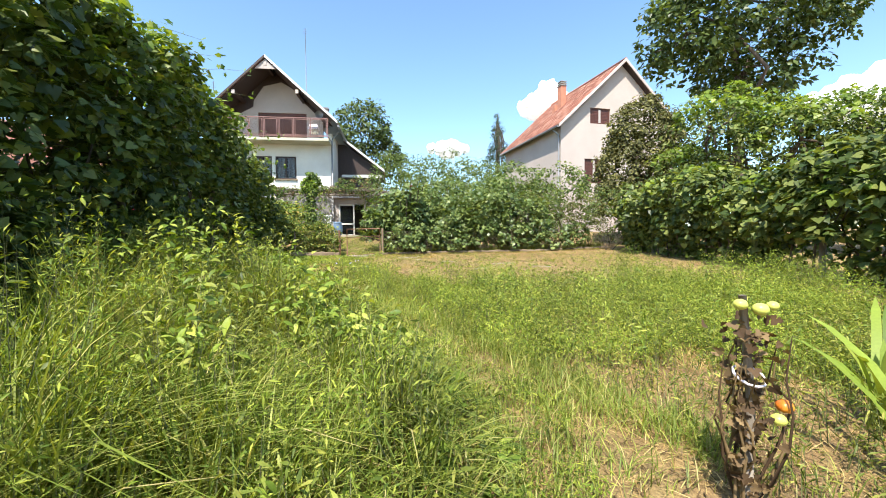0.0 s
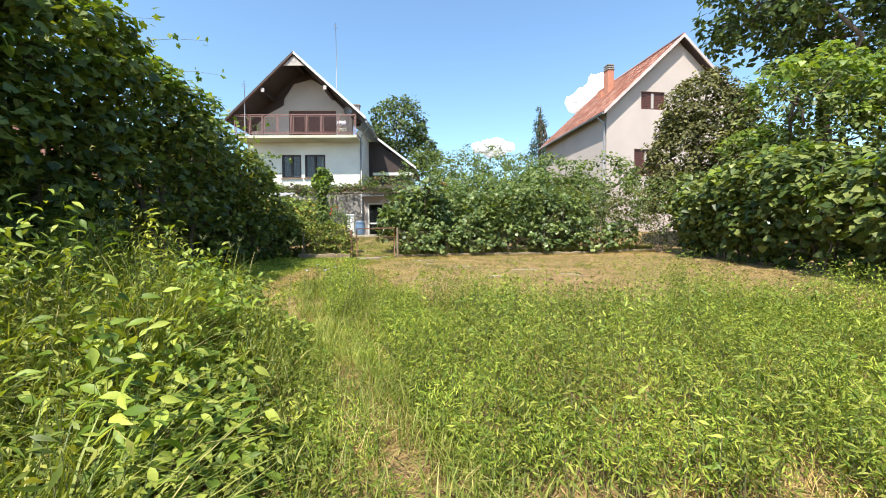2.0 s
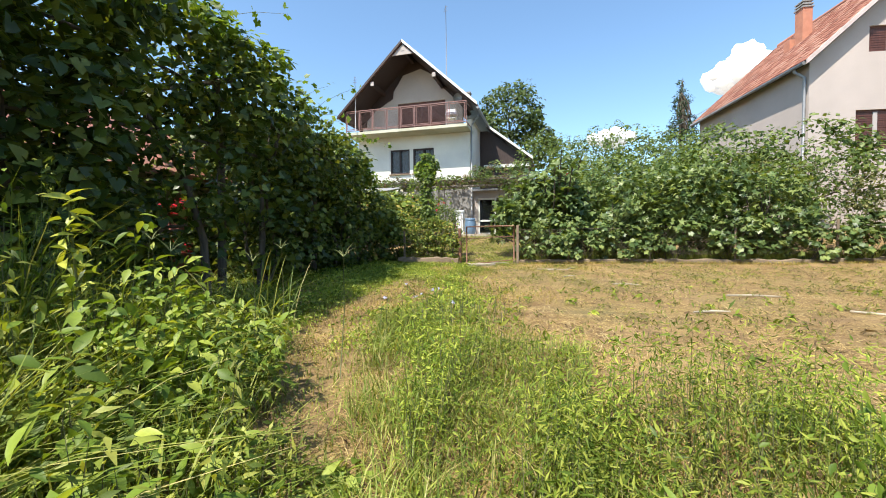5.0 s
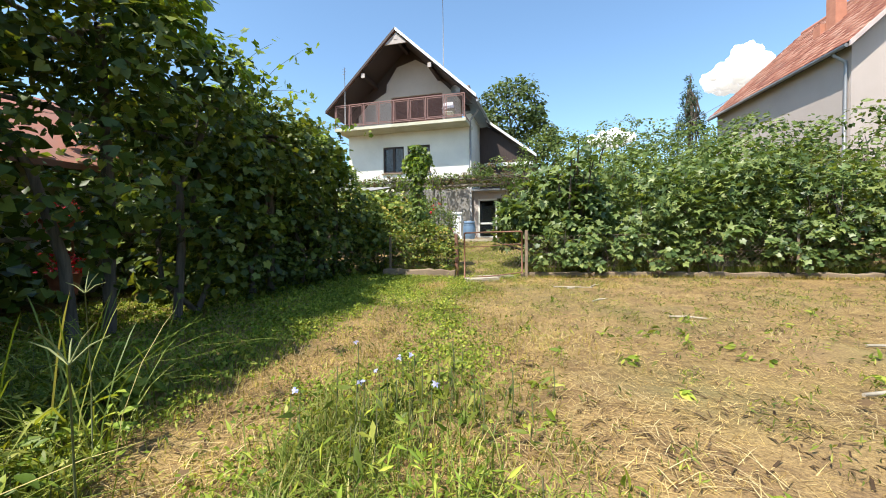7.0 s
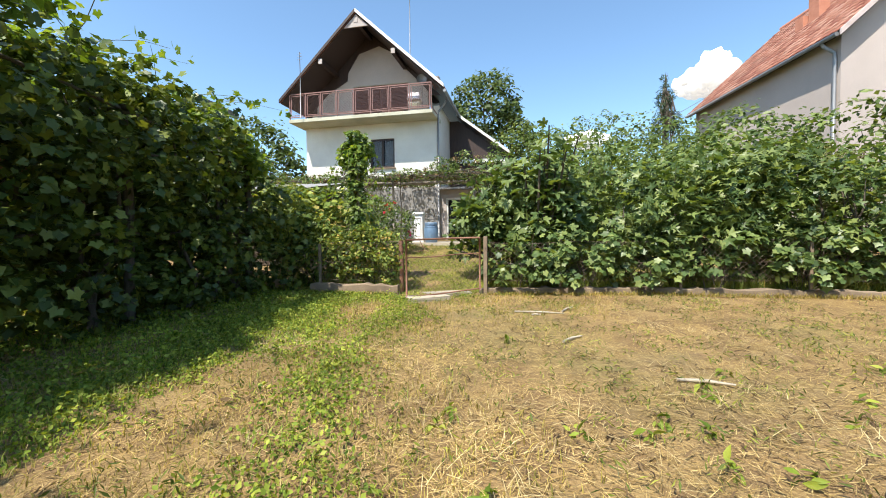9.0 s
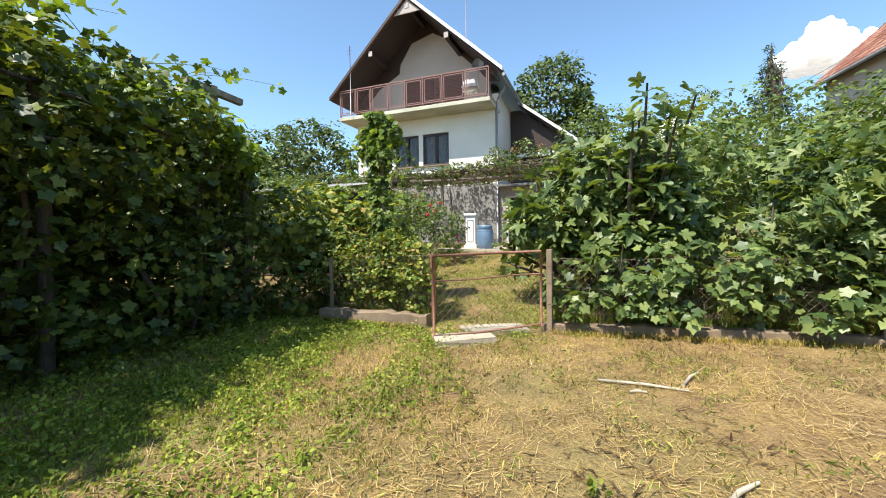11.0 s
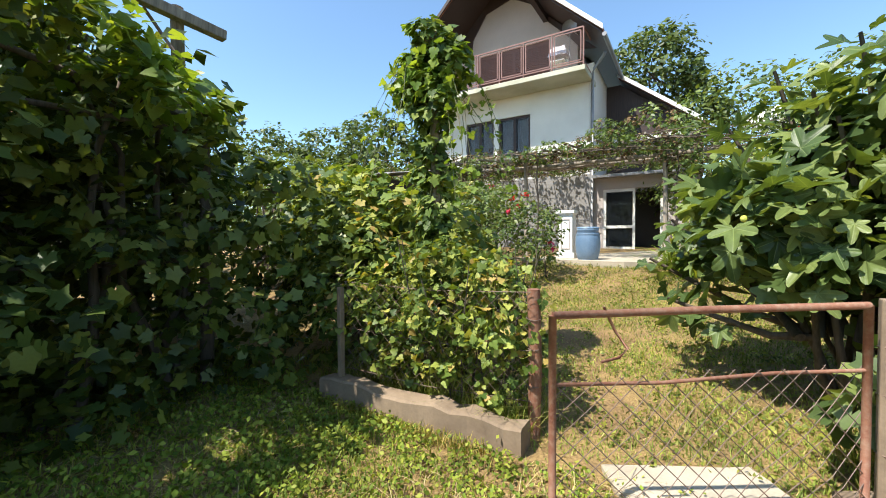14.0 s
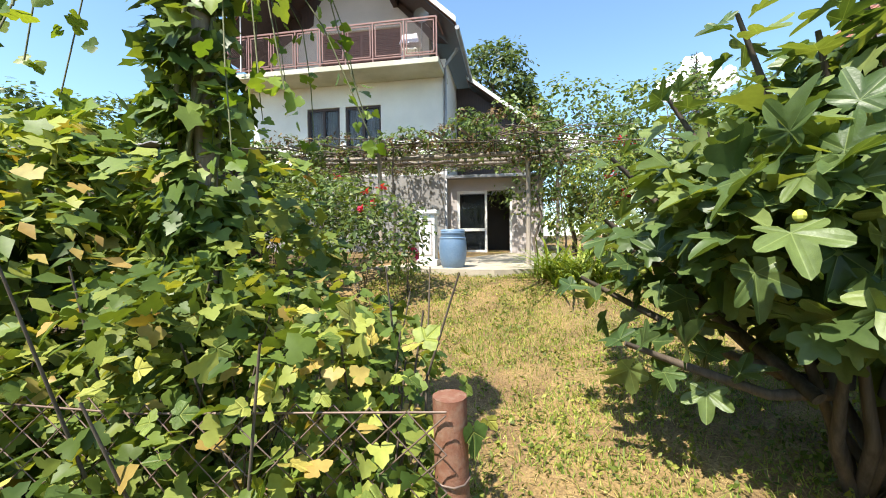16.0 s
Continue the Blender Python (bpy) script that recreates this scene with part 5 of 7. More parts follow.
def gate_fig():
    rng = np.random.default_rng(77)
    t = FIG_GATE
    blobs = [((-0.6, -0.1, 1.25), (0.6, 0.6, 0.65)), ((0.0, -0.2, 1.55), (0.75, 0.6, 0.75)), ((0.6, -0.3, 1.3), (0.7, 0.6, 0.9)), ((0.1, -0.3, 0.95), (0.7, 0.4, 0.35))]
    P, N = crown_points(blobs, 66, 1, 0.1, rng, -0.5, 0.1)
    keep = (N @ np.array([-0.75, -0.6, 0.25])) > -0.35
    A = N[keep] + np.array([0, 0, 0.7])
    Q, turned = whorls(P[keep], A / np.linalg.norm(A, axis=1, keepdims=True), 7, rng)
    leaf_pieces(t, Q, None, 0.175, FIG_NEAR, M_FIG_ONE, rng, turned=turned)
    bm = bmesh.new()
    whorl_p, whorl_n = [], []
    for bx, by, tx, ty, tz in ((-0.3, 0, -0.95, 0.55, 2.15), (-0.4, -0.1, -0.6, 0.1, 2.05), (0.4, -0.3, 0.75, -0.8, 2.9), (0.4, 0.0, 0.65, -0.5, 2.55), (0.1, 0, 0.05, 0.0, 2.45), (0.5, 0, 1.0, -0.4, 2.6), (-0.5, -0.2, -1.25, 0.9, 1.35), (-0.4, 0.0, -1.5, 0.15, 1.0), (-0.5, 0.1, -1.35, 0.3, 1.35), (-0.4, -0.1, -1.3, -0.2, 0.7), (-0.3, 0.1, -1.3, 0.4, 1.75), (0.3, -0.3, 0.6, -0.9, 2.45), (0.4, -0.3, 1.05, -0.95, 2.4), (0.2, -0.2, 0.3, -0.7, 2.25), (0.4, -0.2, 1.25, -0.7, 2.7), (0.5, -0.3, 0.85, -0.7, 2.15), (-0.3, 0, -0.45, -0.05, 2.2), (-0.3, 0, -0.65, 0.3, 2.5), (-0.2, -0.1, -0.35, -0.3, 1.95), (-0.1, 0, -0.2, 0.15, 2.6), (0.0, -0.1, 0.05, -0.4, 2.35)):
        a, b = Vector((bx, by, 0.5)), Vector((tx, ty, tz))
        tube(bm, [a, a.lerp(b, 0.4) + Vector((0.1, 0, -0.1)), a.lerp(b, 0.75) + Vector((0.05, 0, -0.05)), b], [0.035, 0.026, 0.02, 0.012], 8)
        for back in (0.0, 0.28):
            whorl_p.append(np.array(b.lerp(a, back)))
            whorl_n.append(np.array((b - a).normalized() + Vector((0, 0, 0.4))))
    part("shoot", bm, M_BARK, t, "grey upright shoots")
    A = np.array(whorl_n)
    Q, turned = whorls(np.array(whorl_p), A / np.linalg.norm(A, axis=1, keepdims=True), 6, rng, 0.0)
    leaf_pieces(t, Q, None, 0.175, FIG_NEAR, M_FIG_ONE, rng, turned=turned)
    for i in range(14):
        k = rng.integers(len(P))
        bm = bmesh.new()
        bmesh.ops.create_uvsphere(bm, u_segments=8, v_segments=6, radius=0.022)
        f = part("fig_fruit", bm, M_UNRIPE, t, "small unripe green fig")
        f.location = Vector(P[k] * 0.97)


gate_fig()


def currant():
    t = thing("currant_bush", -4.58, 14.52, gz(-4.6, 14.5), 0, "yellowing currant bush pushing through the wire fence", "bush")
    rng = np.random.default_rng(78)
    bm = bmesh.new()
    for i in range(44):
        a = Vector((rng.uniform(-0.7, 0.65), rng.uniform(-0.15, 0.3), 0))
        b = a + Vector((rng.normal(0, 0.18), rng.normal(-0.05, 0.2), rng.uniform(0.7, 1.3)))
        tube(bm, [a, a.lerp(b, 0.5) + Vector((rng.normal(0, 0.05), rng.normal(0, 0.05), 0)), b], [0.007, 0.005, 0.003], 5, False)
    part("stem_tangle", bm, M_BARK, t, "thin brown stems")
    blobs = [((-0.45, -0.05, 0.72), (0.42, 0.36, 0.4)), ((0.1, -0.05, 0.8), (0.34, 0.34, 0.42)), ((0.52, 0.0, 0.66), (0.28, 0.34, 0.42)), ((-0.15, 0.42, 0.8), (0.7, 0.3, 0.4)), ((0.0, -0.05, 0.35), (0.7, 0.36, 0.3)), ((-0.1, 0.1, 1.1), (0.16, 0.16, 0.2)), ((0.3, 0.2, 1.05), (0.15, 0.15, 0.2))]
    P, N = crown_points(blobs, 330, 13, 0.13, rng, -0.7, 0.7)
    leaves("foliage", P, N, 0.048, CURRANT, M_CURRANT, rng, t, "green and yellow lobed leaves", up=0.7, droop=0.2, wild=0.95)
    P, N = crown_points(blobs[:4] + blobs[5:], 290, 1, 0.1, rng, -0.3, 0.3)
    leaf_pieces(t, P, N, 0.062, CURRANT, M_CURRANT_ONE, rng, up=0.9, droop=0.2, wild=0.85)


currant()


def hop():
    t = thing("hop_column", -4.9, 14.78, gz(-4.9, 14.78), 0, "pole wrapped in tall climbing hop vine", "climber")
    rng = np.random.default_rng(79)
    part("pole", tube(bmesh.new(), [(0, 0, -0.1), (0.03, 0, 1.6), (0.0, 0, 3.05)], [0.045, 0.04, 0.035], 8), M_POLE, t)
    bm = bmesh.new()
    for k in range(4):
        tube(bm, [(0.07 * math.cos(z * 3 + k * 1.6), 0.07 * math.sin(z * 3 + k * 1.6), z) for z in np.linspace(0, 2.9, 26)], 0.01, 5, False)
    part("vine_stem", bm, M_STEM, t, "twining green stems")
    blobs = [((rng.normal(0, 0.05), rng.normal(0, 0.05), z), (0.09, 0.09, 0.2)) for z in np.arange(0.6, 2.5, 0.17)]
    blobs += [((-0.04, 0, 2.45), (0.15, 0.15, 0.2)), ((-0.16, 0, 2.68), (0.17, 0.16, 0.18)), ((0.12, 0.05, 2.75), (0.15, 0.15, 0.18)), ((0.0, 0, 2.98), (0.17, 0.16, 0.13))]
    P, N = crown_points(blobs, 250, 10, 0.11, rng, -0.9, 0.4)
    leaves("foliage", P, N, 0.072, GRAPE, M_HOP, rng, t, "", up=0.5)
    P, N = crown_points(blobs[-4:], 42, 11, 0.13, rng, -0.5, 0.2)
    leaves("upper_foliage", P, N, 0.07, CURRANT, M_VINE_LIGHT, rng, t, "light green hop tips")
    bm = bmesh.new()
    pts = []
    for i in range(18):
        a = rng.uniform(0, 6.28)
        q = [Vector((0.14 * math.cos(a), 0.18 * math.sin(a), rng.uniform(2.4, 2.9)))]
        d = Vector((math.cos(a) * 0.07, math.sin(a) * 0.07, 0.05))
        for k in range(6):
            d.z -= 0.055
            q.append(q[-1] + d + Vector(rng.normal(0, 0.02, 3)))
        tube(bm, q, 0.003, 4, False)
        pts += [list(v) for v in q[1:]]
    part("hanging_tendril", bm, M_STEM, t)
    pts = np.repeat(np.array(pts), 4, 0) + rng.normal(0, 0.03, (len(pts) * 4, 3))
    leaves("tendril_foliage", pts, ball_points(rng, len(pts)), 0.05, CURRANT, M_VINE_LIGHT, rng, t, "", up=0.3)


hop()


def bush(name, x, y, blobs, clumps, per, cr, leaf, tpl, mat, seed, label, category="bush", flowers=None, low=-0.5, depth=0.35):
    t = thing(name, x, y, gz(x, y), 0, label, category)
    rng = np.random.default_rng(seed)
    bm = bmesh.new()
    for b in blobs:
        for d in ball_points(rng, 5):
            q = Vector(b[0]) + Vector(d * np.array(b[1])) * 0.8
            tube(bm, [(b[0][0] * 0.6, b[0][1] * 0.6, -0.05), tuple(Vector((b[0][0] * 0.6, b[0][1] * 0.6, 0)).lerp(q, 0.55)), tuple(q)], [0.009, 0.006, 0.003], 5, False)
    part("stem_tangle", bm, M_BARK, t)
    P, N = crown_points(blobs, clumps, per, cr, rng, low, depth)
    leaves("foliage", P, N, leaf, tpl, mat, rng, t, "", up=0.7)
    if flowers:
        m, n, s = flowers
        P, N = crown_points(blobs, n, 1, 0.05, rng, 0.0, 0.0)
        for p, d in zip(P, N):
            idx = np.repeat(p[None], 12, 0) + rng.normal(0, s * 0.2, (12, 3))
            leaves("flower", idx, ball_points(rng, 12) * 0.7 + d, s, QUICK, m, rng, t, "many-petalled bloom")
    return t


bush("raspberry_bush", -5.7, 14.6, [((0, 0, 0.7), (0.6, 0.5, 0.7)), ((-0.5, 0.2, 0.95), (0.6, 0.5, 0.75))], 150, 13, 0.2, 0.1, SIMPLE, M_CURRANT, 101, "leafy raspberry canes at the fence corner")
bush("vine_thicket", -6.6, 15.2, [((0, 0, 1.1), (0.8, 0.7, 0.9)), ((-0.8, 0.4, 1.3), (0.9, 0.7, 0.9)), ((0.7, 0.6, 1.0), (0.8, 0.7, 0.8))], 230, 14, 0.25, 0.11, GRAPE, M_CURRANT, 102, "tangle of yellow-green vines behind the fence")
bush("rose_bush", -6.3, 18.6, [((0, 0, 0.8), (0.9, 0.7, 0.8)), ((-0.9, 0.4, 1.0), (0.9, 0.7, 0.9)), ((-1.8, 0.6, 1.1), (0.9, 0.7, 0.9))], 420, 13, 0.22, 0.095, SIMPLE, M_TREE_PALE, 103, "tall garden rose bushes with red blooms", flowers=(M_RED, 9, 0.07))
bush("rose_bush", -8.9, 19.9, [((0, 0, 1.1), (0.9, 0.7, 1.0)), ((-1.0, 0.4, 1.2), (0.9, 0.7, 1.1)), ((0.7, 0.3, 0.9), (0.7, 0.6, 0.9))], 420, 13, 0.24, 0.095, SIMPLE, M_TREE_PALE, 104, "rambling rose with pale blooms at the terrace", flowers=(M_WHITE_PETAL, 14, 0.07))
bush("pink_rose", -5.72, 18.9, [((0, 0, 0.35), (0.14, 0.14, 0.32))], 16, 7, 0.1, 0.06, SIMPLE, M_TREE_PALE, 105, "small rose with one bright pink bloom", "rose", flowers=(M_PINK, 2, 0.085))
bush("oleander", -3.2, 21.6, [((0, 0, 1.0), (0.6, 0.6, 1.0)), ((0.4, 0.2, 1.7), (0.6, 0.5, 0.7))], 150, 13, 0.2, 0.1, LANCE, M_CURRANT, 106, "loose yellow-green shrub at the terrace edge")
bush("red_flower_shrub", -2.0, 25.6, [((0, 0, 2.0), (1.2, 0.9, 1.1)), ((0.2, -0.2, 1.1), (1.2, 0.9, 1.0)), ((-0.2, 0, 2.8), (0.6, 0.5, 0.45))], 260, 13, 0.26, 0.12, SIMPLE, M_TREE_PALE, 107, "tall green shrub with clusters of red flowers", flowers=(M_RED, 16, 0.17))
for i, x in enumerate((-1.7, 1.3, 2.6, 4.1, 5.2, -0.75, 0.35)):
    y = np.interp(x, [-2.35, 0.4, 2.6, 6.6], [14.6, 15.2, 15.4, 15.75])
    bush("bramble", x, y + 0.12, [((0, 0, 0.42), (0.6, 0.3, 0.42)), ((0.3, 0.1, 0.75), (0.5, 0.3, 0.4))], 60 if i != 1 else 25, 12, 0.17, 0.10, GRAPE, M_FIG, 110 + i, "low climbing plants and suckers along the wire fence")
for i, (x, y, h) in enumerate(((4.7, 16.6, 2.3), (5.7, 16.0, 2.1), (6.3, 15.2, 2.4), (4.1, 18, 2.4), (-1.4, 18.6, 1.6))):
    bush("rowan_bush", x, y, [((0, 0, h * 0.65), (0.8, 0.6, h * 0.35)), ((0.3, 0, h * 0.35), (0.8, 0.6, h * 0.35))], 150, 13, 0.22, 0.085, SIMPLE, (M_TREE_PALE, M_JUNIPER)[i % 2], 120 + i, "loose brown-green bush behind the fence")


def pergola_vine():
    t = thing("pergola_vine", -8.5, 22.5, 1.53, 0, "grape and rose vine lying over the pergola", "vine")
    rng = np.random.default_rng(130)
    bm = bmesh.new()
    for x, y in ((-12.9, 20.5), (-10.0, 20.8), (-7.0, 21.0), (-4.1, 21.4), (-3.6, 24.4)):
        q = [Vector((x + 8.5 + 0.1, y - 22.5, -0.05))]
        for k in range(5):
            q.append(q[-1] + Vector((rng.normal(0, 0.06), rng.normal(0, 0.06), 0.48)))
        tube(bm, q, [0.03, 0.028, 0.025, 0.02, 0.018, 0.012], 6)
    for i in range(420):
        a = Vector((rng.uniform(-5, 5), 0.0, 0.0))
        a.y = rng.uniform(-2, 3.6)
        a.z = 2.5 + 0.09 * a.y
        d = Vector((rng.normal(0, 0.7), rng.normal(0, 0.25), rng.normal(0, 0.05)))
        tube(bm, [a, a + d, a + d * 2 + Vector((0, 0, -0.1))], [0.012, 0.01, 0.006], 4, False)
    part("stem_tangle", bm, M_BARK, t, "dry brown vine stems")
    blobs = [((x, -1.7 + rng.normal(0, 0.25) + 0.05 * x, 2.36 + rng.normal(0, 0.05)), (0.5, 0.5, 0.13)) for x in np.arange(-5.2, 4.8, 0.6)]
    blobs += [((x, y, 2.57 + 0.09 * y + rng.normal(0, 0.05)), (0.6, 0.7, 0.1)) for x in np.arange(-5, 4.6, 0.9) for y in (-0.5, 1.0, 2.4, 3.6)]
    blobs += [((x, -1.8 + 0.05 * x, 2.15 + rng.normal(0, 0.15)), (0.45, 0.35, 0.32)) for x in np.arange(-5.2, 0.6, 0.55)]
    blobs += [((3.3, -1.2, 2.65), (0.6, 0.6, 0.4)), ((4.0, -1.0, 2.7), (0.7, 0.6, 0.5)), ((4.5, -0.9, 2.4), (0.6, 0.6, 0.5)), ((4.6, -1.0, 1.7), (0.35, 0.35, 0.7))]
    blobs += [((-2.2, -1.9, 2.0), (0.6, 0.45, 0.6)), ((-3.2, -1.9, 2.1), (0.6, 0.45, 0.7)), ((-4.2, -2.0, 2.0), (0.6, 0.45, 0.8)), ((-5.0, -2.0, 1.5), (0.7, 0.5, 1.1)), ((-0.9, -2.0, 1.7), (0.4, 0.35, 0.7))]
    P, N = crown_points(blobs, 1500, 13, 0.13, rng, -0.85, 0.5)
    leaves("foliage", P, N, 0.095, QUICK, M_TREE_PALE, rng, t, "small green leaves", up=0.5)
    P, N = crown_points(blobs, 650, 12, 0.13, rng, -0.95, 0.4)
    leaves("withered_foliage", P, N, 0.085, SIMPLE, M_DRYLEAF, rng, t, "withered brown leaves")
    P, N = crown_points(blobs[-5:], 26, 1, 0.05, rng, 0.0, 0.0)
    for p, d in zip(P, N):
        pts = np.repeat(p[None], 10, 0) + rng.normal(0, 0.012, (10, 3))
        leaves("flower", pts, ball_points(rng, 10) * 0.7 + d, 0.055, QUICK, M_WHITE_PETAL, rng, t, "small pale rose bloom")


pergola_vine()


# ---- grasses and weeds
def blade_mesh(name, P, h, w, lean, rng, mat, label, parent=None, flat=False, way=None, levels=(0.0, 0.55, 1.0)):
    """Grass: each blade is a tapering strip that bends over; flat ones lie on the ground. way: a lean that all share."""
    n = len(P)
    a = rng.uniform(0, 6.2832, n)
    d = np.stack([np.cos(a), np.sin(a), np.zeros(n)], 1)
    if way is not None:
        d = d * 0.75 + np.array([way[0], way[1], 0.0])
        d /= np.linalg.norm(d, axis=1, keepdims=True)
    s = np.stack([-d[:, 1], d[:, 0], np.zeros(n)], 1)
    h = h * rng.uniform(0.45, 1.2, n)
    k = lean * rng.uniform(0.2, 1.3, n)
    w = w * rng.uniform(0.6, 1.3, n)
    up = np.array([0, 0, 1.0])
    rise = rng.normal(0.06, 0.08, n)
    rows = []
    for f in levels:
        if flat:
            c = P + d * (h * (f - 0.5))[:, None] + up * (np.abs(rise) * h * f + 0.012 * math.sin(f * 3.1))[:, None]
        else:
            c = P + d * (k * h * f ** 1.7)[:, None] + up * (h * (f - 0.42 * np.minimum(k, 1.35) * f ** 2.2))[:, None]
        half = s * (w * (0.5 - 0.12 * f))[:, None]
        rows += [c] if f == 1.0 else [c - half, c + half]
    faces = []
    for i in range(len(levels) - 2):
        q = 2 * i
        faces += [(q, q + 1, q + 3), (q, q + 3, q + 2)]
    q = 2 * (len(levels) - 2)
    faces.append((q, q + 1, q + 2))
    ob = stuff_mesh(name, np.stack(rows, 1), faces, n, mat, parent)
    return ob if parent else tagged(ob, label, "grass", kind="stuff")


def scatter(n, x0, x1, y0, y1, rng, keep=None, patchy=0.0):
    X, Y = rng.uniform(x0, x1, n), rng.uniform(y0, y1, n)
    ok = np.ones(n, bool)
    if keep is not None:
        ok &= keep(X, Y)
    if patchy:
        f = np.sin(X * 1.9 + 1.3 * np.sin(Y * 1.1)) * np.sin(Y * 2.3 + 0.7 * np.sin(X * 1.7)) + 0.6 * np.sin(X * 5.1 + Y * 3.7)
        ok &= f > rng.normal(-1.2 + 1.6 * patchy, 0.5, n)
    X, Y = X[ok], Y[ok]
    return np.stack([X, Y, ground_z(X, Y)], 1)


def trail_x(y):
    return np.interp(y, [0.0, 1.5, 2.6, 4.0, 5.9, 7.6, 9.0], [1.25, 1.2, 1.1, 0.15, -1.15, -1.9, -2.3])


def trail_w(y):
    return np.interp(y, [0, 1.5, 2.6, 4.0, 6.0, 8.0], [0.85, 0.62, 0.36, 0.16, 0.13, 0.15])


def arb_xs(Y):
    return np.interp(Y, [p[1] for p in ARB], [p[0] for p in ARB])


def walk_x(Y):
    return np.interp(Y, [0.0, 0.8, 1.6, 2.6, 3.5, 5.6, 7.4], [0.0, 0.4, 0.78, 0.67, 0.3, -0.63, -0.75])


def left_zone(X, Y):
    return (np.abs(X - walk_x(Y)) > 0.3) & (X < trail_x(Y) - trail_w(Y)) & (X > arb_xs(Y) - 0.3) & ((Y < 5.7) | (X < -2.0 - 0.85 * np.clip(Y - 6.1, 0, 3))) & (np.hypot(X, Y) > 0.55) & (Y < 7.8)


def right_zone(X, Y):
    return (np.abs(X - walk_x(Y)) > 0.22) & (X > trail_x(Y) + trail_w(Y)) & (Y < np.where(X > -0.6, 6.6, 7.1) + 0.25 * np.sin(X * 2.1)) & (Y > 3.4 - 0.5 * np.clip(X - 2, 0, 3)) & (X < 5.6)


def left_height(X, Y):
    lump = 0.8 + 0.25 * np.sin(X * 2.7 + 1.1 * np.sin(Y * 1.9)) * np.sin(Y * 2.2 + X) + 0.15 * np.sin(X * 6 + Y * 4.3)
    near = np.clip((np.abs(X - walk_x(Y)) - 0.1) / 0.8, 0.3, 1)
    return near * (0.32 + 0.88 * np.clip((trail_x(Y) - trail_w(Y) - X) / 2.6, 0, 1) * np.clip(Y / 1.5, 0.55, 1)) * lump * np.clip((7.6 - Y) / 1.8, 0.45, 1) * (1 + 0.2 * np.exp(-((Y - 5.0) / 1.3) ** 2))


def weed_plants(name, P, H, per, leaf, tpl, mat, rng, label, spread=0.1, stem=0.006, wild=0.75):
    n = len(P)
    lean = rng.normal(0, 0.16, (n, 2))
    idx = np.repeat(np.arange(n), per)
    f = np.tile(np.linspace(0.25, 1.0, per), n) + rng.normal(0, 0.06, n * per)
    a = np.tile(np.arange(per) * 2.4, n) + np.repeat(rng.uniform(0, 6.28, n), per)
    out = np.stack([np.cos(a), np.sin(a), np.full(n * per, 0.25)], 1)
    base = P[idx].copy()
    base[:, 2] += H[idx] * f
    base[:, :2] += lean[idx] * (H[idx] * f)[:, None]
    side = spread * rng.random(n * per)[:, None] * (1.15 - 0.5 * f)[:, None]
    pos = base + out * side
    ob = leaves(name, pos, out, leaf, tpl, mat, rng, None, "", up=0.55 if wild > 0.6 else 0.9, droop=0.45, wild=wild)
    tagged(ob, label, "weeds", kind="stuff")
    top = P.copy()
    top[:, 2] += H
    top[:, :2] += lean * H[:, None]
    s = np.array([stem, 0, 0])
    V = np.stack([P - s, P + s, top], 1)
    V2 = np.stack([P - s[[1, 0, 2]], P + s[[1, 0, 2]], top], 1)
    tagged(stuff_mesh("weed_stems", np.concatenate([V, V2]), [(0, 1, 2)], 2 * n, M_STEM), "thin green weed stems", "weeds", kind="stuff")


def waves(X, Y, k, seed):
    """A smooth field of about -1 to 1 that breaks the ground cover into patches."""
    return (np.sin(X * k + seed + 1.4 * np.sin(Y * k * 0.7 + seed * 2)) * np.sin(Y * k * 1.1 + 1.2 * np.sin(X * k * 0.8 - seed)) + 0.5 * np.sin(X * k * 2.7 + Y * k * 1.9 + seed)) / 1.3


def fence_y(X):
    return np.interp(X, [-7, -5.45, -3.75, -2.35, 0.4, 2.6, 6.6], [14.2, 14.0, 14.15, 14.55, 15.1, 15.3, 15.65])


def mown(X, Y):
    return (Y < fence_y(X)) & ~left_zone(X, Y) & (Y > 5.6) & ~right_zone(X, Y)


def green_side(X, Y):
    """How green the mown ground is: the strip along the walk and the side towards the arbour."""
    strip = 1 - np.abs(X - np.interp(Y, [6, 9, 12, 14], [-1.6, -2.0, -3.0, -3.4])) / (np.interp(Y, [6, 8, 10], [1.2, 0.9, 0.5]) + 0.2 * np.sin(Y * 2.1))
    near_shade = 1 - np.abs(X - arb_xs(Y) - 1.35) / np.interp(Y, [7, 10, 12, 14], [0.3, 0.6, 1.5, 2.2])
    return np.maximum(strip, near_shade) + 0.55 * waves(X, Y, 1.6, 0.4)


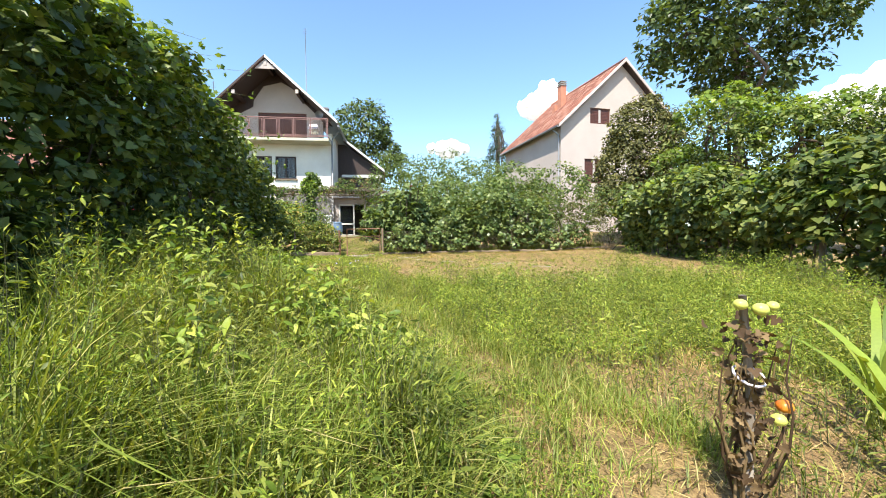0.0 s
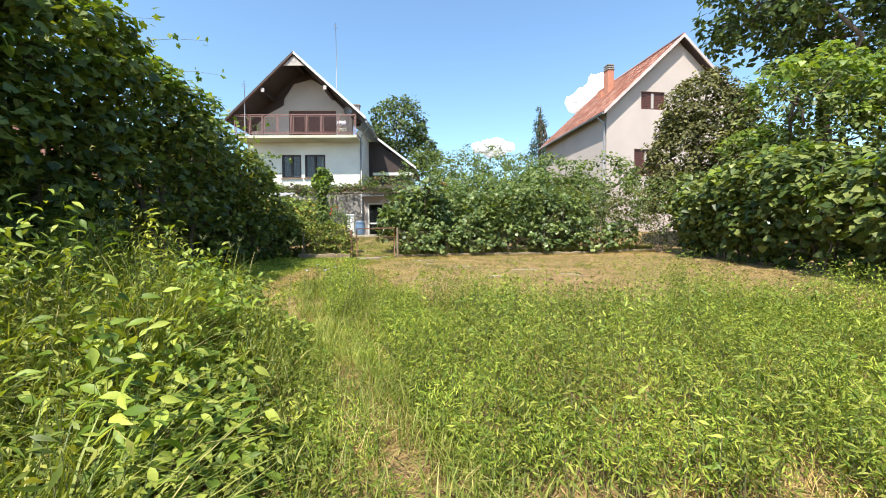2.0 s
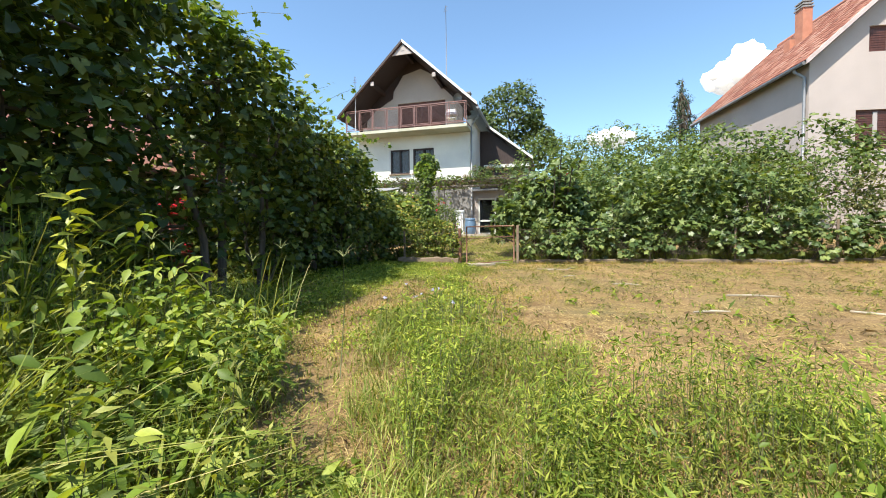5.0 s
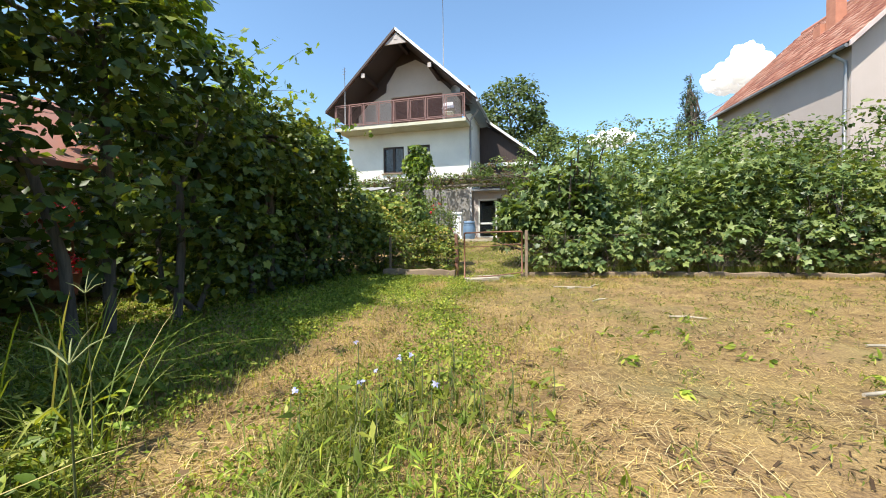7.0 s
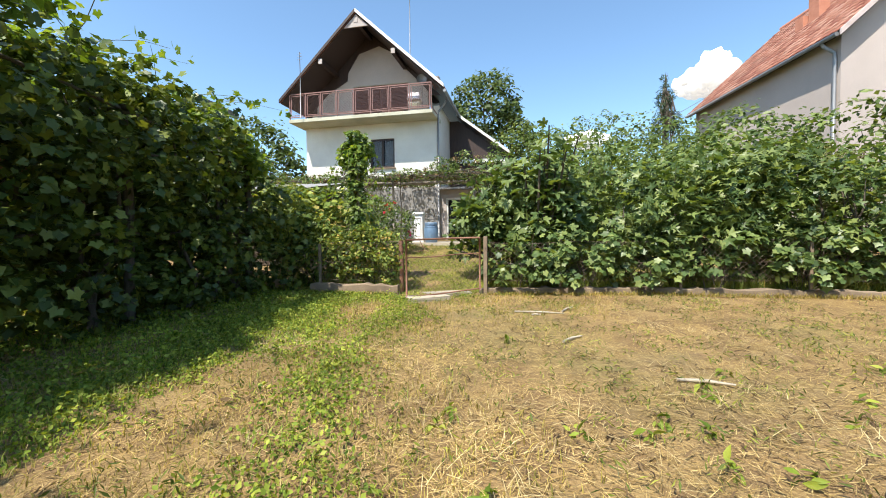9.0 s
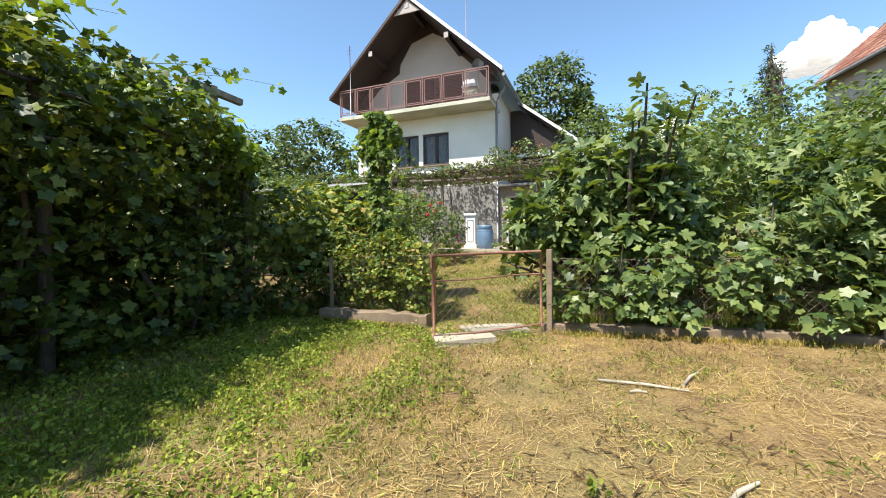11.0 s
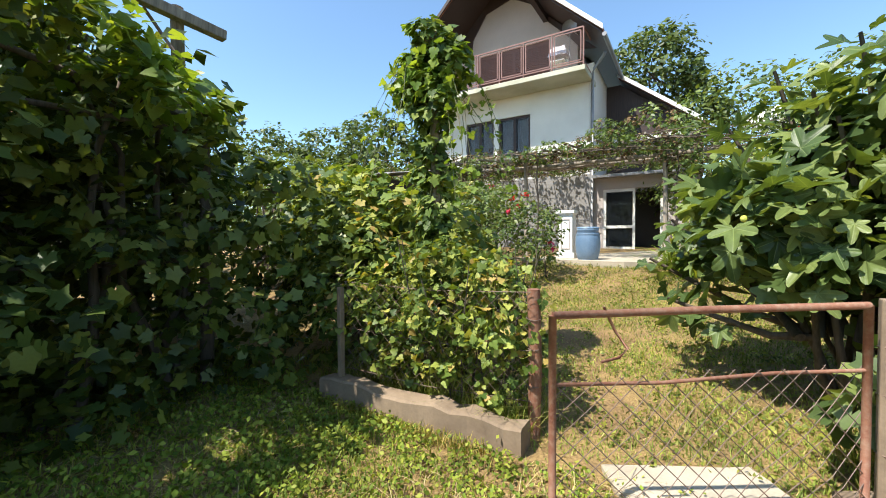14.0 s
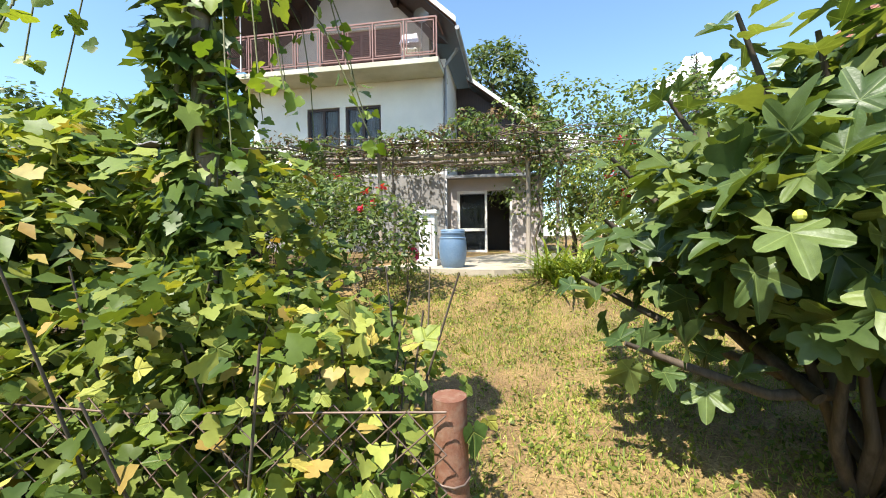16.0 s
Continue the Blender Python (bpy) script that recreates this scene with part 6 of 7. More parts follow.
def tall_side(rng):
    """Tall weeds and grass between the trail and the arbour."""
    P = scatter(4600, -5, 1.4, 0.25, 8.0, rng, left_zone)
    X, Y = P[:, 0], P[:, 1]
    H = left_height(X, Y) * rng.uniform(0.5, 1.2, len(P))
    kind = waves(X, Y, 1.5, 0.9) + rng.normal(0, 0.3, len(P)) + 0.9 * np.exp(-((Y - 4.9) / 1.2) ** 2 - ((X + 2.0) / 1.0) ** 2)
    broad, herb = kind > 0.55, (kind <= 0.55) & (kind > -0.1)
    weed_plants("broad_weeds", P[broad], H[broad], 17, 0.095, OVATE, M_PEPPER, rng, "lush broad-leaved green weeds", 0.1, wild=0.45)
    weed_plants("lance_weeds", P[herb], H[herb] * 1.05, 26, 0.058, LANCE, M_WEED, rng, "tall narrow-leaved green weeds", 0.06)
    weed_plants("fine_weeds", P[~broad & ~herb], H[~broad & ~herb], 34, 0.048, NEEDLE, M_FEATHER, rng, "fine-leaved tangled weeds", 0.1)
    P = scatter(66000, -5, 1.4, 0.2, 8.0, rng, left_zone)
    P = P[waves(P[:, 0], P[:, 1], 1.5, 0.9) + 0.9 * np.exp(-((P[:, 1] - 4.9) / 1.2) ** 2 - ((P[:, 0] + 2.0) / 1.0) ** 2) + rng.normal(0, 0.35, len(P)) < 0.6]
    blade_mesh("tall_grass", P, left_height(P[:, 0], P[:, 1]) * 0.95, 0.0085, 0.95, rng, M_GRASS, "tall arching green and drying grass", way=(0.45, -0.15), levels=(0.0, 0.35, 0.7, 1.0))
    P = scatter(9000, -5, 1.4, 0.2, 8.0, rng, left_zone, 0.4)
    blade_mesh("dead_grass", P, 0.5 * left_height(P[:, 0], P[:, 1]), 0.006, 1.2, rng, M_STRAW, "dead straw-coloured grass at the foot of the weeds")


def low_side(rng):
    """Lower weeds on the other side of the trail: feathery, leafy and dry in patches."""
    P = scatter(11500, -2.4, 5.8, 1.2, 8.0, rng, right_zone)
    X, Y = P[:, 0], P[:, 1]
    tall = np.interp(Y, [2.5, 4.5, 6.2], [0.2, 0.34, 0.5]) * (0.85 + 0.35 * waves(X, Y, 1.9, 2.2))
    H = tall * rng.uniform(0.5, 1.25, len(P))
    kind = waves(X, Y, 1.25, 1.7) + rng.normal(0, 0.28, len(P))
    feather, leafy, herb = kind > -0.15, kind < -0.65, (kind <= -0.15) & (kind > -0.5)
    weed_plants("feathery_weeds", P[feather], H[feather] * 1.1, 38, 0.04, NEEDLE, M_FEATHER, rng, "feathery bright green weeds", 0.11, 0.003)
    weed_plants("low_weeds", P[leafy], H[leafy], 15, 0.045, OVATE, M_PEPPER, rng, "low dark leafy weeds", 0.09, 0.004)
    weed_plants("mixed_weeds", P[herb], H[herb], 22, 0.042, NEEDLE, M_WEED, rng, "mixed fine-leaved weeds", 0.09, 0.003)
    P = scatter(56000, -2.4, 5.8, 1.0, 8.0, rng, right_zone)
    X, Y = P[:, 0], P[:, 1]
    dry = waves(X, Y, 1.4, 3.3) + rng.normal(0, 0.35, len(P)) > 0.5
    tall = np.interp(Y, [2.5, 4.5, 6.2], [0.16, 0.22, 0.32])
    blade_mesh("weedy_grass", P[~dry], tall[~dry], 0.006, 0.9, rng, M_GRASS, "shin-high green grass among the weeds")
    blade_mesh("dry_grass", P[dry], tall[dry] * 0.9, 0.005, 1.1, rng, M_STRAW, "straw-coloured grass among the weeds")
    P = scatter(300, -1.5, 5.6, 3.0, 6.6, rng, right_zone, 0.5)
    weed_plants("tall_herbs", P, rng.uniform(0.3, 0.55, len(P)), 18, 0.06, LANCE, M_PEPPER, rng, "single tall broad-leaved weeds", 0.09, 0.005)


def trail(rng):
    on_trail = lambda X, Y: (np.abs(X - trail_x(Y)) < trail_w(Y) + 0.2) | ((X > 0.6) & (Y < 3.6))
    P = scatter(34000, -3, 5.6, -0.6, 8.5, rng, on_trail)
    blade_mesh("trail_straw", P + np.array([0, 0, 0.012]), 0.16, 0.0038, 1.0, rng, M_STRAW, "trodden straw on the trail", flat=True)
    P = scatter(12000, -3, 5.6, 1.2, 8.5, rng, on_trail, 0.25)
    blade_mesh("trail_litter", P + np.array([0, 0, 0.015]), 0.12, 0.007, 1.0, rng, M_DRYLEAF, "dark rotting stems and leaves on the trail", flat=True)
    P = scatter(16000, -3, 5.6, -0.6, 8.5, rng, on_trail, 0.3)
    blade_mesh("trail_grass", P, 0.17, 0.005, 0.9, rng, M_GRASS, "thin grass on the trail")
    P = scatter(60000, -3, 1.6, 1.9, 8.0, rng, lambda X, Y: np.abs(X - trail_x(Y)) < trail_w(Y) + 0.1)
    P = P[waves(P[:, 0], P[:, 1], 3.1, 1.1) + rng.normal(0, 0.3, len(P)) > -0.15]
    blade_mesh("trail_edge_grass", P, 0.24, 0.006, 1.1, rng, M_GRASS, "grass leaning over the narrow trail")
    beside = lambda X, Y: (np.abs(X - walk_x(Y)) < 0.5) & (np.abs(X - trail_x(Y)) > trail_w(Y) * 0.8)
    P = scatter(26000, -2.2, 1.6, 1.6, 7.6, rng, beside)
    blade_mesh("trodden_grass", P, 0.2, 0.006, 1.0, rng, M_GRASS, "trodden green grass beside the trail")
    P = scatter(3200, -2.2, 1.6, 1.6, 7.6, rng, beside)
    weed_plants("trodden_weeds", P, rng.uniform(0.05, 0.2, len(P)), 18, 0.038, NEEDLE, M_FEATHER, rng, "low trodden weeds beside the trail", 0.08, 0.003)
    P = scatter(1300, 0.8, 5.6, 0.6, 4.2, rng, lambda X, Y: (X > trail_x(Y) + 0.3) & (np.abs(X - walk_x(Y)) > 0.35), 0.3)
    weed_plants("edge_weeds", P, rng.uniform(0.15, 0.45, len(P)), 16, 0.052, NEEDLE, M_WEED, rng, "scattered green weeds by the trail", 0.08, 0.004)


def mown_ground(rng):
    """Cut hay over stubble up to the fence, green in patches and along the shade."""
    P = scatter(170000, -8, 6.8, 5.6, 15.6, rng, mown)
    X, Y = P[:, 0], P[:, 1]
    keep = green_side(X, Y) + rng.normal(0, 0.5, len(P)) < 0.75
    blade_mesh("cut_straw", P[keep] + np.array([0, 0, 0.01]), 0.14, 0.0042, 1.0, rng, M_STRAW, "dry cut hay lying on the mown ground", flat=True, levels=(0.0, 1.0))
    P = scatter(38000, -8, 6.8, 5.6, 15.6, rng, mown)
    heap = waves(P[:, 0], P[:, 1], 1.9, 5.0)
    P, heap = P[heap > 0.2], heap[heap > 0.2]
    P[:, 2] += 0.01 + 0.09 * (heap - 0.2) * rng.random(len(P))
    blade_mesh("hay_heaps", P, 0.2, 0.0036, 1.0, rng, M_HAY, "loose windrows of long pale hay", flat=True)
    P = scatter(16000, -8, 6.8, 5.6, 15.6, rng, mown)
    P = P[waves(P[:, 0], P[:, 1], 2.3, 7.0) > 0.0]
    blade_mesh("dead_litter", P + np.array([0, 0, 0.012]), 0.09, 0.011, 1.0, rng, M_DRYLEAF, "dark dead leaves and stems in the hay", flat=True)
    P = scatter(120000, -8, 6.8, 5.6, 15.6, rng, mown)
    g = green_side(P[:, 0], P[:, 1]) + rng.normal(0, 0.35, len(P))
    blade_mesh("green_strip", P[g > 0.55], 0.085, 0.0055, 0.9, rng, M_LAWN_GREEN, "greener short grass along the walk and the shade")
    stub = P[(g <= 0.55) & (g > -0.6)]
    blade_mesh("mown_grass", stub, 0.07, 0.0055, 1.0, rng, M_LAWN, "short drying stubble")
    P = scatter(30000, -7.5, -3.0, 6.5, 14.2, rng, lambda X, Y: mown(X, Y) & (X < arb_xs(Y) + 1.7))
    blade_mesh("shade_grass", P, 0.09, 0.007, 1.0, rng, M_FEATHER, "soft green grass in the arbour's shade")
    P = scatter(9000, -7.0, -1.0, 7.0, 14.4, rng, mown)
    g = green_side(P[:, 0], P[:, 1]) + rng.normal(0, 0.3, len(P))
    P = P[g > 0.5]
    weed_plants("clover", P, rng.uniform(0.02, 0.09, len(P)), 10, 0.032, QUICK, M_FEATHER, rng, "low clover and plantain in the grass", 0.1, 0.002)
    P = scatter(3000, -7.2, -3.4, 7.0, 14.2, rng, lambda X, Y: mown(X, Y) & (X < arb_xs(Y) + 1.3))
    weed_plants("ground_ivy", P, rng.uniform(0.02, 0.08, len(P)), 7, 0.045, QUICK, M_FEATHER, rng, "low creeping leaves under the arbour", 0.1, 0.002)
    P = scatter(2600, -3.5, 6.0, 6.6, 15.0, rng, mown, 0.5)
    weed_plants("regrowth", P, rng.uniform(0.02, 0.1, len(P)), 8, 0.05, NEEDLE, M_WEED, rng, "green weeds growing back through the hay", 0.09, 0.002)
    P = scatter(60, -1.5, 5.5, 7.2, 12.5, rng, mown)
    weed_plants("plantain_rosettes", P, rng.uniform(0.02, 0.06, len(P)), 9, 0.075, OVATE, M_FEATHER, rng, "broad-leaved rosettes in the hay", 0.05, 0.002)


def garden_lawn(rng):
    """The lawn behind the fence and the longer grass along the footing."""
    P = scatter(110000, -6.5, 1.5, 14.2, 20.1, rng, lambda X, Y: Y > fence_y(X) + 0.15)
    bare = waves(P[:, 0], P[:, 1], 1.8, 4.1) + rng.normal(0, 0.4, len(P))
    blade_mesh("lawn", P[bare < 0.6], 0.065, 0.009, 0.9, rng, M_LAWN_GREEN, "short sunlit lawn, green with dry patches", levels=(0.0, 1.0))
    P = scatter(10000, -6.5, 1.5, 14.2, 20.1, rng, lambda X, Y: Y > fence_y(X) + 0.15)
    P = P[waves(P[:, 0], P[:, 1], 1.8, 4.1) + rng.normal(0, 0.4, len(P)) > 0.2]
    blade_mesh("lawn_straw", P + np.array([0, 0, 0.01]), 0.08, 0.004, 1.0, rng, M_STRAW, "dry clippings on the lawn", flat=True)
    P = scatter(2600, -6.5, 1.5, 14.5, 20.0, rng, lambda X, Y: Y > fence_y(X) + 0.15, 0.3)
    weed_plants("lawn_clover", P, rng.uniform(0.02, 0.06, len(P)), 8, 0.038, SIMPLE, M_WEED, rng, "clover in the lawn", 0.09, 0.002)
    X = np.concatenate([rng.uniform(-5.5, -3.8, 1500), rng.uniform(-2.3, 6.5, 6000)])
    Y = fence_y(X) + np.where(rng.random(len(X)) < 0.3, rng.uniform(0.2, 0.3, len(X)), rng.uniform(0.2, 0.6, len(X)))
    blade_mesh("fence_grass", np.stack([X, Y, ground_z(X, Y) + 0.02], 1), 0.34, 0.006, 0.8, rng, M_GRASS, "long grass along the footing")
    FX = rng.uniform(-5.4, 6.5, 5000)
    FX = FX[(FX < -3.9) | (FX > -2.2)]
    FY = fence_y(FX) - rng.uniform(0.0, 0.12, len(FX))
    blade_mesh("footing_grass", np.stack([FX, FY, ground_z(FX, FY)], 1), 0.1, 0.006, 0.8, rng, M_LAWN, "short grass against the footing")


for i, cover in enumerate((tall_side, low_side, trail, mown_ground, garden_lawn)):
    cover(np.random.default_rng(200 + i))


def tuft(name, x, y, n, h, w, lean, mat, seed, label, r=0.12):
    rng = np.random.default_rng(seed)
    t = thing(name, x, y, gz(x, y), 0, label, "plant")
    P = np.stack([rng.normal(0, r, n), rng.normal(0, r, n), np.zeros(n)], 1)
    blade_mesh("leaf_tuft", P, h, w, lean, rng, mat, "", t, levels=(0.0, 0.3, 0.6, 0.85, 1.0))
    return t


for i, (x, y) in enumerate(((-3.1, 7.1), (-3.5, 7.5), (-2.7, 6.3), (-3.0, 5.6), (-3.0, 4.6), (-3.3, 3.4), (-2.7, 2.4), (-1.9, 1.3))):
    tuft("tall_grass_tuft", x, y, 48, 0.85, 0.008, 1.0, M_GRASS, 300 + i, "arching tuft of tall grass gone to seed", 0.16)
for i, (x, y) in enumerate(((-3.75, 19.85), (-3.3, 20.0), (-3.0, 19.7), (-2.6, 19.9), (-3.5, 19.5))):
    tuft("daylily", x, y, 80, 0.7, 0.03, 1.7, M_PEPPER, 320 + i, "clump of strap-leaved daylily at the terrace edge", 0.12)


def finger_grass(x, y, h, seed):
    """A thin stalk that ends in a few spread seed fingers."""
    rng = np.random.default_rng(seed)
    t = thing("finger_grass", x, y, gz(x, y), 0, "thin grass stalk with spread pale seed fingers", "grass", "seeding grass stalks")
    top = Vector((rng.normal(0, 0.06), rng.normal(0, 0.06), h))
    part("stalk", tube(bmesh.new(), [(0, 0, -0.02), tuple(top * 0.55 + Vector((0.02, 0, 0))), tuple(top)], [0.004, 0.003, 0.002], 5), M_STEM, t)
    for k in range(5):
        a = k * 1.256 + rng.normal(0, 0.3)
        d = Vector((math.cos(a) * 0.06, math.sin(a) * 0.06, rng.uniform(0.05, 0.1)))
        part("seed_finger", tube(bmesh.new(), [tuple(top), tuple(top + d * 0.6), tuple(top + d * 1.2 + Vector((0, 0, -0.02)))], [0.0018, 0.0022, 0.0012], 5), M_SEED, t, "pale seed finger")


for i, (x, y, h) in enumerate(((-1.85, 6.55, 0.85), (-2.7, 6.6, 0.8), (-2.9, 7.1, 0.85), (-3.2, 6.2, 1.0), (-2.5, 5.9, 0.95), (-3.3, 5.3, 1.15), (-2.9, 4.9, 1.15))):
    finger_grass(x, y, h, 380 + i)


def pale_weed():
    """The yellow-green plant that stands above the tall weeds."""
    x, y = -2.94, 5.58
    t = thing("tall_weed", x, y, gz(x, y), 0, "tall weed with yellow-green top leaves above the grass", "weed")
    rng = np.random.default_rng(395)
    h = 1.66 - gz(x, y)
    part("stem", tube(bmesh.new(), [(0, 0, -0.05), (0.03, 0.02, h * 0.5), (0, 0, h)], [0.011, 0.009, 0.005], 6), M_STEM, t)
    n = 26
    Z = np.linspace(0.55, 1.0, n) * h
    A = np.arange(n) * 2.4
    N = np.stack([np.cos(A), np.sin(A), np.full(n, 0.3)], 1)
    P = np.stack([np.zeros(n), np.zeros(n), Z], 1) + N * 0.03
    leaf_pieces(t, P, N, 0.15, OVATE, M_PALE, rng, wild=0.3)


pale_weed()


def chicory():
    t = thing("chicory_clump", -1.65, 7.9, gz(-1.65, 7.9), 0, "clump of chicory with pale blue flowers in long grass", "wildflower")
    rng = np.random.default_rng(330)
    P = np.stack([rng.normal(0, 0.3, 900), rng.normal(0, 0.35, 900), np.zeros(900)], 1)
    blade_mesh("leaf_tuft", P, 0.2, 0.006, 0.8, rng, M_GRASS, "", t)
    n = 40
    P = np.stack([rng.normal(0, 0.28, n), rng.normal(0, 0.3, n), np.zeros(n)], 1)
    H = rng.uniform(0.2, 0.4, n)
    for p, h in zip(P, H):
        part("stem", tube(bmesh.new(), [tuple(p), (p[0] + 0.02, p[1], h * 0.6), (p[0] + 0.01, p[1] + 0.02, h)], 0.003, 4, False), M_STEM, t)
    Q = np.repeat(P, 8, 0)
    Q[:, 2] += np.repeat(H, 8) * np.tile(np.linspace(0.1, 0.9, 8), n)
    leaves("leaf_mass", Q, ball_points(rng, len(Q)), 0.09, LANCE, M_WEED, rng, t)
    for k in range(7):
        c = np.array([P[k][0], P[k][1], H[k] + 0.01])
        pts = np.repeat(c[None], 9, 0)
        leaves("flower", pts, np.tile([[0.2, -0.6, 0.7]], (9, 1)), 0.022, QUICK, M_BLUE, rng, t, "pale blue flower", wild=0.7)


chicory()


def dead_tomato():
    t = thing("tomato_plant", 1.37, 1.75, gz(1.3, 1.75), 0, "withered staked tomato plant with a few ripe fruits", "plant")
    rng = np.random.default_rng(340)
    part("stake", tube(bmesh.new(), [(0, 0, -0.1), (0.01, 0, 0.5), (-0.02, 0.02, 0.98)], [0.02, 0.018, 0.016], 8), M_POLE, t)
    bm = bmesh.new()
    for i in range(14):
        q = [Vector((rng.normal(0, 0.03), rng.normal(0, 0.03), 0))]
        for k in range(5):
            q.append(q[-1] + Vector((rng.normal(0, 0.035), rng.normal(0, 0.035), rng.uniform(0.1, 0.19))))
        tube(bm, q, [0.008, 0.007, 0.006, 0.005, 0.004, 0.002], 5, False)
    part("stem_tangle", bm, M_DRYLEAF, t, "dried brown stems")
    n = 260
    P = np.stack([rng.normal(0, 0.05, n), rng.normal(0, 0.05, n), rng.uniform(0.1, 0.9, n)], 1)
    leaves("foliage", P, ball_points(rng, n), 0.036, CURRANT, M_DRYLEAF, rng, t, "shrivelled brown leaves", up=0.0, droop=1.2)
    part("tie", tube(bmesh.new(), [(0.06 * math.cos(q), 0.06 * math.sin(q), 0.62 + 0.03 * math.sin(q)) for q in np.linspace(0, 6.3, 12)], 0.006, 5), M_CLOTH, t, "torn cloth tie")
    for x, y, z, r, m in ((0.12, -0.05, 0.5, 0.034, M_TOMATO), (0.06, -0.09, 0.46, 0.03, M_UNRIPE), (-0.08, -0.05, 0.95, 0.028, M_UNRIPE), (0.0, -0.06, 0.93, 0.032, M_UNRIPE), (0.07, -0.04, 0.94, 0.024, M_UNRIPE)):
        bm = bmesh.new()
        bmesh.ops.create_uvsphere(bm, u_segments=14, v_segments=10, radius=r)
        for v in bm.verts:
            v.co.z *= 0.82
            v.co *= 1 + 0.05 * math.cos(5 * math.atan2(v.co.y, v.co.x))
        for f in bm.faces:
            f.smooth = True
        o = part("fruit", bm, m, t, "ripe red fruit" if m is M_TOMATO else "pale unripe fruit")
        o.location = (x, y, z)


dead_tomato()
for i, (x, y) in enumerate(((2.25, 1.75), (2.7, 2.4))):
    tuft("maize_plant", x, y, 14, 0.95, 0.05, 0.8, M_PEPPER, 350 + i, "young maize with long arching leaves", 0.03)


def flower_stand():
    t = thing("plant_stand", -6.6, 8.75, gz(-6.6, 8.75), 0, "hanging red flower pots on a thin stand under the arbour", "plant stand")
    rng = np.random.default_rng(360)
    part("pole", tube(bmesh.new(), [(0, 0, -0.05), (0, 0, 1.35)], 0.015, 6), M_RUST, t)
    for z, x in ((0.32, 0.02), (0.95, -0.05)):
        pot = part("pot", tube(bmesh.new(), [(x, -0.1, z), (x, -0.1, z + 0.2), (x, -0.1, z + 0.21), (x, -0.1, z + 0.25)], [0.11, 0.15, 0.17, 0.17], 16), M_TERRACOTTA, t, "red clay pot")
        n = 90
        P = np.stack([rng.normal(x, 0.12, n), rng.normal(-0.1, 0.1, n), rng.uniform(z + 0.25, z + 0.5, n)], 1)
        leaves("flower_leaf", P, ball_points(rng, n), 0.06, SIMPLE, M_RED, rng, pot, "drooping red flowers and leaves")


flower_stand()


# ---- litter on the mown ground
def sticks():
    rng = np.random.default_rng(370)
    for x, y, l, a in ((0.16, 11.07, 0.36, 0), (-0.75, 12.0, 0.35, 60), (1.6, 10.4, 0.6, 10), (2.4, 9.5, 0.5, -40), (0.9, 9.2, 0.4, 25), (-1.2, 13.24, 0.65, 5), (-0.84, 13.58, 0.45, 72), (-1.22, 13.08, 0.13, 25)):
        bm = bmesh.new()
        tube(bm, [(-l / 2, 0, 0.02), (0, 0.015, 0.025), (l / 2, 0, 0.02)], [0.012, 0.014, 0.008], 6)
        s = part("dry_stalk", bm, M_SLAB)
        s.matrix_world = pose(x, y, gz(x, y), 0, 0, a)
        tagged(s, "dry pale stalk lying in the hay", "stalk", "dry stalks in the hay")
    for x, y in ((-2.4, 7.2), (0.6, 8.9), (0.2, 9.6), (-2.9, 9.8), (1.9, 8.6), (-1.2, 9.0)):
        P = np.array([[0.0, 0.0, 0.03]])
        ob = leaves("fallen_leaf", P, np.array([[0, 0, 1.0]]), 0.075, GRAPE, M_DRYLEAF, rng)
        ob.matrix_world = pose(x, y, gz(x, y) + 0.02, 0, 0, rng.uniform(0, 360))
        tagged(ob, "dry curled leaf lying on the cut grass", "leaf", "fallen leaves")


sticks()


# ---- overhead cable
def cable():
    bm = bmesh.new()
    a, b = Vector((-2.5, 38, 8.0)), h2_point(1.5, 8.0, 9.6)
    pts = [a.lerp(b, i / 16) - Vector((0, 0, 0.9 * 4 * (i / 16) * (1 - i / 16))) for i in range(17)]
    tube(bm, pts, 0.016, 5)
    tagged(part("power_cable", bm, M_PIPE), "thin sagging overhead cable between the houses", "cable")


def h2_point(u, v, z):
    return H2.matrix_world @ Vector((u, v, z))


cable()


# ---- clouds: lumpy heaps far off
def cloud(x, y, z, size, seed, flat=0.55, wide=1.6):
    rng = np.random.default_rng(seed)
    bm = bmesh.new()
    for i in range(46):
        p = Vector((np.clip(rng.normal(0, 0.4), -0.75, 0.75) * wide, np.clip(rng.normal(0, 0.3), -0.5, 0.5), min(0.6, abs(rng.normal(0, 0.3))) * flat)) * size
        p.z *= max(0.15, 1 - abs(p.x) / (size * wide * 0.8))
        r = size * rng.uniform(0.12, 0.36) * (1.1 - min(0.8, abs(p.x) / size / wide * 0.5))
        q = bmesh.ops.create_icosphere(bm, subdivisions=3, radius=r, matrix=Matrix.Translation(p))
        for v in q["verts"]:
            v.co += (v.co - p).normalized() * r * 0.35 * (noise.noise(v.co * (4.5 / size) + Vector((seed, 0, 0))) + 0.6 * noise.noise(v.co * (14 / size)))
    for f in bm.faces:
        f.smooth = True
    c = part("cloud", bm, M_CLOUD)
    c.location = (x, y, z)
    tagged(c, "white summer cumulus cloud low over the houses", "cloud", "clouds", "structure")


cloud(215, 800, 258, 62, 1, 1.1, 1.1)
cloud(15, 900, 200, 42, 2, 0.6, 1.3)
cloud(760, 650, 215, 110, 3, 0.6, 1.5)


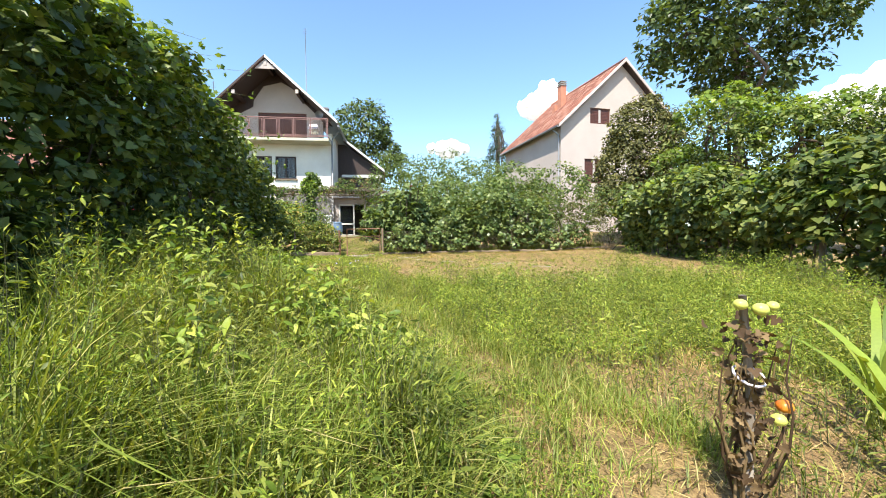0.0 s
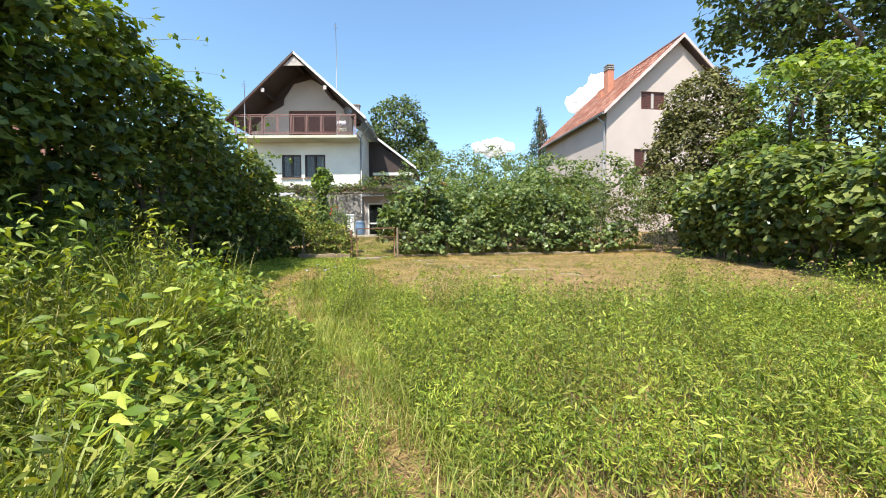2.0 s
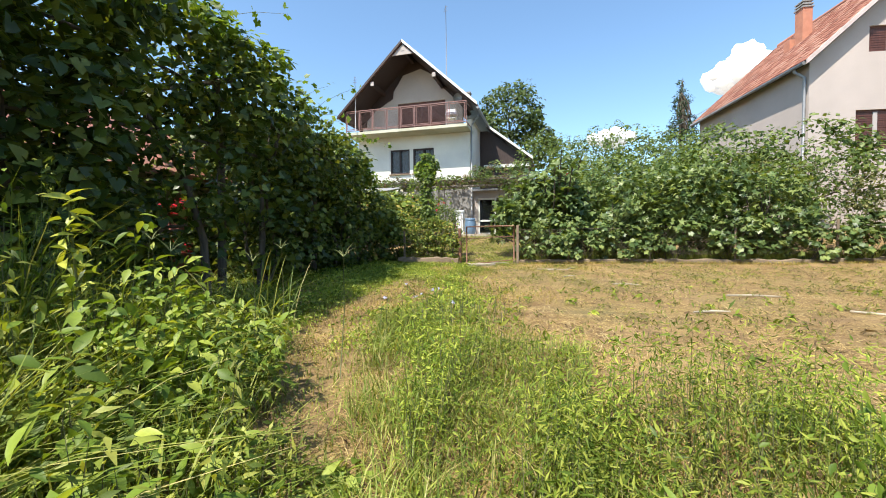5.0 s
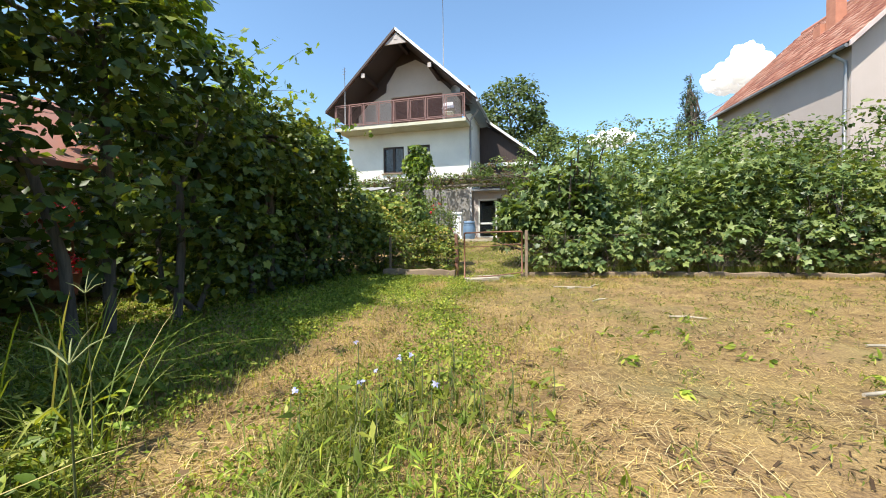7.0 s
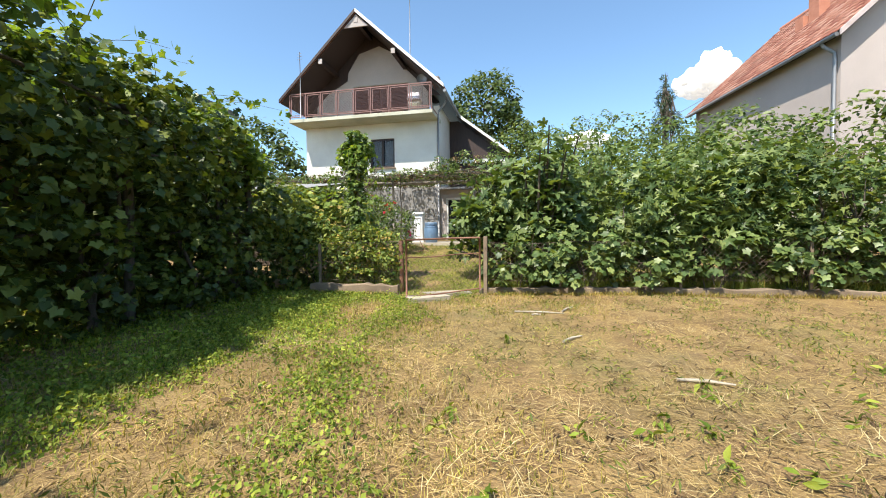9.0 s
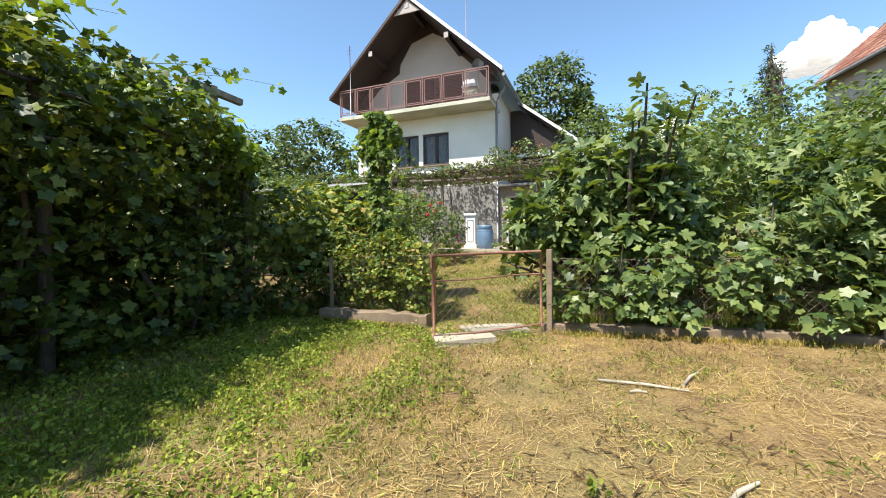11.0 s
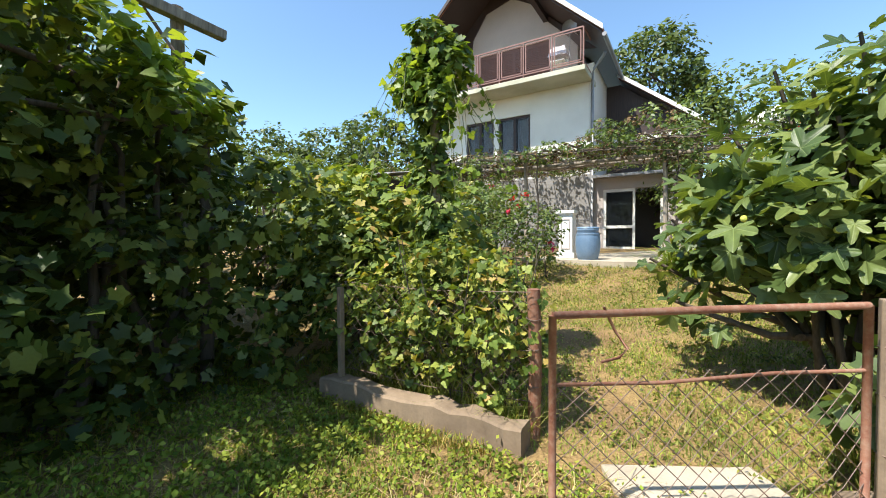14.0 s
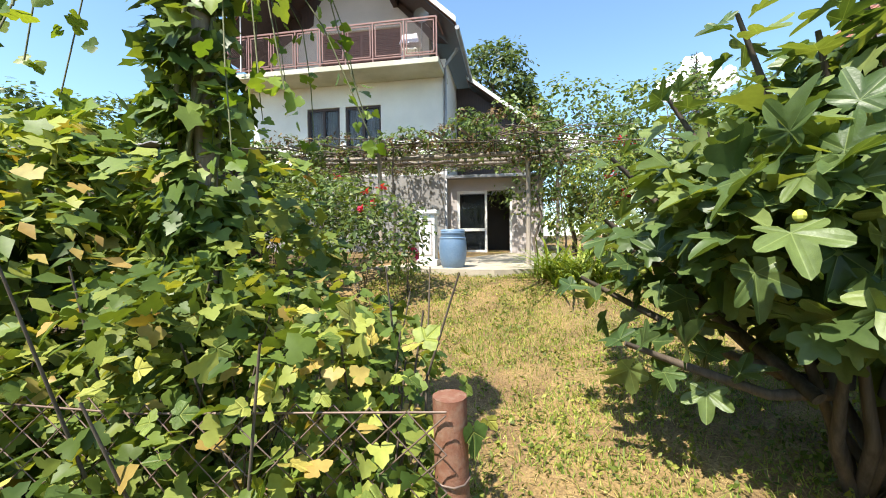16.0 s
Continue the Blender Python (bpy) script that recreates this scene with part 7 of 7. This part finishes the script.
# ---- distant woods close the view
def far_woods():
    rng = np.random.default_rng(400)
    blobs = []
    for a in np.arange(0, 360, 3.2):
        r = rng.uniform(70, 95)
        x, y = r * math.cos(radians(a)), 10 + r * math.sin(radians(a))
        blobs.append(((x, y, gz(x, y) + 2.0), (4.5, 4.5, rng.uniform(3.0, 5.5))))
    P, N = crown_points(blobs, 2300, 14, 1.1, rng, -0.2, 0.2)
    tagged(leaves("far_woods", P, N, 0.9, QUICK, M_TREE, rng), "belt of distant green woods", "woods", kind="stuff")
    blobs = []
    for x, y in [(x, 29 + 3 * math.sin(x)) for x in np.arange(-45, 60, 2.6) if not (-17 < x < -3 or 5 < x < 17)] + [(x, 22.5) for x in np.arange(3, 8, 1.8)] + [(x, 25.5 - 0.2 * x) for x in np.arange(-2.4, 6.5, 1.3)] * 2 + [(-17, y) for y in np.arange(-10, 27, 2.4)] + [(14, y) for y in np.arange(-10, 22, 2.4)] + [(x, -10) for x in np.arange(-16, 14, 2.4)]:
        blobs.append(((x, y, gz(x, y) + 1.0), (1.7, 1.5, rng.uniform(1.3, 2.3))))
    P, N = crown_points(blobs, 1900, 14, 0.5, rng, -0.3, 0.25)
    tagged(leaves("boundary_hedge", P, N, 0.24, QUICK, M_TREE_PALE, rng), "green hedges bounding the neighbouring gardens", "hedge", kind="stuff")


far_woods()


# ---- roof tiles of the beige house: rows of curved tiles, each overlapping the one below
def roof_tiles():
    run = math.hypot(4.65, 4.3)
    ang = math.atan2(4.3, 4.65)
    tw, tl = 0.27, 0.36
    prof = [(0.0, 0.0), (0.25, 0.028), (0.5, 0.04), (0.75, 0.028), (1.0, 0.0)]
    vs = [(x * tw, y, z + (0.03 if y == 0 else 0)) for y in (0.0, tl * 1.12) for x, z in prof]
    n = len(prof)
    fs = [(i, i + 1, n + i + 1, n + i) for i in range(n - 1)]
    low = [(x * tw, 0.0, z + 0.008) for x, z in prof]
    vs += low
    fs += [(i + 1, i, 2 * n + i, 2 * n + i + 1) for i in range(n - 1)]
    me = bpy.data.meshes.new("tile")
    me.from_pydata(vs, [], fs)
    me.polygons.foreach_set("use_smooth", [True] * len(fs))
    me.materials.append(M_TILE_ONE)
    rows, cols = int(run / tl), int(8.75 / tw)
    rng = np.random.default_rng(9)
    tv = np.array(vs)
    tris = [(a, b, c) for f in fs for a, b, c in ((f[0], f[1], f[2]), (f[0], f[2], f[3]))]
    roof = [o for o in H2.children if o.name.startswith("roof")][0]
    rest = []
    for r in range(rows):
        for c in range(cols):
            m = Matrix.Translation((-0.36 + math.cos(ang) * r * tl, 8.38 - c * tw, 8.07 + math.sin(ang) * r * tl)) @ Matrix.Rotation(-ang, 4, "Y") @ Matrix.Rotation(-math.pi / 2, 4, "Z")
            m = m @ pose(0, 0, 0.004 * rng.random(), rng.normal(0, 0.7), 0, rng.normal(0, 0.6))
            if c >= cols - 18 and r < 16:
                o = new("tile", me)
                o.parent = roof
                o.matrix_basis = m
            else:
                rest.append(tv @ np.array(m.to_3x3()).T + np.array(m.translation))
    tagged(stuff_mesh("tiles", np.array(rest), tris, len(rest), M_TILE, roof), "rows of old orange roof tiles", kind="stuff")


roof_tiles()
